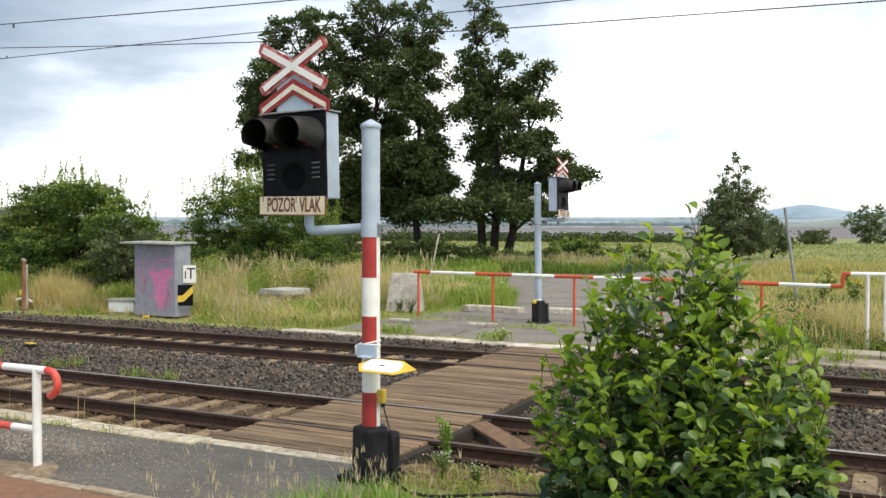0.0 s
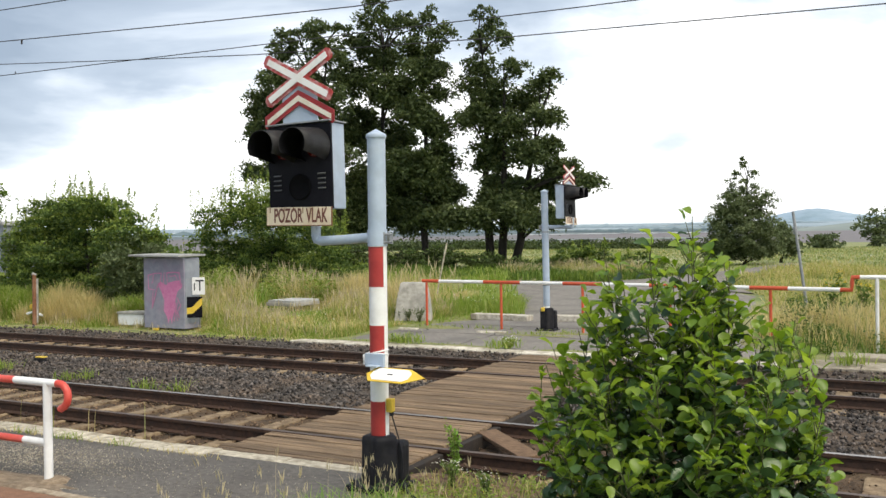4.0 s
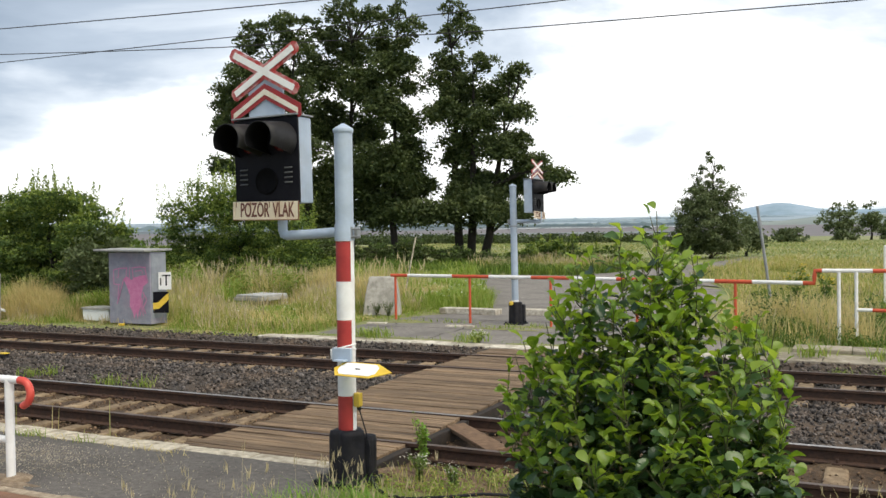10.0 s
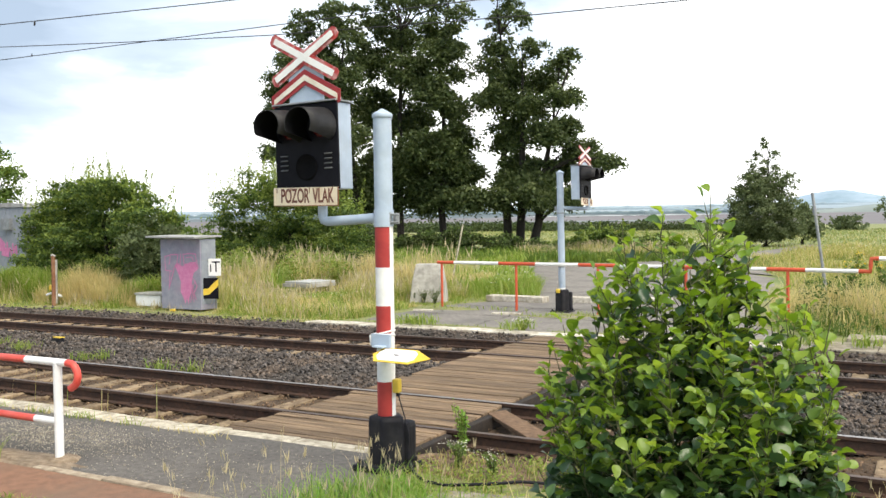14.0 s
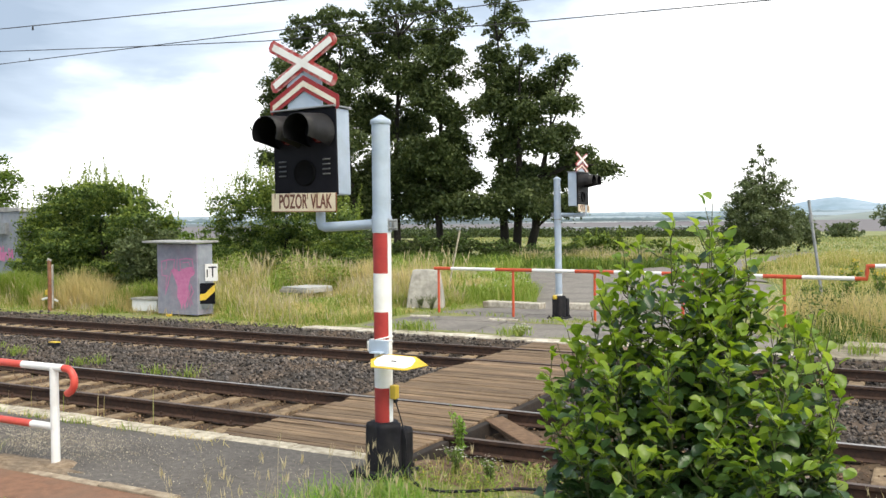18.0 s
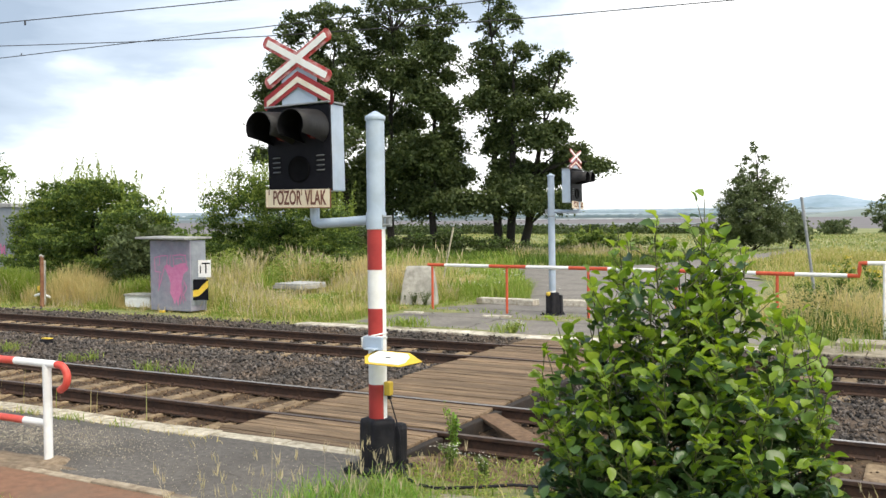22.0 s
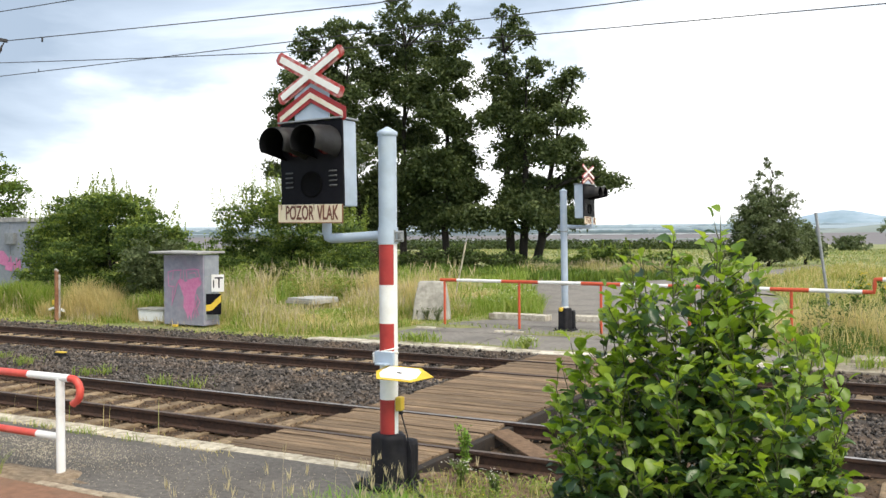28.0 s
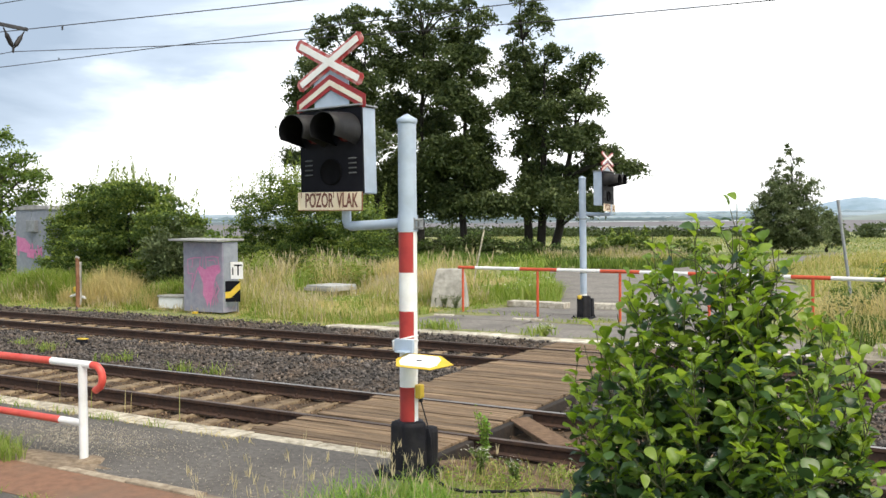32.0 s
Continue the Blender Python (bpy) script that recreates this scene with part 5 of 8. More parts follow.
def hut():
    t = thing("relay_hut", pose(-13.08, 9.05, 0.03), "small grey relay hut with a flat roof and pink graffiti", "hut")
    bm = bmesh.new()
    box(bm, (0.125, -0.115, 0.92), (1.42, 0.57, 1.84), 0.012)
    body = part("body", bm, M_HUT, t, "grey plastered wall")
    bm = bmesh.new()
    box(bm, (0.02, -0.16, 1.905), (1.76, 1.0, 0.05), 0.01, Euler((radians(1.0), radians(0.8), 0)).to_matrix())
    part("roof", bm, M_ROOF, t, "flat grey roof sheet with a wide overhang")
    bm = bmesh.new()
    box(bm, (0.842, -0.115, 0.98), (0.014, 0.50, 1.66), 0.004)
    door = part("door", bm, M_HUT_SIDE, t, "grey steel door")
    for z in (1.28, 0.82):
        bm = bmesh.new()
        box(bm, (0.852, -0.115, z), (0.008, 0.49, 0.018), 0.002)
        part("door_seam", bm, M_GREY_DK, door)
    s = new("sign_plate")
    s.parent = t
    s.matrix_basis = pose(1.02, -0.075, 1.10, 0, 0, 28)
    tagged(s, "white sign with a black letter")
    bm = bmesh.new()
    box(bm, (0, 0, 0), (0.33, 0.012, 0.45), 0.004)
    part("board", bm, M_WHITE, s)
    lettering("letter", "T", 0.37, M_BLACK, s, Matrix.Translation((0.035, -0.009, 0.0)) @ pose(0, 0, 0, 90) @ Matrix.Diagonal((1.0, 1.1, 1, 1)))
    bm = bmesh.new()
    box(bm, (-0.105, -0.008, -0.02), (0.03, 0.004, 0.20))
    part("dark_bar", bm, M_BLACK, s)
    bm = bmesh.new()
    sweep(bm, [(1.01, -0.04, 0.0), (1.01, -0.04, 1.28)], 0.02, 8)
    part("sign_post", bm, M_GREY_DK, t)
    st = new("striped_board")
    st.parent = t
    st.matrix_basis = pose(1.0, -0.24, 0.56, 0, 0, 28)
    tagged(st, "yellow and black striped board")
    bm = bmesh.new()
    box(bm, (0, 0, 0), (0.44, 0.012, 0.54), 0.003)
    part("board", bm, M_BLACK, st)
    bm = bmesh.new()
    prism(bm, [(-0.22, -0.19), (-0.02, -0.16), (0.22, 0.06), (0.22, 0.24), (0.12, 0.16), (-0.04, 0.0), (-0.22, -0.02)], 0.003, Matrix.Translation((0, -0.010, 0)))
    part("stripe", bm, M_YELLOW, st, "yellow stripe")
    rows = [[0.014, (-0.47, 1.38), (-0.28, 1.43), (-0.06, 1.44)], [0.012, (-0.46, 1.38), (-0.45, 1.02), (-0.27, 1.00)], [0.012, (-0.30, 1.40), (-0.32, 1.20), (-0.36, 1.18)],
            [0.012, (-0.06, 1.44), (-0.10, 1.20), (-0.20, 1.06)], [0.012, (0.02, 1.46), (0.0, 1.16), (0.06, 1.12)], [0.014, (0.08, 1.44), (0.30, 1.47), (0.48, 1.45)], [0.013, (0.10, 1.42), (0.12, 1.18), (0.36, 1.22)],
            [0.013, (0.46, 1.43), (0.53, 1.10), (0.48, 1.03)], [0.010, (0.18, 1.36), (0.36, 1.38), (0.40, 1.28)], [0.012, (-0.17, 1.09), (-0.24, 0.86), (-0.35, 0.51)], [0.010, (-0.30, 0.98), (-0.33, 0.62)], [0.012, (0.40, 0.82), (0.50, 0.62), (0.40, 0.44), (0.46, 0.28)], [0.012, (0.36, 0.66), (0.34, 0.36), (0.30, 0.20)], [0.010, (0.44, 0.76), (0.37, 0.52), (0.40, 0.22)]]
    rows = [[r[0]] + [(0.13 + 1.2 * x, z) for x, z in r[1:]] for r in rows]
    graffiti(body, rows, -0.403, 1)
    bm = bmesh.new()
    prism(bm, [(-0.08, 1.16), (0.05, 1.22), (0.17, 1.12), (0.30, 1.17), (0.47, 1.24), (0.68, 1.26), (0.74, 1.08), (0.60, 0.96), (0.53, 0.74), (0.50, 0.46), (0.43, 0.30), (0.40, 0.12), (0.34, 0.30),
               (0.28, 0.14), (0.22, 0.31), (0.12, 0.46), (0.14, 0.72), (0.05, 0.94)], 0.001, Matrix.Translation((0, -0.4045, 0)))
    part("sprayed_blot", bm, M_PINK, body, "filled pink sprayed blot")
    b = thing("cable_trough", pose(-14.5, 9.20, 0.05), "low white concrete trough with a dark lid beside the hut", "concrete trough")
    bm = bmesh.new()
    box(bm, (0, 0, 0.13), (0.95, 0.5, 0.30), 0.015)
    part("trough", bm, M_WHITE, b)
    bm = bmesh.new()
    box(bm, (0.05, 0.02, 0.31), (1.1, 0.6, 0.06), 0.015)
    part("lid", bm, M_CONCRETE, b, "grey lid")


hut()


def kiosk():
    t = thing("relay_kiosk", pose(-24.65, 12.5, 0.25), "grey steel relay kiosk with pink graffiti behind the shrubs", "kiosk")
    bm = bmesh.new()
    box(bm, (0, 0, 1.35), (1.9, 1.3, 2.7), 0.03)
    body = part("body", bm, M_HUT_SIDE, t)
    bm = bmesh.new()
    prism(bm, [(-1.0, 2.70), (1.0, 2.70), (0.96, 2.80), (0, 2.86), (-0.96, 2.80)], 1.4, Matrix.Translation((0, -0.7, 0)))
    part("roof", bm, M_ROOF, t)
    bm = bmesh.new()
    box(bm, (0.1, -0.72, 2.1), (0.5, 0.16, 0.42), 0.02)
    part("meter_box", bm, M_GREY_DK, body, "small grey box on the wall")
    bm = bmesh.new()
    for x in (-0.02, 0.93):
        box(bm, (x, -0.655, 1.35), (0.03, 0.012, 2.6), 0.003)
    part("door_seam", bm, M_GREY_DK, body)
    graffiti(body, [[0.16, (-0.80, 1.55), (-0.45, 1.50), (-0.20, 1.30)], [0.09, (-0.70, 1.30), (-0.30, 1.22), (0.1, 1.15)], [0.04, (0.02, 1.45), (0.06, 1.10), (0.2, 1.25), (0.25, 1.0)], [0.05, (-0.8, 1.72), (-0.78, 1.05)], [0.04, (0.34, 1.4), (0.38, 1.05), (0.52, 1.35), (0.55, 1.05)], [0.07, (-0.25, 1.05), (0.1, 1.0)]], -0.664, 2)


kiosk()


def lone_things():
    # concrete block with sloping sides
    bm = bmesh.new()
    rows = [((-0.46, -0.36), (0.46, 0.36), 0.0), ((-0.40, -0.30), (0.40, 0.30), 0.55), ((-0.31, -0.22), (0.33, 0.22), 0.98)]
    rings = [[bm.verts.new((x, y, z)) for x, y in ((a[0], a[1]), (b[0], a[1]), (b[0], b[1]), (a[0], b[1]))] for a, b, z in rows]
    for a, b in zip(rings, rings[1:]):
        for k in range(4):
            bm.faces.new((a[k], a[(k + 1) % 4], b[(k + 1) % 4], b[k]))
    bm.faces.new(rings[0]), bm.faces.new(rings[-1])
    bmesh.ops.bevel(bm, geom=list(bm.edges), offset=0.03, segments=2, profile=0.6, affect="EDGES")
    ob = part("concrete_block", bm, M_CONCRETE)
    ob.matrix_world = pose(-8.15, 13.40, -0.03, 0, 0, 24) @ Matrix.Diagonal((1.14, 1.1, 1.1, 1))
    tagged(ob, "weathered concrete block with sloping sides in the grass", "concrete block")
    # low kerb blocks on the road
    for x, y, l, a in ((-5.75, 14.1, 1.75, -3), (-3.75, 14.35, 1.2, 2), (-2.2, 14.6, 1.2, -2)):
        bm = bmesh.new()
        box(bm, (0, 0, 0.08), (l, 0.42, 0.16), 0.02)
        ob = part("road_block", bm, M_KERB_WHITE)
        ob.matrix_world = pose(x, y, float(height(x, y)) + 0.015, 0, 0, a)
        tagged(ob, "low pale concrete bar lying across the road", "concrete bar", "bars across the road")
    for x, y, l in ((-6.9, 10.9, 0.5), (-4.6, 10.9, 0.7)):
        bm = bmesh.new()
        box(bm, (0, 0, 0), (l, 0.16, 0.05), 0.012)
        ob = part("paving_fragment", bm, M_KERB_WHITE)
        ob.matrix_world = pose(x, y, 0.012, 0, 0, 6)
        tagged(ob, "pale broken piece of concrete on the road edge", "concrete piece")
    # inspection hatch in the meadow
    t = thing("inspection_hatch", pose(-14.0, 15.4, 0.14, 0, 0, -6), "square concrete hatch cover in the dry grass", "hatch")
    bm = bmesh.new()
    box(bm, (0.1, 0, 0.05), (1.22, 1.3, 0.12), 0.02)
    part("rim", bm, M_CONCRETE, t)
    bm = bmesh.new()
    box(bm, (0.12, 0, 0.145), (1.14, 1.22, 0.07), 0.015)
    part("cover", bm, M_COVER, t, "pale grey cover")
    # rusty post and bits
    bm = bmesh.new()
    sweep(bm, [(0, 0, -0.2), (0.01, 0, 0.5), (0, 0, 1.30)], [0.062, 0.06, 0.055], 10)
    for v in bm.verts:
        v.co += noise.noise_vector(v.co * 5) * 0.012
    ob = part("marker_post", bm, M_RUSTY)
    # paler strip up one side of the post, and a pale slanting top
    bm = bmesh.new()
    box(bm, (0.075, 0.02, 0.55), (0.05, 0.07, 1.25), 0.012)
    box(bm, (0.0, 0, 1.30), (0.12, 0.11, 0.07), 0.02, Euler((0, radians(28), 0)).to_matrix())
    part("weathered_strip", bm, M_CONCRETE, ob, "pale strip up one side and pale split top")
    ob.matrix_world = pose(-17.68, 8.4, 0.12, 1.5, 1.0, 35)
    tagged(ob, "weathered rusty brown marker post in the grass", "post")
    t = thing("line_device", pose(-11.45, 3.72, -0.15), "small dark device with a yellow cap between the tracks", "track device")
    bm = bmesh.new()
    box(bm, (0, 0, 0.05), (0.22, 0.16, 0.12), 0.03)
    part("base", bm, M_RUBBER, t)
    bm = bmesh.new()
    box(bm, (0.03, 0, 0.12), (0.22, 0.13, 0.022), 0.010)
    part("cap", bm, M_YELLOW, t, "yellow cap")
    t = thing("line_device", pose(-13.0, 8.40, 0.03), "small yellow-topped marker at the edge of the ballast", "track device")
    bm = bmesh.new()
    box(bm, (0, 0, 0.0), (0.13, 0.09, 0.06), 0.012)
    part("cap", bm, M_YELLOW, t)
    t = thing("cable_marker", pose(-18.15, 8.75, 0.12), "low yellow and white cable marker in the grass", "cable marker")
    bm = bmesh.new()
    box(bm, (0, 0, 0.34), (0.22, 0.16, 0.16), 0.04)
    part("cap", bm, M_YELLOW, t)
    bm = bmesh.new()
    sweep(bm, [(-0.3, 0, 0.12), (0, 0, 0.2), (0.35, 0.0, 0.1)], 0.04, 8)
    part("pipe", bm, M_WHITE, t)
    # leaning steel pole with a dark clip, white stake, white post
    bm = bmesh.new()
    sweep(bm, [(0, 0, 0), (-0.36, 0, 2.80)], 0.038, 12)
    pole = part("leaning_pole", bm, M_GREY_DK)
    pole.matrix_world = Matrix.Translation((2.02, 15.9, 0.05))
    tagged(pole, "leaning thin grey steel pole in the tall grass", "pole")
    bm = bmesh.new()
    sweep(bm, [(-0.292, 0, 2.22), (-0.316, 0, 2.40)], 0.052, 10)
    part("dark_clip", bm, M_GREY_DK, pole)
    bm = bmesh.new()
    sweep(bm, [(0, 0, 0), (0.44, 0, 1.9)], 0.03, 8)
    ob = part("stake", bm, M_KERB)
    ob.matrix_world = Matrix.Translation((-9.9, 18.0, 0.22))
    tagged(ob, "pale leaning wooden stake in the meadow", "stake")
    bm = bmesh.new()
    box(bm, (0, 0, 0.8), (0.10, 0.10, 1.6), 0.012)
    ob = part("white_post", bm, M_WHITE)
    ob.matrix_world = Matrix.Translation((4.67, 17.5, 0.18))
    tagged(ob, "square white marker post in the meadow", "post")
    # rusty farm trailer far off
    t = thing("farm_trailer", pose(11.6, 101.2, 0.75, 0, 0, 8), "rusty brown farm trailer parked by the orchard", "trailer")
    bm = bmesh.new()
    box(bm, (0, 0, 0.9), (3.6, 2.0, 0.9), 0.05)
    part("bed", bm, M_RUSTY, t)
    bm = bmesh.new()
    box(bm, (0.3, 0, 1.6), (1.4, 1.6, 0.7), 0.08)
    part("load", bm, M_RUSTY, t)
    for x in (-1.2, 1.2):
        for y in (-0.95, 0.95):
            bm = bmesh.new()
            lathe(bm, [(0.42, -0.12), (0.45, -0.06), (0.45, 0.06), (0.42, 0.12)], 16, Matrix.Translation((x, y, 0.42)) @ pose(0, 0, 0, 90))
            part("wheel", bm, M_RUBBER, t)


lone_things()


# ---- overhead line ----
def overhead():
    def wire(name, pts, r, label):
        bm = bmesh.new()
        sweep(bm, pts, r, 6)
        return tagged(part(name, bm, M_WIRE), label, "overhead wire", "overhead wires")
    w = wire("contact_wire", [(-60, 0.75, 8.0), (-20, 0.75, 6.10), (-9.82, 0.75, 5.56), (-4.39, 0.75, 5.28), (-1.76, 0.75, 5.16), (12, 0.75, 4.95), (40, 0.75, 5.3)], 0.007, "overhead copper wire above the near track")
    wire("carrier_wire", [(-60, 0.75, 7.6), (-20, 0.75, 6.35), (-9.81, 0.75, 6.02), (-6.95, 0.75, 5.94), (12, 0.75, 5.7), (40, 0.75, 6.2)], 0.007, "upper carrier wire above the near track")
    c = wire("contact_wire", [(-70, 5.83, 7.5), (-15.1, 5.83, 6.41), (-6.64, 5.83, 6.25), (-0.56, 5.83, 6.13), (40, 5.83, 5.7)], 0.0092, "overhead contact wire above the far track")
    wire("carrier_wire", [(-70, 5.83, 5.9), (-16.67, 5.83, 6.80), (-15.1, 5.83, 6.67), (-11.5, 5.83, 6.38), (-7.5, 5.83, 6.08), (-1.8, 5.83, 5.78), (4.1, 5.83, 5.57), (14, 5.83, 5.5), (40, 5.83, 6.6)], 0.0092, "slack carrier wire hung from the insulators")
    for parent, x, y, z in ((c, -14.86, 5.83, 6.40), (w, -7.91, 0.75, 5.395)):
        bm = bmesh.new()
        box(bm, (x, y, z + 0.03), (0.026, 0.018, 0.07), 0.004)
        part("wire_clip", bm, M_WIRE, parent)
    t = thing("catenary_mast", pose(-16.7, -2.9, -0.05), "steel overhead line mast with a cross beam and insulators", "catenary mast")
    bm = bmesh.new()
    box(bm, (0, 0, 4.2), (0.30, 0.30, 8.4), 0.02)
    part("column", bm, M_GREY_DK, t)
    bm = bmesh.new()
    box(bm, (0.1, 4.6, 7.47), (0.07, 9.0, 0.09), 0.01)
    part("beam", bm, M_WIRE, t, "dark steel cross beam")
    for dy in (-0.30, 0.28):
        bm = bmesh.new()
        a, b = Vector((0.1, 8.73 + dy, 7.40)), Vector((0.05, 8.73, 6.92))
        pts = [a.lerp(b, k / 12) for k in range(13)]
        rad = [0.016, 0.018, 0.022, 0.03, 0.052, 0.062, 0.055, 0.064, 0.056, 0.062, 0.045, 0.02, 0.016]
        sweep(bm, pts, rad, 10)
        part("insulator", bm, M_INSUL, t, "brown-grey porcelain insulator")
    bm = bmesh.new()
    sweep(bm, [(0.05, 8.73, 6.94), (0.03, 8.73, 6.82)], 0.03, 8)
    part("suspension_clamp", bm, M_WIRE, t)


overhead()


# ---- trees and shrubs ----
def leaf_cloud(pts, size, up=0.35):
    """Rhombic leaves at points, turned at random with a lean to the sky."""
    n = len(pts)
    nrm = RNG.normal(size=(n, 3))
    nrm[:, 2] += up * 2
    nrm /= np.linalg.norm(nrm, axis=1)[:, None]
    a = np.cross(nrm, RNG.normal(size=(n, 3)))
    a /= np.linalg.norm(a, axis=1)[:, None] + 1e-9
    b = np.cross(nrm, a)
    s = (size * RNG.uniform(0.6, 1.35, n))[:, None]
    v = np.stack([pts - a * s, pts + b * s * 0.55 + a * s * 0.15, pts + a * s, pts - b * s * 0.55 + a * s * 0.15], 1)
    f = np.arange(n * 4).reshape(n, 4)
    return v.reshape(-1, 3), f


def plant(name, blobs, foot, clumps, per, leaf, mat, label, category, trunk_r=0.25, stems=1, spread=0.45, limbs=40, group="", core=0.36, top_mat=None, shoots=0, shoot=1.0):
    """A tree or shrub: stems, limbs to the outer clumps, and a crown of leaf clumps with gaps. blobs: x, y, z, half width, half height."""
    base = Vector((foot[0], foot[1], float(height(foot[0], foot[1])) - 0.05))
    t = thing(name, Matrix.Translation(base), label, category, group)
    bl = np.array(blobs)
    vol = bl[:, 3] ** 2 * bl[:, 4]
    pick = RNG.choice(len(bl), clumps, p=vol / vol.sum())
    d = RNG.normal(size=(clumps, 3))
    d /= np.linalg.norm(d, axis=1)[:, None]
    rad = RNG.random(clumps) ** core * RNG.uniform(0.8, 1.22, clumps)
    cen = bl[pick, :3] + d * rad[:, None] * np.stack([bl[pick, 3], bl[pick, 3], bl[pick, 4]], -1)
    cen = cen[cen[:, 2] > base.z + 0.12] - np.array(base)
    size = RNG.uniform(0.5, 1.25, len(cen)) * spread
    count = np.maximum(6, (per * size / spread)).astype(int)
    owner = np.repeat(np.arange(len(cen)), count)
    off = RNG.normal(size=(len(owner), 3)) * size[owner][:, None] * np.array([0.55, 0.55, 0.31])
    # high leaves of a clump take top_mat, a tone that paints light on them
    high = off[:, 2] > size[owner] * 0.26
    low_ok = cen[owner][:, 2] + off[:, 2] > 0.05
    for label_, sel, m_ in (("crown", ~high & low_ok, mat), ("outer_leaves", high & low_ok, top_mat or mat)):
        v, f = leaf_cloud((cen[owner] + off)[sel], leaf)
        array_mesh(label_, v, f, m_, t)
    if shoots:
        # young upright shoots that stand out of the crown
        tall = cen[cen[:, 2] > np.quantile(cen[:, 2], 0.5)]
        start = tall[RNG.choice(len(tall), shoots)]
        run = np.linspace(0, 1, 44)
        ln = RNG.uniform(0.35, 0.75, shoots) * shoot
        way = np.stack([RNG.normal(0, 0.14, shoots), RNG.normal(0, 0.14, shoots), np.ones(shoots)], -1) * ln[:, None]
        pts = (start[:, None, :] + run[None, :, None] * way[:, None, :]).reshape(-1, 3)
        wide = np.tile(0.060 * shoot * (1.1 - run), shoots)[:, None]
        v, f = leaf_cloud(pts + np.clip(RNG.normal(size=pts.shape), -1.5, 1.5) * wide * np.array([1, 1, 0.4]), leaf * 0.9)
        tagged(array_mesh("young_growth", v, f, top_mat or mat, t), kind="stuff")
    bm = bmesh.new()
    top = Vector((0, 0, 0)) + Vector((bl[:, 0].mean(), bl[:, 1].mean(), bl[:, 2].max())) - base
    rng = random.Random(int(abs(foot[0]) * 10))
    for k in range(stems):
        w = Vector((rng.uniform(-0.5, 0.5), rng.uniform(-0.5, 0.5), 0)) * (stems > 1) * trunk_r * 5
        end = Vector((top.x * 0.85, top.y * 0.85, top.z * 0.80)) + w * 1.6
        pts_ = [w * 0.5 + Vector((0, 0, -0.2)), w * 0.6 + Vector((0, 0, 0.3))] + [w * 0.6 + (end - w) * q + Vector((rng.uniform(-0.2, 0.2), rng.uniform(-0.2, 0.2), 0)) * trunk_r * 3 for q in (0.25, 0.5, 0.75, 1.0)]
        sweep(bm, pts_, [trunk_r * q for q in (1.3, 1.0, 0.8, 0.55, 0.3, 0.08)], 9)
    for c in cen[:: max(1, len(cen) // limbs)]:
        c = Vector(c)
        q = min(0.9, max(0.12, (c.z - 0.25 * c.xy.length) / max(top.z, 1)))
        s = Vector((top.x * 0.85 * q, top.y * 0.85 * q, top.z * 0.80 * q))
        mid = s.lerp(c, 0.5) + Vector((0, 0, 0.12 * (c - s).length))
        r0 = trunk_r * (0.34 - 0.24 * q)
        sweep(bm, [s, mid, c], [r0, r0 * 0.6, r0 * 0.15], 5)
    part("trunk", bm, M_BARK, t)
    return t


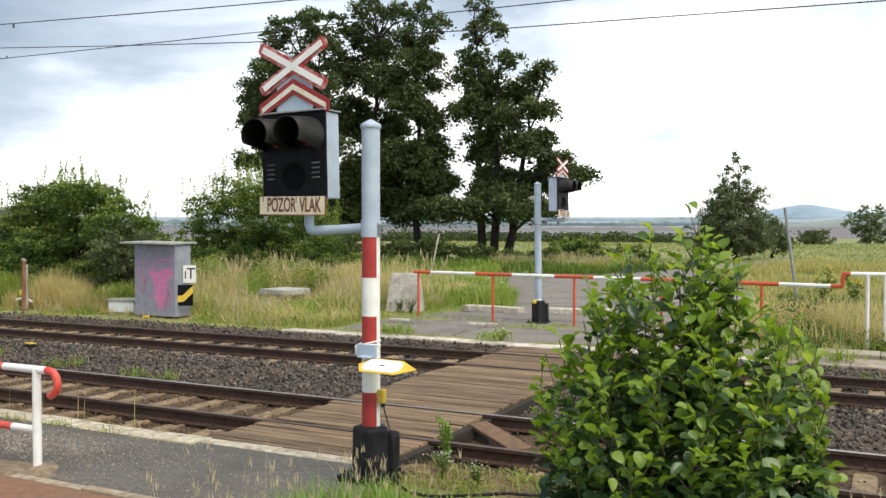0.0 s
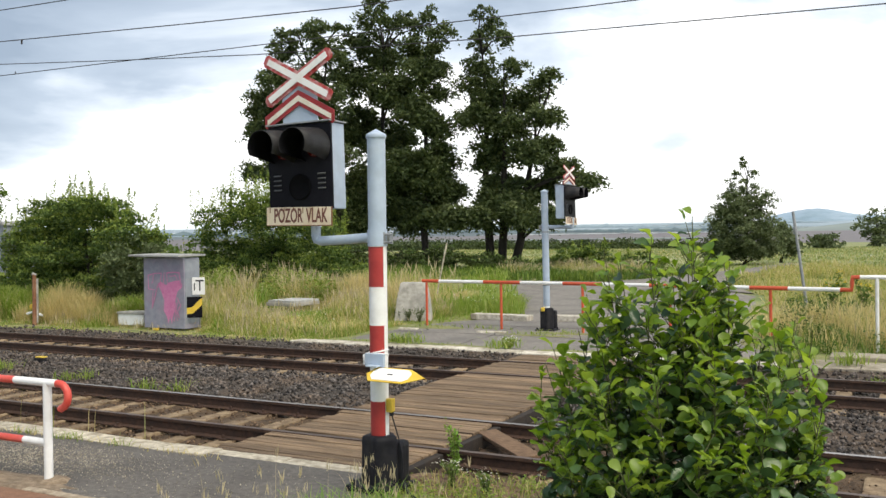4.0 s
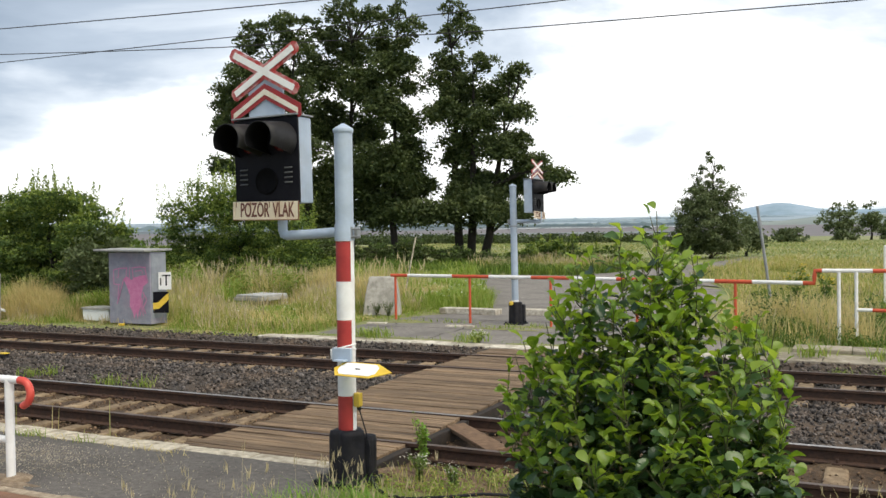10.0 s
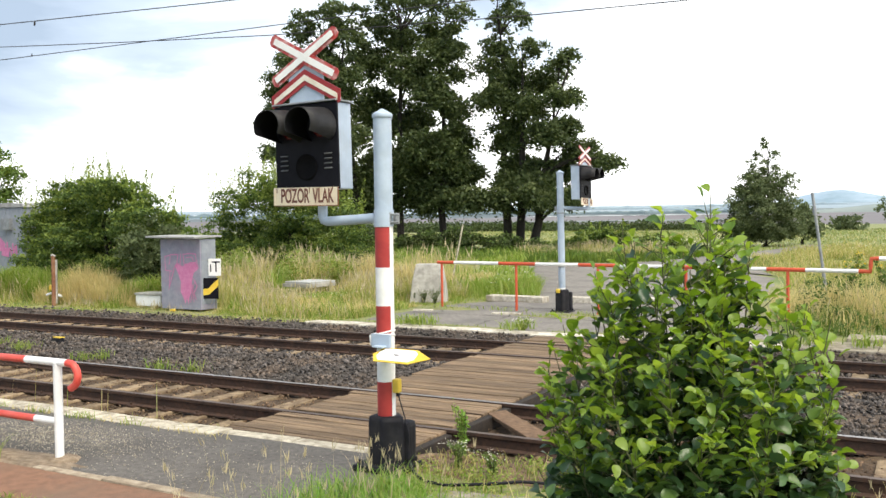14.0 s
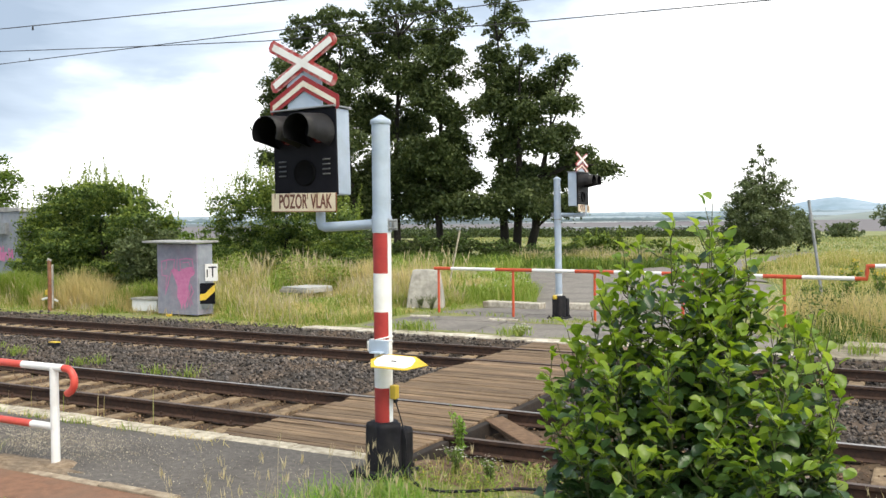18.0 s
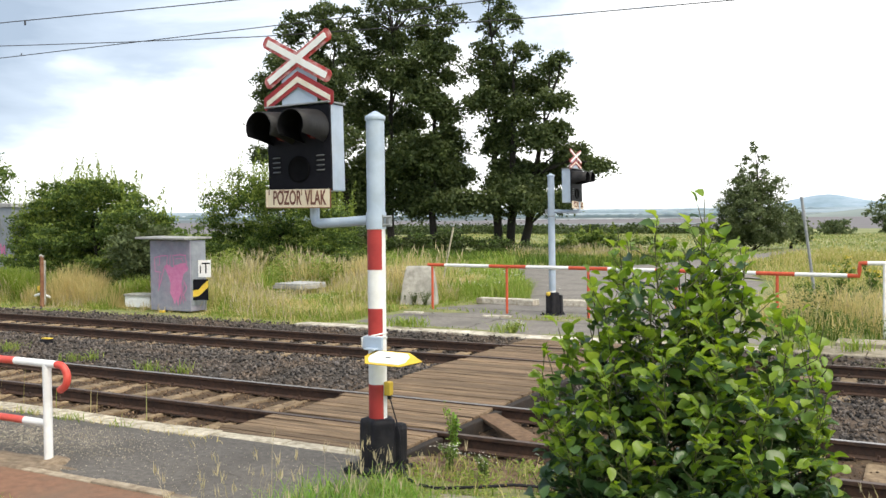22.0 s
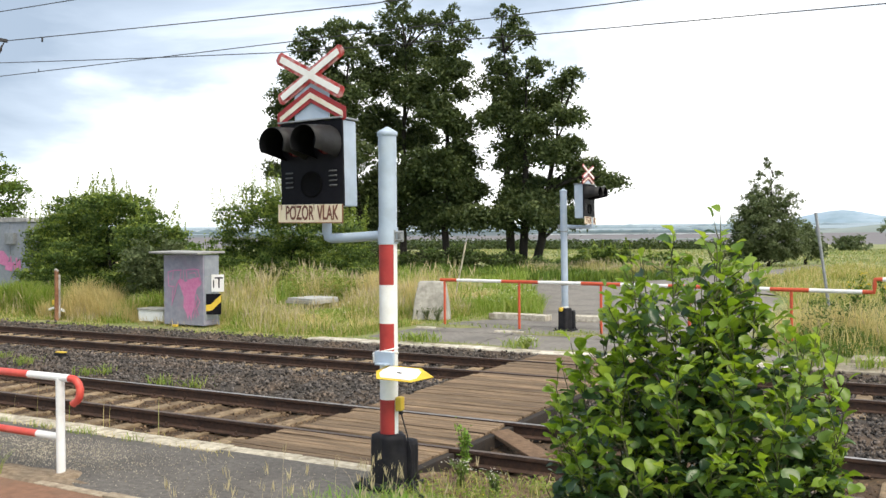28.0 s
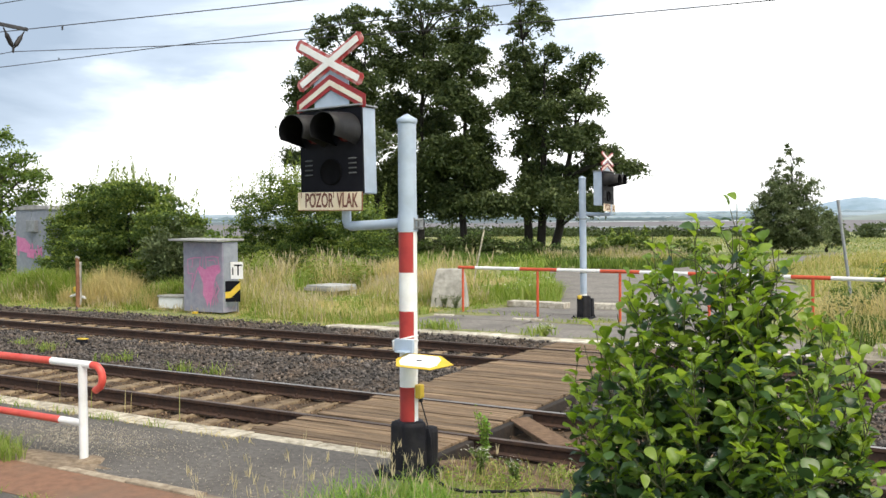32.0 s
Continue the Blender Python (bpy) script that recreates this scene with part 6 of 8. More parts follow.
def broadleaf(name, blobs, stems, label, trunk_r, group="trees at the meadow's edge", density=7.3, per=128, leaf=0.118, mat=None, top_mat=None, clump=0.74, slim=0.65, skirt=0.3):
    """A tree of several stems, with a limb to each lobe of the crown and drooping leaf clumps round it. blobs: x, y, z, half width, half height; stems: foot, top."""
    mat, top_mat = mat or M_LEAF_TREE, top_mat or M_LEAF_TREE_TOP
    fx, fy = stems[0][0]
    base = Vector((fx, fy, float(height(fx, fy)) - 0.05))
    t = thing(name, Matrix.Translation(base), label, "tree", group)
    rng = random.Random(int(abs(fx) * 10))
    bm = bmesh.new()
    lines = []
    for (sx, sy), end in stems:
        a = Vector((sx, sy, float(height(sx, sy)) - 0.2)) - base
        e = Vector(end) - base
        pts = [a, a + Vector((0, 0, 0.5))] + [a.lerp(e, q) + Vector((rng.uniform(-1, 1), rng.uniform(-1, 1), 0)) * trunk_r * 0.7 for q in (0.2, 0.4, 0.6, 0.8)] + [e]
        sweep(bm, pts, [trunk_r * q for q in (1.35, 1.05, 0.92, 0.74, 0.54, 0.32, 0.08)], 10)
        lines.append(pts)
    leaves, tops = [], []
    zmin, zmax = min(b[2] for b in blobs), max(b[2] for b in blobs)
    for x, y, z, rx, rz in blobs:
        rise = (z - zmin) / (zmax - zmin)
        c = Vector((x, y, z)) - base
        # the limb leaves its stem somewhat below the lobe
        want = c.z - 0.55 * rx - 0.6
        best = min((p for pts in lines for a, b in zip(pts, pts[1:]) for p in (a, a.lerp(b, 0.5))), key=lambda p: (p.xy - c.xy).length + 1.1 * abs(p.z - want))
        ln = (c - best).length
        mid = best.lerp(c, 0.5) + Vector((rng.uniform(-0.1, 0.1), rng.uniform(-0.1, 0.1), 0.10)) * ln
        r0 = trunk_r * 0.16 + 0.018 * ln
        sweep(bm, [best, mid, c], [r0, r0 * 0.6, r0 * 0.25], 6)
        n = max(4, int(density * rx * (rx + rz) * float(np.interp(rise, [0, 0.4, 0.75, 1], [1.65, 1.4, 0.85, 0.5]))))
        d = RNG.normal(size=(n, 3))
        d /= np.linalg.norm(d, axis=1)[:, None]
        cen = np.array(c) + d * (RNG.random(n) ** 0.45 * RNG.uniform(0.75, 1.15, n))[:, None] * np.array([rx, rx, rz])
        for q in cen[::3]:
            sweep(bm, [mid.lerp(c, 0.6), Vector(q)], [r0 * 0.3, 0.012], 4)
        size = clump * RNG.uniform(0.55, 1.2, n) * float(np.interp(rise, [0.5, 1], [1.05, slim]))
        own = np.repeat(np.arange(n), np.maximum(10, per * size / clump).astype(int))
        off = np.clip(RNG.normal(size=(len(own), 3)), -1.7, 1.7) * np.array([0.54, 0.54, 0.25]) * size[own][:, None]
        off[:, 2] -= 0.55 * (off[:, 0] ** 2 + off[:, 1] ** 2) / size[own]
        # leaves high in a clump get the paler tone, painted as lit from above
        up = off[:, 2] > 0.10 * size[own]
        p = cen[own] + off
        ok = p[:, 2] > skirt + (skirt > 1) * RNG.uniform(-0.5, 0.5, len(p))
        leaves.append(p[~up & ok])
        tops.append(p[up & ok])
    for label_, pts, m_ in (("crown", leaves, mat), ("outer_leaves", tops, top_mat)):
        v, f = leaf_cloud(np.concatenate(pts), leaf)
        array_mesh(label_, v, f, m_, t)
    part("trunk", bm, M_BARK, t)
    return t


T1 = [(-30.5, 38.0, 15.7, 1.3, 0.7), (-28.7, 37.6, 15.4, 1.3, 1.0), (-31.9, 38.6, 15.0, 1.3, 0.9), (-28.2, 37.8, 14.0, 1.4, 1.1), (-32.1, 37.4, 12.8, 1.0, 0.9), (-30.6, 38.6, 12.9, 1.7, 1.3), (-35.8, 40.5, 11.1, 1.1, 0.9), (-33.5, 40.1, 10.9, 1.6, 1.2), (-34.8, 40.0, 12.3, 1.0, 0.8), (-28.9, 38.0, 11.2, 1.8, 1.5), (-35.2, 39.1, 10.0, 0.6, 0.5), (-34.2, 38.2, 7.2, 0.8, 0.7), (-31.4, 37.8, 7.8, 1.9, 1.5), (-28.2, 37.6, 7.6, 1.8, 1.6), (-30.2, 38.0, 4.9, 1.8, 1.5), (-29.0, 40.5, 4.9, 1.7, 1.5), (-28.5, 40.1, 16.3, 0.6, 0.4)]
T2 = [(-27.1, 43.1, 18.3, 1.3, 0.8), (-26.9, 40.9, 16.8, 1.3, 0.8), (-25.4, 41.3, 16.4, 1.1, 0.9), (-28.8, 42.5, 15.8, 1.5, 1.2), (-27.3, 42.8, 14.8, 1.9, 1.3), (-25.3, 43.3, 17.0, 0.9, 0.8), (-24.2, 43.4, 16.4, 0.9, 0.6), (-21.3, 40.5, 15.1, 0.8, 0.6), (-24.0, 42.4, 14.8, 1.3, 0.9), (-29.4, 42.6, 13.4, 1.8, 1.6), (-25.9, 42.0, 12.3, 2.1, 1.5), (-22.7, 40.8, 13.0, 1.3, 0.9), (-22.3, 41.9, 13.3, 0.7, 0.4), (-23.4, 40.5, 10.5, 1.3, 1.1), (-29.6, 43.6, 10.1, 2.0, 1.8), (-26.8, 43.3, 9.2, 1.7, 1.3), (-22.7, 42.2, 9.5, 0.8, 0.5), (-23.9, 41.3, 7.0, 2.0, 1.5), (-23.2, 43.5, 7.5, 1.3, 0.9), (-27.5, 42.3, 6.1, 2.1, 1.7), (-22.8, 43.4, 5.6, 1.4, 1.1), (-25.1, 43.3, 4.2, 1.9, 1.3), (-21.3, 42.0, 3.7, 1.0, 0.7), (-28.0, 41.7, 3.5, 1.7, 1.3), (-22.8, 42.0, 16.4, 0.7, 0.7), (-22.4, 41.8, 14.7, 0.7, 0.8), (-22.7, 42.2, 13.2, 0.7, 0.8), (-22.3, 41.9, 11.5, 0.7, 0.8), (-22.5, 41.8, 10.0, 0.7, 0.7), (-22.3, 42.2, 8.6, 0.7, 0.7), (-24.8, 42.8, 6.4, 1.7, 1.1), (-23.0, 42.6, 5.6, 1.4, 1.0), (-25.1, 42.5, 4.7, 1.4, 0.9), (-25.9, 41.4, 5.6, 1.1, 1.1), (-21.9, 42.1, 3.8, 0.9, 0.6), (-23.1, 41.6, 3.9, 1.1, 0.6)]
T3 = [(-19.5, 42.4, 16.5, 0.6, 0.5), (-19.0, 42.9, 15.7, 1.1, 0.7), (-20.7, 44.5, 15.1, 1.0, 0.8), (-18.0, 42.0, 14.7, 0.9, 0.6), (-17.1, 42.0, 13.0, 0.8, 0.8), (-20.3, 43.9, 13.3, 1.4, 1.0), (-20.6, 42.8, 12.1, 0.8, 0.7), (-19.3, 43.6, 11.3, 1.5, 1.1), (-15.9, 43.4, 11.9, 0.9, 0.4), (-15.1, 43.0, 12.4, 0.6, 0.3), (-17.6, 45.1, 11.2, 1.2, 0.8), (-20.0, 42.5, 10.0, 1.2, 0.9), (-18.0, 43.2, 9.4, 1.5, 1.0), (-15.4, 42.5, 9.7, 1.1, 0.6), (-19.5, 43.9, 7.7, 1.5, 1.2), (-16.3, 42.8, 7.6, 1.5, 0.9), (-15.1, 43.0, 8.2, 0.8, 0.4), (-14.9, 44.3, 6.7, 1.1, 0.6), (-18.7, 43.7, 5.5, 1.5, 1.0), (-16.4, 44.8, 5.5, 1.5, 0.7), (-19.2, 42.2, 3.7, 1.1, 0.9), (-16.8, 42.1, 3.6, 1.4, 0.7), (-14.8, 42.6, 3.7, 0.9, 0.5), (-13.8, 43.9, 5.9, 0.7, 0.4), (-12.5, 42.7, 5.8, 0.6, 0.3), (-19.2, 42.8, 4.7, 1.1, 0.8), (-17.1, 42.7, 4.5, 1.2, 0.7), (-15.8, 42.8, 3.6, 0.8, 0.5)]
SMALL = [(-5.1, 50.2, 2.9, 2.1, 1.5), (-6.3, 50.0, 2.4, 1.2, 1.3), (-3.8, 50.5, 2.5, 1.1, 1.3), (-5.2, 50.1, 4.1, 1.4, 0.9), (-4.0, 50.0, 3.9, 0.8, 0.8), (-6.2, 50.5, 3.6, 1.0, 0.8), (-5.3, 51.2, 1.4, 2.3, 0.8), (-6.8, 51.0, 1.5, 1.0, 0.7), (-3.5, 51.0, 1.4, 0.8, 0.7), (-5.0, 50.2, 4.9, 1.1, 0.7), (-3.7, 50.2, 4.6, 0.6, 0.7), (-5.9, 50.5, 4.7, 0.6, 0.6), (-5.0, 50.2, 5.7, 0.5, 0.6), (-4.2, 50.3, 5.4, 0.4, 0.6), (-5.7, 50.4, 5.4, 0.3, 0.5), (-4.9, 50.2, 6.5, 0.22, 0.6), (-4.4, 50.3, 6.1, 0.2, 0.5), (-5.4, 50.1, 6.2, 0.2, 0.5), (-5.05, 50.2, 7.0, 0.12, 0.3)]
SMALL2 = [(-3.0, 54.2, 2.0, 0.6, 1.0), (-2.5, 53.7, 1.4, 0.5, 0.6)]
B1 = [(-20.9, 12.2, 3.0, 1.1, 0.9), (-19.4, 12.2, 3.0, 1.0, 0.8), (-22.2, 12.1, 2.6, 0.9, 0.8), (-16.8, 11.0, 2.5, 0.8, 0.6), (-16.0, 11.3, 2.3, 0.5, 0.4), (-22.7, 11.8, 2.2, 0.7, 0.7), (-20.4, 12.0, 1.8, 1.4, 0.7), (-18.5, 12.2, 1.8, 1.1, 0.5), (-21.8, 12.3, 3.4, 0.6, 0.4), (-18.5, 10.9, 3.5, 0.6, 0.3), (-18.3, 11.8, 3.3, 0.5, 0.3), (-16.9, 11.9, 1.8, 0.7, 0.4), (-22.1, 11.6, 1.7, 0.8, 0.5), (-22.3, 11.6, 0.9, 1.0, 0.8), (-20.9, 11.6, 0.8, 1.2, 0.8), (-19.3, 11.7, 0.8, 1.2, 0.8), (-17.9, 11.7, 0.9, 1.0, 0.8), (-16.9, 11.7, 0.9, 0.7, 0.8)]
B2 = [(-22.9, 21.7, 2.9, 0.9, 0.9), (-22.0, 22.4, 3.5, 0.8, 1.0), (-20.6, 21.6, 3.3, 0.8, 0.9), (-19.6, 21.4, 3.4, 0.9, 1.0), (-19.9, 23.6, 3.2, 0.9, 0.8), (-18.4, 23.4, 2.7, 0.9, 0.7), (-17.2, 22.6, 2.0, 0.7, 0.7), (-23.8, 22.0, 2.1, 0.7, 0.8), (-22.9, 23.6, 1.8, 1.3, 0.9), (-19.9, 22.7, 1.9, 1.3, 0.8), (-18.3, 23.0, 1.3, 1.1, 0.9), (-21.4, 22.3, 0.9, 1.3, 0.9), (-23.2, 22.0, 0.8, 1.2, 0.8), (-19.4, 22.0, 0.8, 1.3, 0.8), (-17.2, 22.4, 0.8, 0.9, 0.7), (-16.3, 22.8, 0.7, 0.6, 0.6)]
UNDER = [(-25.2, 39.6, 0.8, 0.9, 0.6), (-23.9, 40.0, 0.9, 1.0, 0.8), (-22.6, 39.4, 0.8, 0.9, 0.7), (-21.4, 40.2, 1.1, 0.9, 0.7), (-20.2, 39.6, 0.9, 1.0, 0.7), (-18.9, 40.4, 0.9, 0.9, 0.7), (-17.6, 39.8, 0.7, 0.8, 0.6), (-16.5, 40.6, 0.6, 0.6, 0.5), (-27.0, 39.0, 1.0, 1.1, 0.8), (-28.6, 38.6, 1.2, 1.1, 1.0)]
HEDGE = [(-12.8, 39.4, 1.1, 0.8, 0.6), (-12.0, 39.8, 1.25, 0.6, 0.55), (-13.5, 39.6, 0.8, 0.55, 0.55), (-11.0, 40.4, 1.15, 0.5, 0.7), (-10.6, 40.6, 0.7, 0.5, 0.6), (-12.4, 39.4, 0.5, 1.2, 0.5), (-10.2, 41.8, 0.8, 0.5, 0.5), (-9.4, 42.6, 0.95, 0.55, 0.5), (-8.7, 43.0, 0.6, 0.5, 0.4), (-14.6, 39.4, 0.6, 0.6, 0.5)]
LEFT = [(-28.6, 13.0, 4.4, 1.2, 1.3), (-29.6, 12.2, 5.1, 1.3, 1.3), (-28.1, 13.9, 5.2, 0.7, 0.35), (-27.7, 14.2, 4.5, 0.7, 0.35), (-29.1, 12.5, 2.6, 1.5, 1.6), (-28.0, 14.1, 3.6, 0.7, 0.4), (-30.1, 11.5, 1.6, 1.5, 1.2), (-28.8, 12.6, 1.3, 1.4, 1.2), (-28.5, 13.3, 6.0, 0.7, 0.4), (-29.5, 12.4, 6.5, 0.7, 0.6), (-28.9, 12.8, 6.8, 0.4, 0.3)]
FAR1 = [(-4.9, 111.2, 1.0, 1.8, 1.4)]
FAR2 = [(-0.2, 121.4, 2.9, 2.1, 1.8), (1.3, 121.4, 4.1, 1.8, 1.7), (0.0, 121.4, 4.8, 1.0, 1.3), (1.6, 121.4, 1.7, 2.5, 1.5)]
FAR3 = [(4.5, 123.5, 2.9, 1.5, 1.5), (4.3, 123.5, 4.4, 0.8, 1.2)]
FAR4 = [(6.6, 131.5, 1.7, 1.1, 2.0)]
FAR5 = [(10.2, 126.3, 1.3, 2.9, 1.7), (8.4, 126.4, 1.3, 1.5, 1.2), (12.3, 126.2, 0.9, 1.7, 1.2)]
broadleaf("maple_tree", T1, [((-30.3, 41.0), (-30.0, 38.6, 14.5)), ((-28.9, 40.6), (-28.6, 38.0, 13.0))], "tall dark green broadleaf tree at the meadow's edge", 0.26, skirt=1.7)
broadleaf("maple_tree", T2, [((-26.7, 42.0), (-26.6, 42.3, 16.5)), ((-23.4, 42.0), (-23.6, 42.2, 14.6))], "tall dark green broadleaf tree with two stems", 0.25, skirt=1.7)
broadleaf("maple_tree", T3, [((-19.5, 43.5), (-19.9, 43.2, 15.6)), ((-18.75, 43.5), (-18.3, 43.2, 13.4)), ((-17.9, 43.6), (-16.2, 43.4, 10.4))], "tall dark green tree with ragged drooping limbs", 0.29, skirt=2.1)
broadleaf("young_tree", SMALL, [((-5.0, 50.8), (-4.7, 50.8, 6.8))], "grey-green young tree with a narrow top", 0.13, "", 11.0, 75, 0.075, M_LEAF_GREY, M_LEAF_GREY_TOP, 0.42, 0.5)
plant("young_tree", SMALL2, (-3.2, 53.9), 60, 40, 0.13, M_LEAF_GREY, "small grey-green tree beside the young tree", "tree", 0.10, 1, 0.40, 12)
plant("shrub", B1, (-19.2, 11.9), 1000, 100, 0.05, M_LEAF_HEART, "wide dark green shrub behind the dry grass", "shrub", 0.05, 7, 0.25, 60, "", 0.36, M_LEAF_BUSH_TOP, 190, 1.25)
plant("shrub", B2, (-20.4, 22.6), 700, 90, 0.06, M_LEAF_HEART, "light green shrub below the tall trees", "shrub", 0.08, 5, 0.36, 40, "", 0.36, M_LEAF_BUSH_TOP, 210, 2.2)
plant("shrub", [(-16.1, 10.7, 1.7, 0.75, 0.75), (-16.6, 10.5, 1.3, 0.7, 0.8), (-15.6, 11.0, 1.1, 0.8, 0.7)], (-16.0, 10.8), 150, 60, 0.05, M_LEAF_GREY, "dull grey-green shrub in front of the wide shrub", "shrub", 0.03, 6, 0.22, 40)
plant("shrub", [(-31, 29, 0.9, 2.2, 1.1), (-29, 32, 0.9, 2.0, 1.0), (-33, 28, 1.0, 2.0, 1.3), (-27.5, 33.5, 0.8, 1.8, 0.9)], (-30.5, 30.0), 200, 60, 0.10, M_LEAF_LIGHT, "low light green thicket behind the shrubs", "shrub", 0.05, 6, 0.42, 20)
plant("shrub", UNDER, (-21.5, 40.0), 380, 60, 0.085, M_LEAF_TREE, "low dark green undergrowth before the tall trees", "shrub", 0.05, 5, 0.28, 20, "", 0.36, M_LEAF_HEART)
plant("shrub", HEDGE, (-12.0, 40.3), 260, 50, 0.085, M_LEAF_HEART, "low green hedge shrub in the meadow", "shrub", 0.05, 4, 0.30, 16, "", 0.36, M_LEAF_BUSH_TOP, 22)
broadleaf("ash_tree", LEFT, [((-28.3, 13.0), (-28.3, 12.8, 5.8))], "green tree with drooping feathery branches behind the kiosk", 0.13, "", 19.0, 66, 0.07, M_LEAF_LIGHT, M_LEAF_BUSH_TOP, 0.5)
plant("orchard_tree", FAR1, (-4.9, 111.2), 60, 40, 0.22, M_LEAF_GREY, "small round tree far out in the meadow", "tree", 0.15, 1, 0.6, 8)
plant("orchard_tree", FAR2, (0.8, 121.4), 80, 40, 0.20, M_LEAF_GREY, "ragged dark orchard tree far across the meadow", "tree", 0.2, 2, 0.65, 14, "orchard trees")
plant("orchard_tree", FAR3, (4.4, 123.5), 40, 40, 0.20, M_LEAF_GREY, "slim orchard tree far across the meadow", "tree", 0.16, 1, 0.6, 8, "orchard trees")
plant("orchard_tree", FAR4, (6.6, 131.5), 40, 40, 0.20, M_LEAF_GREY, "narrow dark orchard tree", "tree", 0.16, 1, 0.6, 8, "orchard trees")
plant("orchard_tree", FAR5, (10.2, 126.3), 100, 40, 0.25, M_LEAF_GREY, "low wide grey-green orchard tree", "tree", 0.2, 1, 0.65, 12, "orchard trees")


def far_woods():
    # a dark strip of young forest across the plain
    n = 3000
    x, y = RNG.uniform(-95, -16, n), RNG.uniform(116, 128, n)
    tall = np.interp(x, [-95, -60, -30, -16], [1.7, 1.4, 1.15, 0.4]) * (0.8 + 0.25 * np.sin(x * 0.9) + 0.2 * np.sin(x * 2.3 + 1))
    pts = np.repeat(np.stack([x, y, height(x, y) + RNG.random(n) * tall], -1), 10, 0)
    v, f = leaf_cloud(pts + RNG.normal(size=pts.shape) * np.array([0.5, 0.5, 0.16]), 0.22)
    tagged(array_mesh("far_woods", v, f, M_LEAF_TREE), "dark strip of young forest beyond the meadow", "forest", kind="stuff")


far_woods()


# ---- grass and weeds ----
def inside(x, y, poly):
    hit = np.zeros(len(x), dtype=bool)
    n = len(poly)
    for i in range(n):
        (x0, y0), (x1, y1) = poly[i], poly[(i + 1) % n]
        with np.errstate(divide="ignore", invalid="ignore"):
            cross = ((y0 > y) != (y1 > y)) & (x < (x1 - x0) * (y - y0) / (y1 - y0 + 1e-12) + x0)
        hit ^= cross
    return hit


def scatter(poly, n, patchy=0.0, scale=0.8, seed=0):
    """Points in a plan outline, thinned into tufts."""
    p = np.array(poly)
    x = RNG.uniform(p[:, 0].min(), p[:, 0].max(), n * 3)
    y = RNG.uniform(p[:, 1].min(), p[:, 1].max(), n * 3)
    keep = inside(x, y, poly)
    x, y = x[keep], y[keep]
    if patchy:
        s = np.sin(x * 2.1 * scale + seed) * np.sin(y * 2.7 * scale + 1.3 * seed) + 0.6 * np.sin(x * 5.3 * scale + y * 4.1 * scale + seed)
        keep = RNG.random(len(x)) < np.clip(0.5 + patchy * s, 0.03, 1)
        x, y = x[keep], y[keep]
    return x[:n], y[:n]


def blade_mesh(name, x, y, z, tall, wide, lean, mat, label, category, plain=False):
    """Bent blades: a strip of two quads and a tip, as five triangles; plain ones one quad and a tip."""
    n = len(x)
    a = RNG.uniform(0, 2 * np.pi, n)
    side = np.stack([-np.sin(a), np.cos(a), np.zeros(n)], -1)
    out = np.stack([np.cos(a), np.sin(a), np.zeros(n)], -1)
    h = tall * RNG.uniform(0.55, 1.25, n)
    w = (wide * RNG.uniform(0.6, 1.3, n))[:, None]
    k = (lean * RNG.uniform(0.2, 1.4, n) * h)[:, None]
    p = np.stack([x, y, z], -1)
    up = np.stack([np.zeros(n), np.zeros(n), h], -1)
    m1 = p + up * 0.45 + out * k * 0.18
    m2 = p + up * 0.80 + out * k * 0.55
    tip = p + up * 0.98 + out * k
    if plain:
        v = np.stack([p - side * w, p + side * w, m2 - side * w * 0.7, m2 + side * w * 0.7, tip], 1)
        t = np.array([(0, 1, 3), (0, 3, 2), (2, 3, 4)])
    else:
        v = np.stack([p - side * w, p + side * w, m1 - side * w * 0.85, m1 + side * w * 0.85, m2 - side * w * 0.55, m2 + side * w * 0.55, tip], 1)
        t = np.array([(0, 1, 3), (0, 3, 2), (2, 3, 5), (2, 5, 4), (4, 5, 6)])
    f = t[None] + (np.arange(n) * v.shape[1])[:, None, None]
    ob = array_mesh(name, v.reshape(-1, 3), f.reshape(-1, 3), mat)
    return tagged(ob, label, category, kind="stuff"), tip


def heads(name, tips, size, mat, label):
    """Slim seed plumes at blade tips."""
    n = len(tips)
    v, f = [], []
    a = RNG.uniform(0, 2 * np.pi, n)
    side = np.stack([-np.sin(a), np.cos(a), np.zeros(n)], -1)
    lift = np.stack([RNG.uniform(-0.4, 0.4, n), RNG.uniform(-0.4, 0.4, n), np.ones(n)], -1)
    s = (size * RNG.uniform(0.6, 1.3, n))[:, None]
    v = np.stack([tips - lift * s * 0.5, tips + side * s * 0.075, tips + lift * s, tips - side * s * 0.075], 1)
    ob = array_mesh(name, v.reshape(-1, 3), np.arange(n * 4).reshape(n, 4), mat)
    return tagged(ob, label, "grass", kind="stuff")


ROAD_CUT = [(-7.6, 7.5), (2.4, 7.5), (2.2, 9.6), (1.5, 11.4), (1.0, 13), (0.5, 15.5), (0.4, 20), (0.0, 24), (-1.0, 27), (-3.0, 32), (-2.6, 39), (-1.2, 46), (-1.0, 51), (-2.6, 52), (-3.5, 47), (-5.4, 40), (-7.0, 34), (-8.3, 31.3), (-13.2, 31.2), (-10.1, 25), (-7.1, 18.9), (-5.55, 15.25), (-6.3, 14.45), (-7.2, 12.2)]


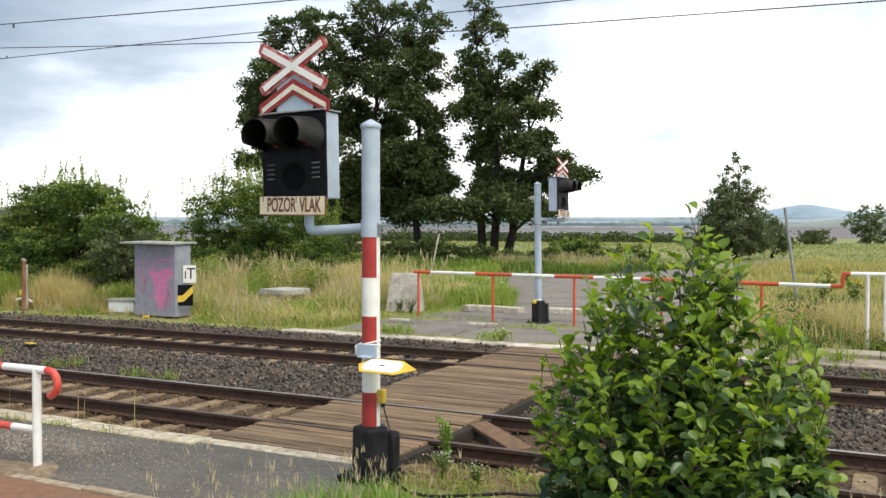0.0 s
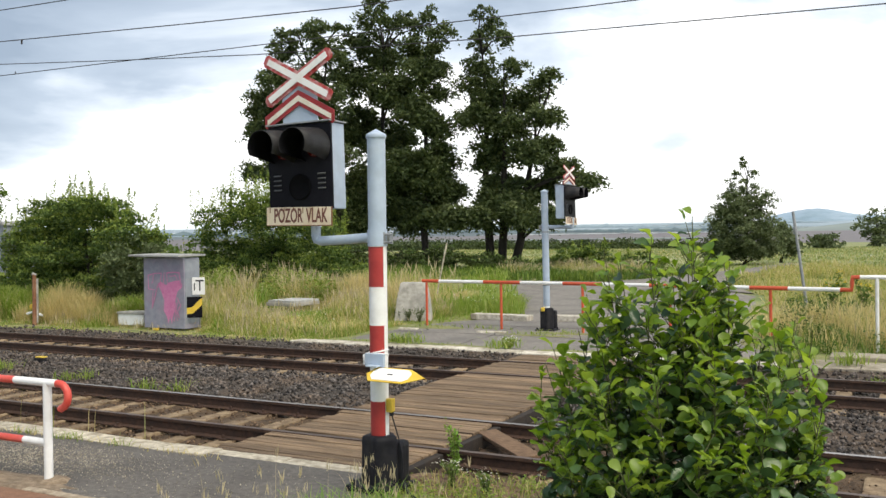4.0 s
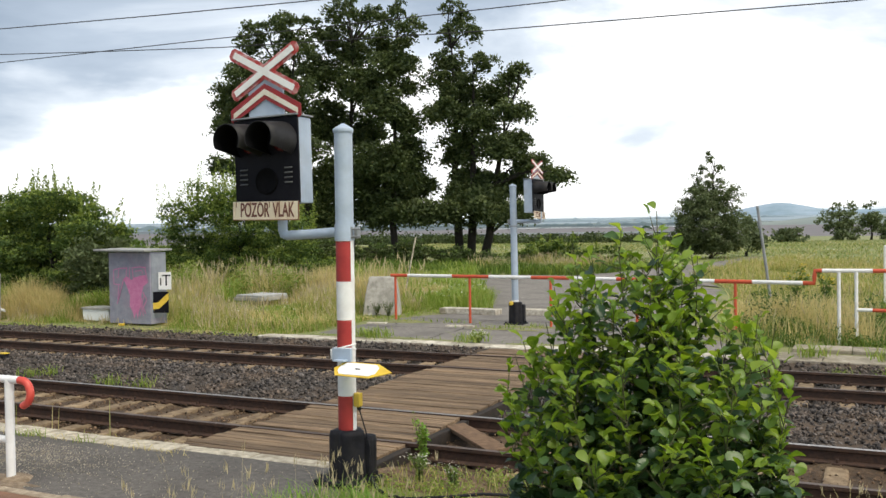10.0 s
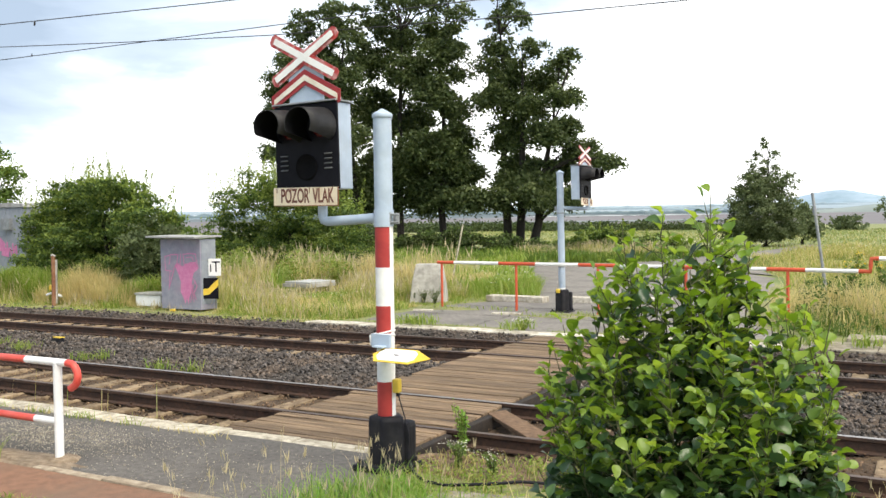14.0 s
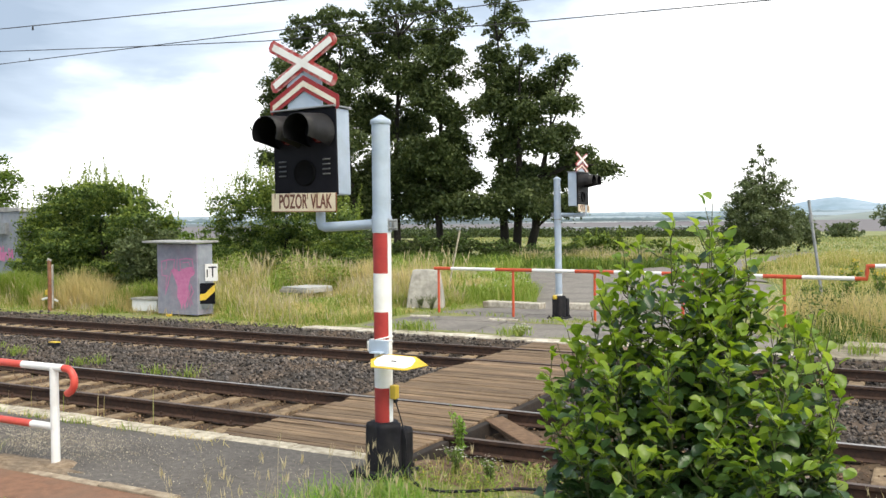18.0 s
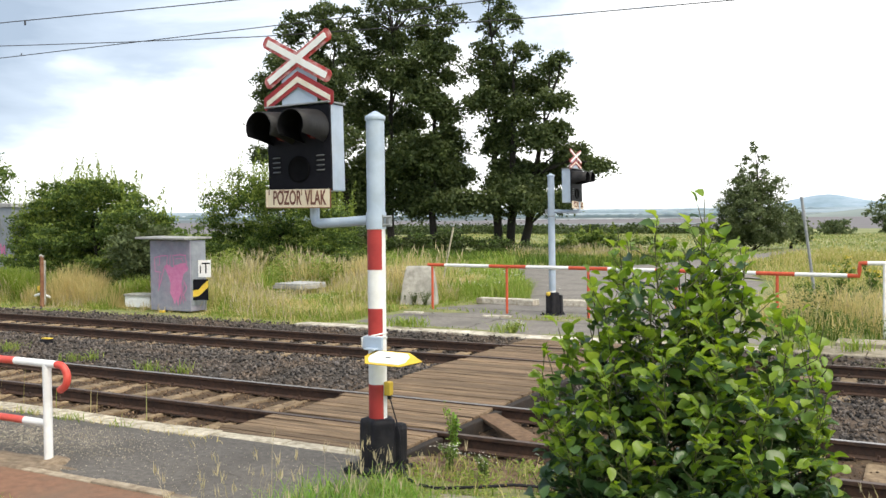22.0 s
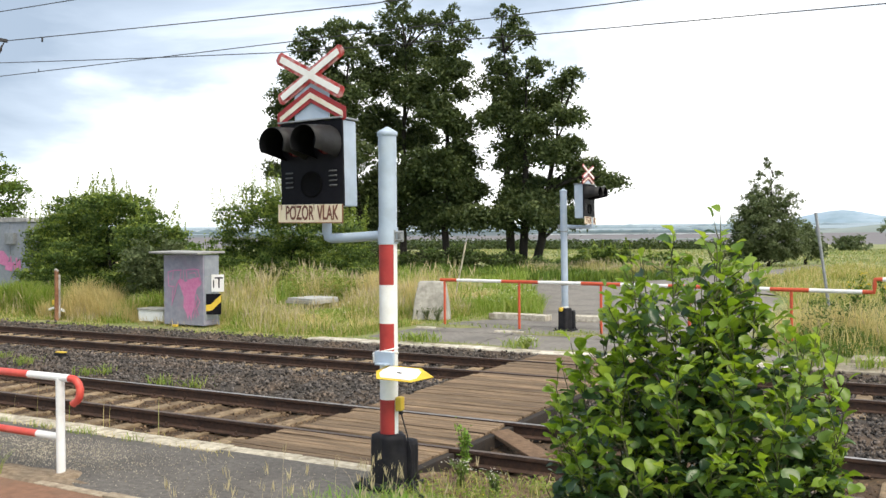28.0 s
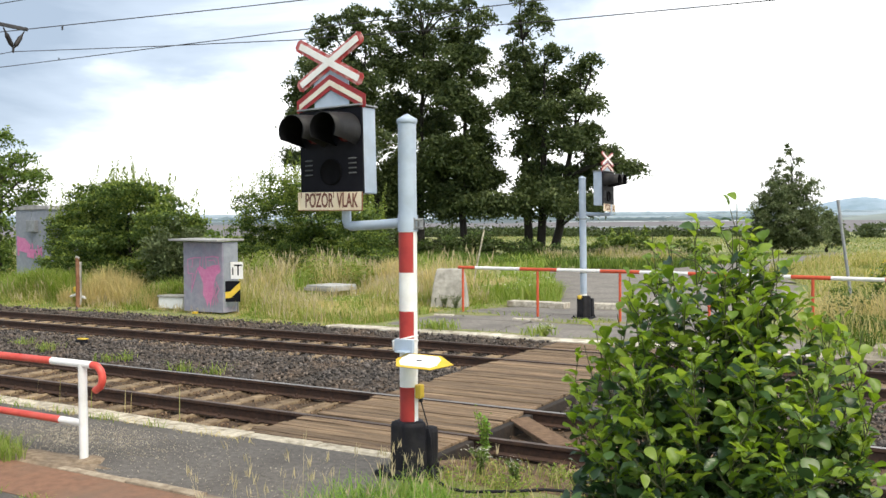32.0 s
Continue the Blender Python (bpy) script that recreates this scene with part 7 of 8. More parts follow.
SHORT = [(-13.6, 14.3, 1.9), (-12.7, 13.1, 1.4), (-11.9, 11.9, 1.1), (-13.9, 15.2, 1.5), (-14.3, 8.7, 0.9), (-12.7, 8.5, 0.9), (-17.5, 8.2, 0.5), (-8.0, 12.9, 0.8), (-6.4, 14.3, 1.1)]


def cropped(x, y):
    """How tall grass grows at a point: low round the hut, the hatch and the trough."""
    k = np.ones(len(x))
    for cx, cy, r in SHORT:
        k = np.minimum(k, np.clip((np.hypot(x - cx, y - cy) / r - 0.7) * 1.6, 0.28, 1.0))
    return k * np.clip(0.3 + (y - 8.3) / 1.4, 0.3, 1.0)


def meadow(name, poly, n, tall, wide, lean, mat, label, patchy=0.25, scale=0.8, seed=1, plume=0.0):
    x, y = scatter(poly, n, patchy, scale, seed)
    keep = ~inside(x, y, ROAD_CUT)
    x, y = x[keep], y[keep]
    ob, tip = blade_mesh(name, x, y, height(x, y) - 0.02, tall * cropped(x, y) * (0.8 + 0.35 * np.sin(x * 0.9 + seed) * np.sin(y * 0.7 + seed)), wide, lean, mat, label, "grass", min(q[1] for q in poly) > 8)
    if plume:
        m = RNG.random(len(tip)) < plume
        heads(name + "_plumes", tip[m], tall * 0.26, M_SEED, "pale dry grass plumes above the meadow")


# far side: dry tall grass by the track, greener behind, all round the road
meadow("meadow_grass", [(-34, 8.3), (-7.6, 8.3), (-7.6, 15), (-34, 15)], 24000, 0.66, 0.0065, 0.7, M_GRASS_DRY, "tall dry straw-coloured grass beside the track", 0.95, 0.33, 1, 0.18)
meadow("green_growth", [(-34, 8.3), (-7.6, 8.3), (-7.6, 15), (-34, 15)], 25000, 0.36, 0.011, 0.9, M_GRASS_GREEN, "short green grass among the dry stalks", 0.5, 0.5, 12)
meadow("meadow_grass", [(-40, 14.5), (-9.6, 15.3), (-9.8, 18), (-15, 24), (-23, 30), (-46, 34)], 21000, 0.82, 0.012, 0.55, M_GRASS_DRY, "tall dry meadow grass mixed with green", 0.9, 0.25, 2, 0.20)
meadow("green_growth", [(-46, 13), (-16, 15.5), (-9, 15.5), (-5, 16.5), (-9, 34), (-50, 38)], 26000, 0.52, 0.024, 0.9, M_GRASS_GREEN, "green weeds growing among the dry grass", 0.5, 0.4, 3)
meadow("green_growth", [(-30, 9.3), (-19.5, 9.3), (-19.5, 10.6), (-23.5, 12.4), (-30, 13)], 9000, 0.85, 0.012, 0.8, M_GRASS_GREEN, "tall green growth before the kiosk", 0.3, 0.6, 14)
meadow("straw_grass", [(-34, 7.66), (-7.8, 7.7), (-7.4, 9.2), (-34, 9.2)], 7000, 0.30, 0.006, 1.1, M_STRAW, "short bleached straw along the ballast", 0.7, 0.6, 26)
meadow("green_growth", [(-34, 7.64), (-7.8, 7.66), (-7.4, 9.6), (-34, 9.8)], 16000, 0.27, 0.009, 0.9, M_GRASS_GREEN, "short green grass along the ballast", 0.4, 0.9, 4)
meadow("green_growth", [(-10, 12.0), (-7.3, 12.3), (-6.3, 14.5), (-5.3, 15.2), (-6.9, 19), (-10, 19)], 9000, 0.42, 0.008, 0.9, M_GRASS_GREEN, "green grass under the barrier fence", 0.3, 0.9, 5)
meadow("meadow_grass", [(1.2, 10.3), (16, 10.2), (20, 24), (1.0, 24)], 6000, 0.62, 0.009, 0.7, M_GRASS_DRY, "dry meadow grass round the leaning pole", 0.35, 0.5, 6, 0.16)
meadow("green_growth", [(2.0, 9.75), (16, 9.75), (18, 22), (1.0, 22)], 27000, 0.42, 0.011, 1.1, M_GRASS_DEEP, "green weeds by the platform slabs", 0.4, 0.6, 7)
meadow("green_growth", [(-26, 31.4), (-8.4, 31.4), (-6.0, 34.2), (-4.4, 40), (-12, 43), (-27, 40)], 15000, 0.55, 0.020, 0.8, M_GRASS_DEEP, "deep green tall grass beyond the road", 0.25, 0.5, 33)
meadow("meadow_grass", [(-15.0, 34.5), (-8.0, 34.5), (-6.5, 38.5), (-15.5, 39)], 3600, 0.66, 0.012, 0.5, M_GRASS_DRY, "tall buff plumed grass beyond the road", 0.5, 0.4, 34, 0.5)
meadow("green_growth", [(0.3, 20), (4, 20), (5, 38), (0.0, 50), (-1.2, 46), (-2.6, 39), (-3.0, 32)], 7000, 0.45, 0.014, 0.9, M_GRASS_DRY, "dry and green weeds along the road's edge", 0.5, 0.4, 35)
meadow("mid_meadow", [(0.3, 20), (25, 19), (42, 48), (-1, 48), (-2.6, 39), (-3, 32)], 34000, 0.30, 0.013, 1.4, M_GRASS_FAR, "green meadow beyond the leaning pole", 0.2, 0.2, 16)
meadow("mid_meadow", [(0.3, 20), (25, 19), (42, 48), (-1, 48), (-2.6, 39), (-3, 32)], 18000, 0.5, 0.011, 0.8, M_GRASS_DRY, "straw among the meadow beyond the leaning pole", 0.7, 0.13, 17)
meadow("far_meadow", [(-60, 30), (-9, 30), (-4, 42), (3, 44), (36, 40), (50, 118), (-60, 118)], 56000, 0.20, 0.024, 1.0, M_GRASS_FAR, "green meadow stretching away from the road", 0.12, 0.05, 8)
meadow("far_meadow", [(-60, 34), (-12, 32), (-3, 42), (3, 44), (36, 40), (50, 118), (-60, 118)], 16000, 0.22, 0.020, 0.8, M_GRASS_DRY, "straw-coloured patches in the far meadow", 0.45, 0.043, 9)


meadow("straw_grass", [(-12.6, 8.8), (-7.8, 9.0), (-7.7, 12.2), (-10, 13.4), (-13.2, 13.0)], 9000, 0.26, 0.007, 1.2, M_STRAW, "short bleached straw before the hatch", 0.6, 0.7, 21)
meadow("straw_grass", [(-19, 8.7), (-13.9, 8.9), (-14.6, 11.5), (-19, 10.6)], 9000, 0.98, 0.007, 0.5, M_STRAW, "tall bleached straw between post and hut", 0.7, 0.9, 22)
meadow("green_growth", [(-22, 9.0), (-14.2, 9.2), (-14.8, 11.2), (-22, 11.0)], 8000, 0.85, 0.010, 0.7, M_GRASS_GREEN, "tall green growth before the shrub", 0.7, 0.8, 36)
meadow("straw_grass", [(-13.5, 15.8), (-9.2, 15.2), (-8.6, 18.8), (-14, 19.5)], 6500, 0.92, 0.008, 0.5, M_STRAW, "tall pale straw behind the hatch", 0.8, 0.6, 23)
meadow("straw_grass", [(-26, 15.0), (-13, 14.0), (-10, 15.5), (-10.5, 21), (-27, 23)], 5200, 1.0, 0.008, 0.45, M_STRAW, "tall pale straw standing above the green growth", 0.9, 0.45, 25, 0.3)
meadow("straw_grass", [(1.2, 10.2), (4.4, 10.2), (4.4, 16), (1.2, 16)], 2600, 0.7, 0.007, 0.6, M_STRAW, "tall bleached straw beyond the platform", 0.8, 0.6, 24)


def leafy_weeds():
    x, y = scatter([(-18, 8.6), (-7.8, 8.8), (-6.8, 14.5), (-5, 17), (-16, 17)], 420, 0.6, 0.8, 6)
    v, f = leaf_cloud(np.stack([x, y, height(x, y) + 0.4 * cropped(x, y) * RNG.uniform(0.6, 1.2, len(x))], -1), 0.022, 1.5)
    tagged(array_mesh("meadow_flowers", v, f, M_FLOWER), "small white flowers in the meadow grass", "flowers", kind="stuff")
    x, y = scatter([(-10.5, 15.6), (-6.2, 15.6), (-7.4, 19.5), (-10.2, 24), (-13, 22)], 260, 0.6, 0.8, 9)
    v, f = leaf_cloud(np.stack([x, y, height(x, y) + RNG.uniform(0.3, 0.5, len(x))], -1), 0.028, 1.5)
    tagged(array_mesh("meadow_flowers", v, f, M_FLOWER), "small white flowers in the grass beside the road", "flowers", kind="stuff")
    x, y = scatter([(-21, 15.5), (-13.5, 16.4), (-12, 20.5), (-23, 21)], 9500, 0.7, 0.5, 3)
    v, f = leaf_cloud(np.stack([x, y, height(x, y) + RNG.uniform(0.1, 1.25, len(x)) * (0.75 + 0.3 * np.sin(x * 1.7) * np.sin(y * 1.3))], -1), 0.065, 1.2)
    tagged(array_mesh("leafy_weeds", v, f, M_LEAF_BUSH_TOP), "yellow-green leafy weeds in the meadow", "weeds", kind="stuff")
    x, y = scatter([(2.2, 9.7), (9.0, 9.7), (9.5, 12.5), (2.0, 12.5)], 6500, 0.9, 0.9, 8)
    v, f = leaf_cloud(np.stack([x, y, height(x, y) + RNG.uniform(0.05, 0.5, len(x)) * (0.6 + 0.4 * np.sin(x * 3.1) * np.sin(y * 2.3))], -1), 0.034, 1.0)
    tagged(array_mesh("leafy_weeds", v, f, M_LEAF_LIGHT), "dark green leafy weeds behind the platform slabs", "weeds", kind="stuff")
    cx, cy = np.array([2.5, 3.0, 1.9, 4.3, 5.6, 7.4, 2.2, 6.3]), np.array([12.6, 13.4, 14.2, 12.2, 13.0, 12.6, 11.4, 14.6])
    cx, cy = np.repeat(cx, 420), np.repeat(cy, 420)
    x, y = cx + RNG.normal(0, 0.26, len(cx)), cy + RNG.normal(0, 0.3, len(cx))
    v, f = leaf_cloud(np.stack([x, y, height(x, y) + RNG.uniform(0.05, 0.95, len(x)) * np.exp(-((x - cx) ** 2 + (y - cy) ** 2) / 0.25)], -1), 0.04, 0.8)
    tagged(array_mesh("leafy_weeds", v, f, M_LEAF_HEART), "dark green bushy weeds round the leaning pole", "weeds", kind="stuff")
    # low tufts of weeds and drifts of pale flowers out in the meadow
    cx = np.concatenate([RNG.uniform(0.8, 15, 90), RNG.uniform(-13, 0, 50), RNG.uniform(-8, 25, 60)])
    cy = np.concatenate([RNG.uniform(15, 34, 90), RNG.uniform(36, 50, 50), RNG.uniform(40, 90, 60)])
    keep = ~inside(cx, cy, ROAD_CUT)
    cx, cy = np.repeat(cx[keep], 70), np.repeat(cy[keep], 70)
    wide = np.repeat(RNG.uniform(0.25, 0.75, keep.sum()), 70) * (1 + cy / 60)
    x, y = cx + RNG.normal(size=len(cx)) * wide, cy + RNG.normal(size=len(cx)) * wide
    v, f = leaf_cloud(np.stack([x, y, height(x, y) + RNG.uniform(0.05, 0.55, len(x)) * np.exp(-((x - cx) ** 2 + (y - cy) ** 2) / (1.6 * wide ** 2))], -1), 0.045, 1.0)
    tagged(array_mesh("weed_tufts", v, f, M_GRASS_GREEN), "low green tufts of weeds in the meadow", "weeds", kind="stuff")
    x, y = np.concatenate([RNG.normal(-8, 3.6, 900), RNG.normal(4, 3, 120)]), np.concatenate([RNG.normal(52, 5.0, 900), RNG.normal(40, 2.5, 120)])
    keep = ~inside(x, y, ROAD_CUT)
    x, y = x[keep], y[keep]
    v, f = leaf_cloud(np.stack([x, y, height(x, y) + RNG.uniform(0.3, 0.5, len(x))], -1), 0.06, 2.0)
    tagged(array_mesh("meadow_flowers", v, f, M_FLOWER_PALE), "drift of pale cream flowers in the far meadow", "flowers", kind="stuff")


leafy_weeds()


def near_verges():
    # thinner grass over the rest of the near side
    x, y = scatter([(-0.4, -14), (14, -14), (16, -3.2), (3.4, -2.6), (2.6, -3.4), (3.0, -6.2), (0.9, -6.4), (0.1, -5.0)], 22000, 0.45, 0.7, 31)
    blade_mesh("verge_grass", x, y, np.full(len(x), -0.03), 0.16, 0.005, 1.0, M_GRASS_NEAR, "thin uneven grass on the near side of the line", "grass")
    x, y = scatter([(-0.4, -14), (14, -14), (16, -3.2), (3.4, -2.6), (0.1, -5.0)], 6000, 0.7, 0.6, 33)
    blade_mesh("dry_stems", x, y, np.full(len(x), -0.03), 0.2, 0.004, 0.9, M_STRAW, "dry stalks among the near grass", "weeds")
    poly = [(-0.05, -4.2), (-0.2, -3.15), (-0.1, -2.6), (0.15, -2.2), (0.6, -2.05), (0.95, -2.4), (2.0, -2.5), (3.2, -3.0), (3.4, -7), (0.8, -7)]
    x, y = scatter(poly, 14000, 0.2, 1.2, 2)
    # the dense growth thins out away from the post
    edge = np.clip((-4.8 - y) / 1.6, 0, 1)
    keep = RNG.random(len(x)) > edge
    x, y, edge = x[keep], y[keep], np.maximum(edge, np.clip((x - 2.6) / 0.8, 0, 1))[keep]
    x, y = x + RNG.normal(0, 0.5, len(x)) * edge, y + RNG.normal(0, 0.3, len(x)) * edge
    ob, tip = blade_mesh("verge_grass", x, y, np.full(len(x), -0.03), 0.24, 0.0045, 0.9, M_GRASS_NEAR, "bright green uncut grass on the near verge", "grass")
    x, y = scatter([(-1.5, -4.3), (-0.15, -3.2), (0.1, -4.6)], 420, 0.4, 2.0, 8)
    blade_mesh("verge_weeds", x, y, np.full(len(x), -0.02), 0.16, 0.004, 0.9, M_GRASS_NEAR, "thin weeds at the edge of the paving", "weeds")
    x, y = scatter([(-2.9, -3.85), (-0.9, -3.85), (-0.9, -3.68), (-2.9, -3.68)], 260, 0.8, 2.5, 3)
    blade_mesh("paving_weeds", x, y, np.full(len(x), -0.01), 0.06, 0.004, 1.1, M_GRASS_GREEN, "low weeds in the paving joint", "weeds")
    x, y = scatter([(-0.9, -3.6), (0.1, -2.6), (0.5, -2.0), (1.2, -2.2), (1.3, -3.6)], 60, 0.0)
    ob, tip = blade_mesh("seed_stalks", x, y, np.full(len(x), -0.02), 0.48, 0.0025, 0.5, M_SEED, "thin pale grass stalks with seed heads", "grass")
    heads("seed_heads", np.concatenate([tip + RNG.normal(size=tip.shape) * 0.012 for _ in range(6)]), 0.055, M_SEED, "pale feathery seed heads")
    # drier, lower growth between the post and the track
    poly = [(0.05, -2.2), (2.2, -2.4), (9, -2.6), (9, -0.85), (0.3, -0.85), (0.1, -1.3)]
    x, y = scatter(poly, 6000, 0.45, 1.3, 4)
    blade_mesh("verge_weeds", x, y, np.full(len(x), -0.03), 0.09, 0.0045, 1.0, M_GRASS_GREEN, "low weeds between the post and the rails", "weeds")
    x, y = scatter(poly, 1500, 0.45, 1.7, 6)
    blade_mesh("dry_stems", x, y, np.full(len(x), -0.03), 0.15, 0.004, 0.8, M_GRASS_DRY, "dry stems on the near verge", "weeds")
    x, y = scatter(poly, 11000, 0.55, 1.5, 9)
    v, f = leaf_cloud(np.stack([x, y, RNG.uniform(-0.02, 0.08, len(x))], -1), 0.016, 0.8)
    tagged(array_mesh("low_weeds", v, f, M_GRASS_GREEN), "low leafy weeds on the bare soil", "weeds", kind="stuff")
    x, y = scatter(poly, 160, 0.6, 1.5, 9)
    v, f = leaf_cloud(np.stack([x, y, RNG.uniform(0.05, 0.12, len(x))], -1), 0.008, 1.5)
    tagged(array_mesh("tiny_flowers", v, f, M_FLOWER_Y), "tiny yellow flowers on the verge", "weeds", kind="stuff")
    # growth along the far road's edges and cracks
    x = np.concatenate([RNG.normal(c, w, 60) for c, w in ((-4.6, 0.7), (-6.6, 0.5), (-1.4, 0.5), (0.9, 0.5))])
    y = RNG.normal(8.28, 0.10, len(x))
    blade_mesh("road_edge_grass", x, y, np.full(len(x), -0.01), 0.08, 0.007, 1.1, M_GRASS_GREEN, "short grass in the broken road edge", "grass")
    x = np.concatenate([RNG.normal(c, w, 70) for c, w in ((-2.9, 0.4), (-6.6, 0.45), (-5.2, 0.5), (-3.4, 0.4))])
    y = np.concatenate([RNG.normal(c, w, 70) for c, w in ((11.3, 0.12), (11.6, 0.2), (11.7, 0.1), (10.7, 0.07))])
    blade_mesh("road_edge_grass", x, y, np.full(len(x), -0.01), 0.12, 0.008, 1.1, M_GRASS_GREEN, "grass tufts in the cracked road", "grass")
    # pale stalks right of the bush
    x, y = scatter([(4.05, -1.6), (7.0, -1.7), (7.0, -1.02), (4.2, -1.02)], 240, 0.3, 2.0, 41)
    ob, tip = blade_mesh("seed_stalks", x, y, np.full(len(x), -0.03), 0.36, 0.004, 0.4, M_STRAW, "bleached dry stalks beside the rails", "grass")
    heads("seed_heads", np.concatenate([tip[::2] + RNG.normal(size=tip[::2].shape) * 0.010 for _ in range(3)]), 0.05, M_SEED, "bleached seed heads beside the rails")
    # tuft by the railing
    x, y = scatter([(-6.2, -3.5), (-3.85, -3.4), (-3.58, -3.0), (-3.9, -2.75), (-6.2, -2.6)], 3000, 0.5, 1.4, 5)
    blade_mesh("verge_grass", x, y, np.full(len(x), -0.01), 0.19, 0.004, 0.9, M_GRASS_GREEN, "green tuft of grass beside the railing", "grass")
    # growth in the joints of the kerbs
    x = np.concatenate([RNG.normal(c, 0.09, 26) for c in (-9.2, -8.1, -7.3, -6.5, -6.0, -5.2, -4.6, -4.3, -3.6)])
    y = RNG.normal(-1.37, 0.04, len(x))
    blade_mesh("kerb_weeds", x, y, np.full(len(x), -0.02), 0.10, 0.005, 1.0, M_GRASS_GREEN, "weeds in the joints of the near kerb", "weeds")
    x = np.concatenate([RNG.normal(c, 0.22, 22) for c in (-8.7, -7.0, -5.6, -4.9, -3.9, -3.0, -2.4)])
    y = RNG.normal(-1.38, 0.04, len(x))
    blade_mesh("kerb_weeds", x, y, np.full(len(x), -0.02), 0.08, 0.005, 1.1, M_STRAW, "dry grass along the near kerb", "weeds")
    x, y = RNG.uniform(-9, -2.6, 500), RNG.normal(-0.80, 0.10, 500)
    blade_mesh("ballast_weeds", x, y, np.full(len(x), -0.19), 0.10, 0.005, 1.1, M_GRASS_DRY, "thin dry weeds beside the near rail", "weeds")
    x = np.concatenate([RNG.normal(c, 0.16, 90) for c in (-5.6, -5.2, -3.0, 2.6, 3.4, 4.6, 5.9, 6.8)])
    y = RNG.normal(8.0, 0.16, len(x))
    blade_mesh("kerb_weeds", x, y, np.full(len(x), 0.06), 0.2, 0.010, 1.0, M_GRASS_GREEN, "weeds in the joints of the far kerb", "weeds")
    c = [(-11.5, 2.9), (-11.2, 2.7), (-9.0, 2.4), (-8.8, 2.6), (-7.0, 2.2), (-6.3, 2.3), (3.9, 7.0), (4.6, 7.2), (-12.5, 3.1), (1.2, 6.9)]
    x = np.concatenate([RNG.normal(a, 0.12, 45) for a, b in c])
    y = np.concatenate([RNG.normal(b, 0.10, 45) for a, b in c])
    blade_mesh("ballast_weeds", x, y, np.full(len(x), -0.16), 0.17, 0.008, 1.2, M_GRASS_GREEN, "small weeds growing in the ballast", "weeds")
    # thin stalks by the near rail
    x, y = np.array([-6.6, -5.9, -5.4, -4.7, -4.65, -3.9]), np.array([-0.75, -0.9, -0.8, -0.85, -0.8, -0.7])
    blade_mesh("lone_stalks", x, y, np.full(len(x), -0.15), 0.55, 0.005, 0.2, M_GRASS_DRY, "thin dry stalks beside the near rail", "weeds")


near_verges()


def herb(name, at, tall, n, leaf, mat, label, flowers=None, fl_size=0.02, bend=0.35, leafy=22):
    """A leafy weed: upright stems with leaves up their length, and flowers on top."""
    t = thing(name, Matrix.Translation(at), label, "weed")
    bm = bmesh.new()
    pts, top = [], []
    for k in range(n):
        a = RNG.uniform(0, 6.28)
        r = RNG.uniform(0.3, 1.0) * bend * tall
        h = tall * RNG.uniform(0.7, 1.05)
        tip = Vector((r * math.cos(a), r * math.sin(a), h))
        sweep(bm, [(0, 0, 0), (tip.x * 0.4, tip.y * 0.4, h * 0.5), tip], [0.005, 0.004, 0.002], 5)
        for q in np.linspace(0.15, 1.0, leafy):
            pts.append((tip.x * q ** 1.3, tip.y * q ** 1.3, h * q))
        top.append(tuple(tip))
    part("stem", bm, M_TWIG, t)
    pts = np.array(pts) + RNG.normal(size=(len(pts), 3)) * leaf * 0.8
    v, f = leaf_cloud(pts, leaf)
    array_mesh("foliage", v, f, mat, t)
    if flowers:
        p = np.repeat(np.array(top), 8, 0) + RNG.normal(size=(len(top) * 8, 3)) * np.array([0.05, 0.05, 0.02])
        v, f = leaf_cloud(p, fl_size, 1.5)
        tagged(array_mesh("flowers", v, f, flowers, t), kind="stuff")
    return t


herb("mugwort", (0.42, -0.92, -0.12), 0.66, 8, 0.020, M_GRASS_NEAR, "upright green weed beside the rails", None, 0.02, 0.12, 60)
herb("yarrow", (0.55, -1.25, -0.03), 0.26, 10, 0.018, M_LEAF_LIGHT, "low weed with white flowers by the post", M_FLOWER, 0.010)
herb("yarrow", (0.95, -1.35, -0.03), 0.24, 8, 0.018, M_LEAF_LIGHT, "low weed with white flowers by the rails", M_FLOWER, 0.009)
herb("chamomile", (-2.95, 8.15, 0.0), 0.24, 22, 0.028, M_GRASS_GREEN, "pale weed with white flowers on the far kerb", M_FLOWER, 0.014, 0.95)
herb("ragwort", (2.55, 15.6, 0.15), 1.15, 9, 0.06, M_LEAF_LIGHT, "tall weed with yellow flower heads", M_FLOWER_Y, 0.03)
herb("ragwort", (3.3, 16.2, 0.15), 1.0, 8, 0.06, M_LEAF_LIGHT, "tall weed with yellow flower heads", M_FLOWER_Y, 0.028)
for _x, _y, _h in ((-8.05, 12.88, 0.36), (-7.62, 12.78, 0.46), (-8.40, 12.98, 0.30)):
    herb("wormwood", (_x, _y, -0.03), _h, 14, 0.020, M_LEAF_GREY, "low grey-green weed before the concrete block", None, 0.02, 0.55, 30)
herb("dandelion", (2.2, -2.6, -0.02), 0.30, 6, 0.03, M_LEAF_LIGHT, "low weed with yellow flowers below the bush", M_FLOWER_Y, 0.012)


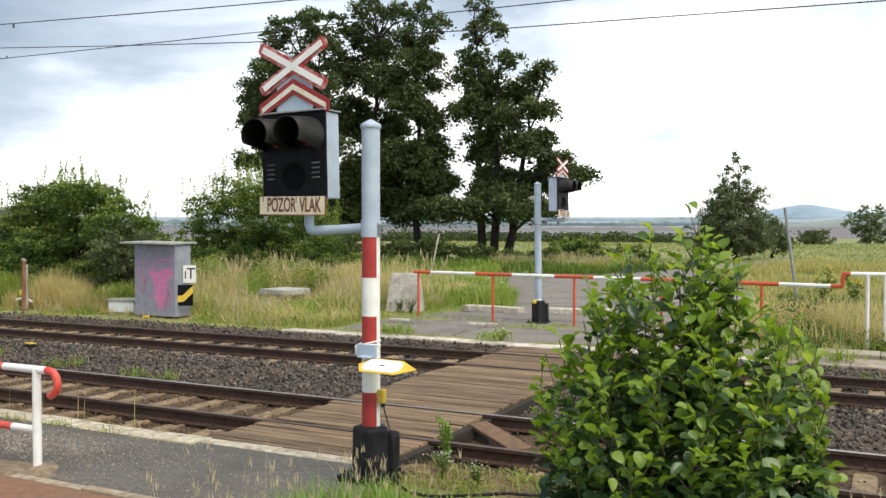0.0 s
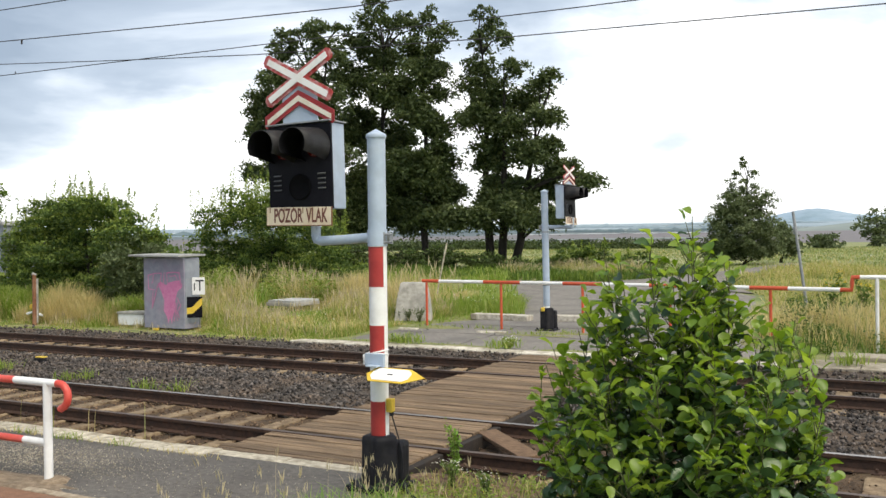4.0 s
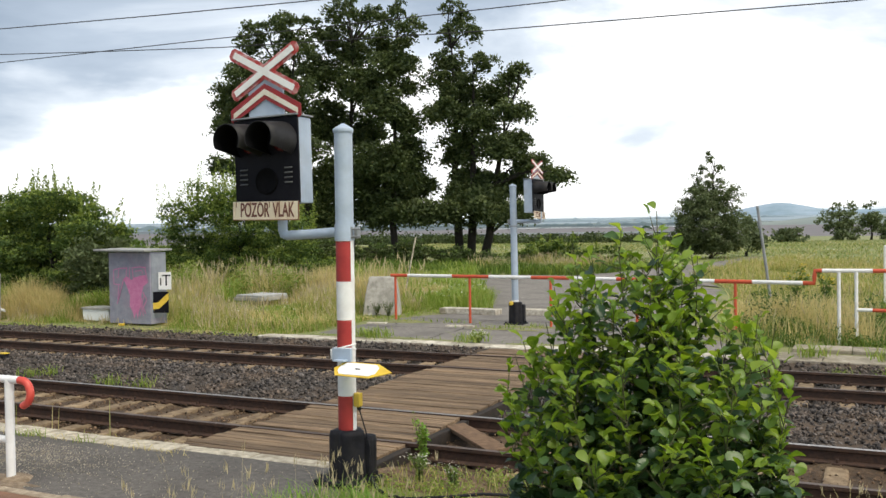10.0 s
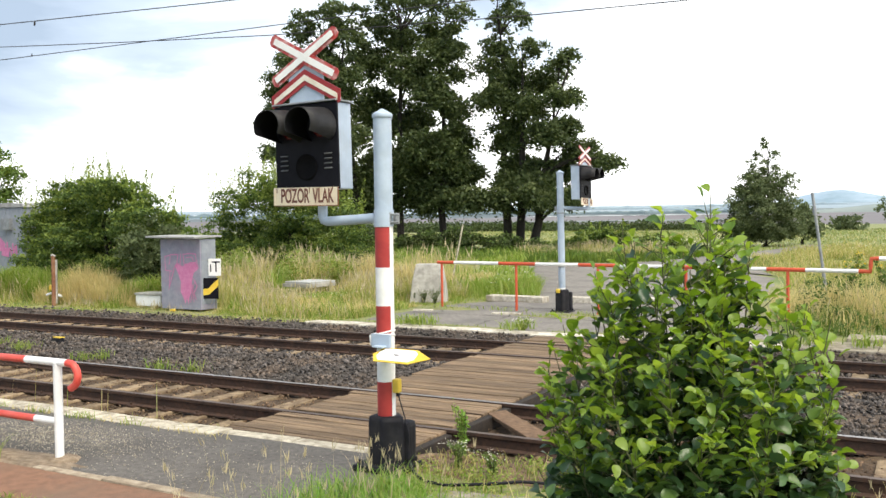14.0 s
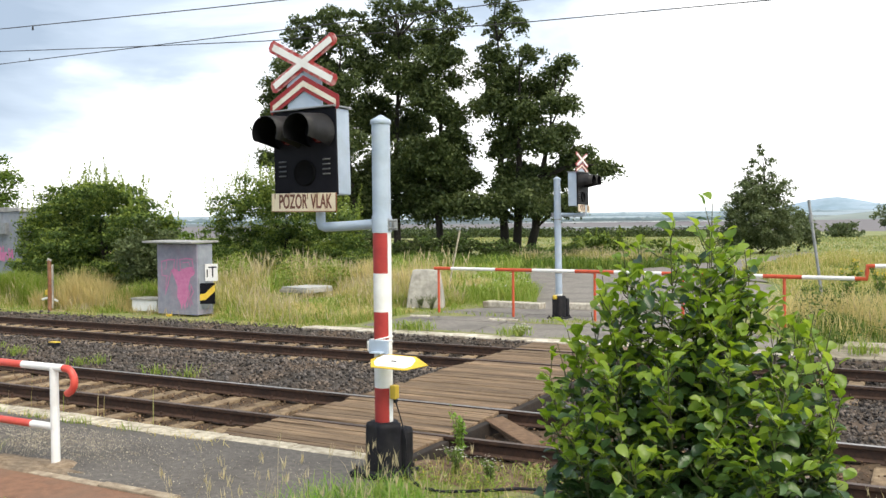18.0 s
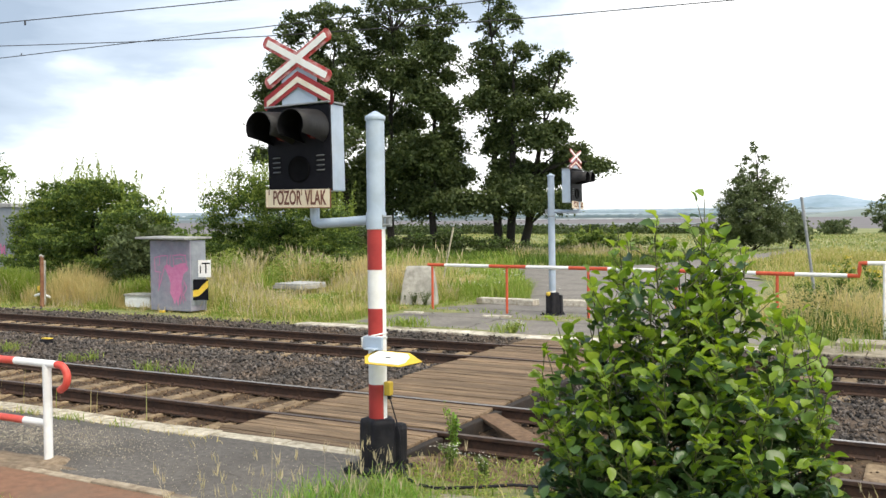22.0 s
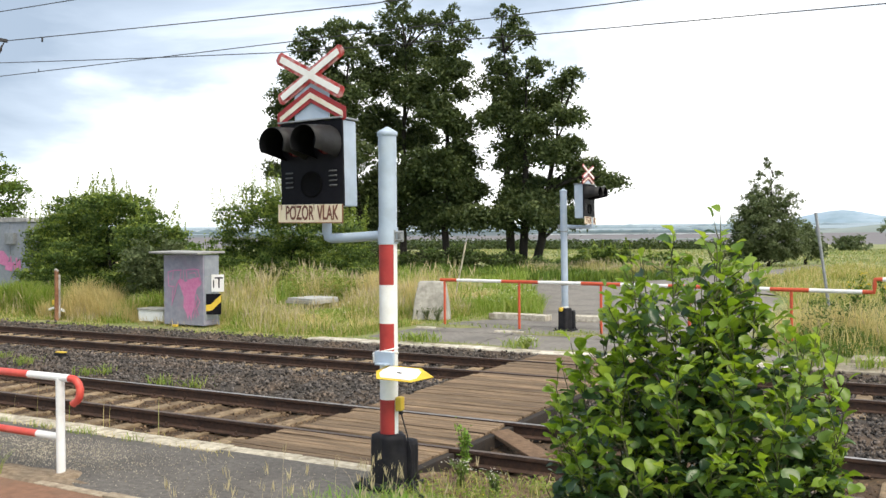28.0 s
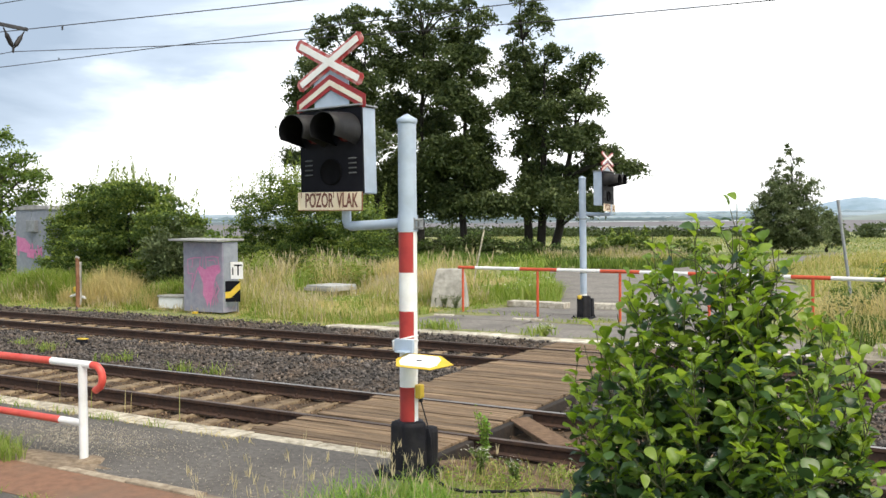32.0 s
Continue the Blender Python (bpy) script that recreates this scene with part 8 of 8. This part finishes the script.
# ---- the bush before the tracks ----
def leaf_template():
    """A rounded leaf, widest towards its tip, folded along the midrib; length 1 along x."""
    st = [(0.0, 0.0), (0.08, 0.02), (0.23, 0.19), (0.41, 0.35), (0.62, 0.46), (0.83, 0.42), (0.96, 0.24)]
    v, f = [], []
    for i, (s, w) in enumerate(st):
        z = -0.34 * (s - 0.1) ** 2
        wave = 0.05 * math.sin(9 * s)
        v += [(s, -w, z + 0.28 * w + wave), (s, 0, z), (s, w, z + 0.28 * w - wave)]
    v.append((1.0, 0, -0.28))
    for i in range(len(st) - 1):
        a = i * 3
        for k in (0, 1):
            f += [(a + k, a + k + 3, a + k + 4), (a + k, a + k + 4, a + k + 1)]
    a = (len(st) - 1) * 3
    f += [(a, a + 21 - a, a + 1), (a + 1, a + 21 - a, a + 2)]
    return np.array(v), np.array(f)


BUSH = Vector((3.40, -4.16, -0.03))
SIDE = Vector((0.976, 0.216, 0))
DEEP = Vector((-0.216, 0.976, 0))
BRANCHES = []


def build_bush():
    t = thing("alder_bush", Matrix.Translation(BUSH), "leafy green bush with round leaves beside the track", "bush")
    lv, lf = leaf_template()
    meshes = []
    for mat in (M_LEAF_NEAR, M_LEAF_YOUNG):
        me = bpy.data.meshes.new("leaf")
        me.from_pydata([tuple(p) for p in lv], [], [tuple(map(int, q)) for q in lf])
        me.materials.append(mat)
        for p in me.polygons:
            p.use_smooth = True
        meshes.append(me)
    rng = random.Random(17)
    # crown outline by height: half widths towards one side and the other
    zs = [0.25, 0.7, 0.9, 1.2, 1.37, 1.5, 1.65, 1.78, 1.85, 1.92, 2.05, 2.18, 2.31, 2.45]
    lo = [0.57, 0.66, 0.69, 0.70, 0.71, 0.70, 0.66, 0.61, 0.54, 0.47, 0.44, 0.37, 0.31, 0.10]
    hi = [0.62, 0.67, 0.66, 0.65, 0.64, 0.64, 0.64, 0.62, 0.55, 0.40, 0.36, 0.32, 0.18, 0.15]
    tips = [(0.10, 0.0, 2.40), (0.09, 0.05, 2.26), (0.00, -0.05, 2.16), (0.14, 0.05, 2.12), (0.02, 0.1, 1.98), (-0.08, -0.1, 1.90), (0.16, -0.15, 1.94), (-0.27, 0.0, 2.05), (-0.31, 0.05, 2.27), (-0.23, -0.1, 2.20), (-0.12, 0.1, 2.27), (0.08, -0.05, 2.24), (0.27, 0.0, 2.17), (0.18, -0.1, 2.10), (-0.43, 0.05, 2.05), (-0.36, -0.2, 1.97),
            (0.24, 0.15, 2.02), (0.02, -0.2, 2.06), (-0.15, -0.25, 2.0), (-0.48, 0.1, 1.87), (-0.58, -0.1, 1.80), (-0.65, 0.0, 1.72), (-0.68, -0.15, 1.60), (0.40, 0.1, 1.82), (0.45, -0.2, 1.80),
            (0.53, 0.05, 1.88), (0.61, -0.05, 1.81), (0.63, 0.1, 1.66), (0.63, -0.15, 1.54), (0.15, -0.4, 1.76), (-0.10, -0.45, 1.72), (-0.35, -0.4, 1.65), (0.36, -0.45, 1.60), (-0.72, 0.0, 1.40),
            (0.65, 0.0, 1.36), (-0.55, -0.35, 1.40), (0.05, -0.55, 1.40), (0.30, -0.55, 1.30), (-0.25, -0.55, 1.30), (-0.72, -0.1, 1.10), (0.65, -0.1, 1.10), (-0.50, -0.45, 1.0), (0.50, -0.45, 1.0),
            (0.10, -0.6, 1.0), (-0.20, -0.6, 0.9), (-0.68, -0.1, 0.8), (0.66, -0.1, 0.8), (0.10, 0.5, 1.5), (-0.35, 0.45, 1.4), (0.40, 0.45, 1.4)]
    singles = 0
    for bi, (u, w, z) in enumerate(tips):
        tip = SIDE * u + DEEP * w + Vector((0, 0, z))
        foot = SIDE * u * 0.10 + DEEP * w * 0.10
        p1 = foot.lerp(tip, 0.35) + Vector((0, 0, -0.02)) + (SIDE * u + DEEP * w) * 0.18
        p2 = foot.lerp(tip, 0.70) + (SIDE * u + DEEP * w) * 0.08
        curve = [foot + Vector((0, 0, -0.08)), p1, p2, tip]

        def on(s):
            s = max(0, min(1, s)) * 3
            i = min(2, int(s))
            return curve[i].lerp(curve[i + 1], s - i)
        bm = bmesh.new()
        sweep(bm, [on(q / 9) for q in range(10)], [0.0085 * (1 - 0.085 * q) for q in range(10)], 7)
        spots = []
        n_tw = 24
        for k in range(n_tw):
            s = 0.26 + 0.72 * (k + rng.random() * 0.7) / n_tw
            st = on(s)
            a = rng.uniform(0, 6.283)
            outw = (SIDE * u + DEEP * w)
            outw = outw.normalized() if outw.length > 0.05 else Vector((0, 0, 0))
            d = (SIDE * math.cos(a) * 0.9 + DEEP * math.sin(a) * 0.9 + outw * 0.6 + Vector((0, 0, rng.uniform(0.5, 1.3)))).normalized()
            ln = rng.uniform(0.16, 0.36) * (1.15 - 0.60 * s)
            e = st + d * ln
            if not -float(np.interp(e.z, zs, lo)) < e.dot(SIDE) < float(np.interp(e.z, zs, hi)):
                continue
            sweep(bm, [st, st + d * ln * 0.5 + Vector((0, 0, -0.012)), e], [0.0034, 0.0026, 0.0014], 5)
            m = rng.randint(4, 6)
            for q in range(m):
                # young tips are pale; higher leaves share that tone to paint the crown top-lit
                spots.append((st + d * ln * (0.2 + 0.8 * q / (m - 1)), d, (st.z > 1.2 and ((q >= m - 2 and s > 0.45) or (q >= m - 3 and s > 0.78))) or (st.z > 1.05 and rng.random() < 0.58) or (q == m - 1 and s > 0.6 and rng.random() < 0.35)))
        for q in range(9):
            s = 0.45 + 0.55 * q / 8
            spots.append((on(s), (on(s + 0.02) - on(s - 0.02)).normalized(), s > 0.82))
        # older leaves fill the inside of the crown
        for k in range(46):
            s = rng.uniform(0.2, 0.8)
            p = on(s) * rng.uniform(0.75, 1.0)
            p.z = on(s).z
            spots.append((p + Vector((rng.gauss(0, 0.075), rng.gauss(0, 0.075), rng.gauss(0, 0.07))), Vector((0, 0, 1)), False))
        me_b = bpy.data.meshes.new("branch")
        finish(bm).to_mesh(me_b)
        bm.free()
        me_b.materials.append(M_TWIG)
        b = new("branch", me_b)
        b.parent = t
        BRANCHES.append((b, z))
        mats = []
        for p, d, young in spots:
            zc = float(np.clip(p.z, 0.25, 2.5))
            uu = p.dot(SIDE)
            slack = rng.uniform(0.92, 1.12)
            if p.z > 2.08 and rng.random() < 0.25:
                continue
            if uu < -float(np.interp(zc, zs, lo)) * slack or uu > float(np.interp(zc, zs, hi)) * slack:
                continue
            a = rng.uniform(0, 6.283)
            rise = rng.uniform(0.6, 2.0) if young else rng.uniform(-0.25, 1.0)
            outd = (Vector((math.cos(a), math.sin(a), 0)) * 0.85 + d * 0.5 + Vector((0, 0, rise))).normalized()
            size = rng.uniform(0.044, 0.082) if young else rng.uniform(0.056, 0.104)
            q = outd.to_track_quat("X", "Z").to_matrix().to_4x4() @ pose(0, 0, 0, rng.uniform(-48, 48), rng.uniform(-12, 34), 0)
            mats.append((Matrix.Translation(p + outd * 0.010) @ q @ Matrix.Diagonal((size, size * rng.uniform(0.58, 0.90), size * rng.uniform(0.5, 1.9), 1)), young))
        # leaves on the side that faces the path stay single; the rest are joined
        mats.sort(key=lambda m: m[0].translation.dot(DEEP))
        own = mats[: 11 if singles < 300 else 0]
        singles += len(own)
        for m, young in own:
            o = new("leaf", meshes[young])
            o.parent = b
            o.matrix_basis = m
        for young in (False, True):
            rest = [m for m, y in mats[len(own):] if y == young]
            if not rest:
                continue
            arr = np.array([[list(r) for r in m] for m in rest])
            hv = np.concatenate([lv, np.ones((len(lv), 1))], 1)
            v = np.einsum("nij,kj->nki", arr, hv)[:, :, :3]
            f = lf[None] + (np.arange(len(rest)) * len(lv))[:, None, None]
            tagged(array_mesh("young_foliage" if young else "foliage", v.reshape(-1, 3), f.reshape(-1, 3), M_LEAF_YOUNG if young else M_LEAF_NEAR, b, True), kind="stuff")
    return t


build_bush()


def motions():
    """The wind in the bush: every branch leans and nods from its foot."""
    lean = [(0, -0.08), (0.5, -0.06), (1, -0.09), (1.5, -0.10), (2, -0.07), (2.5, -0.06), (3.5, -0.11), (4.5, -0.142), (5, -0.146), (5.5, -0.122), (6, -0.082), (6.5, -0.14), (7, -0.156),
            (7.5, -0.143), (8, -0.121), (8.5, -0.104), (9, -0.085), (9.5, -0.11), (10, -0.105), (10.5, -0.11), (11, -0.116), (11.5, -0.08), (12, -0.042), (12.5, -0.034),
            (13, -0.043), (13.5, -0.066), (14, -0.051), (14.5, -0.072), (15.5, -0.03), (16.5, -0.013), (17, -0.028), (17.5, -0.024), (18, -0.02), (18.5, -0.036), (19, 0.008),
            (19.5, -0.005), (20, 0.001), (20.5, -0.013), (21, -0.017), (21.5, -0.027), (22, -0.045), (22.5, -0.06), (23, -0.032), (23.5, -0.054), (24, -0.006), (24.5, 0.017),
            (25, 0.022), (25.5, 0.032), (26, 0.033), (26.5, 0.017), (27.5, -0.02), (28.5, -0.03), (29, -0.02), (29.5, -0.03), (30, -0.02), (30.5, 0.0), (31, -0.03), (31.5, -0.05), (32, -0.04)]
    for i, (b, z) in enumerate(BRANCHES):
        rows = []
        for t, s in lean:
            side = math.degrees(s / 2.34) + 0.35 * math.sin(2.3 * t + 1.7 * i) + 0.2 * math.sin(4.7 * t + i)
            deep = 0.4 * math.sin(1.9 * t + 2.3 * i) + 0.2 * math.sin(5.1 * t + 0.7 * i)
            rows.append((t, Matrix.Rotation(radians(side), 4, DEEP) @ Matrix.Rotation(radians(deep), 4, SIDE)))
        walk(b, rows)


motions()
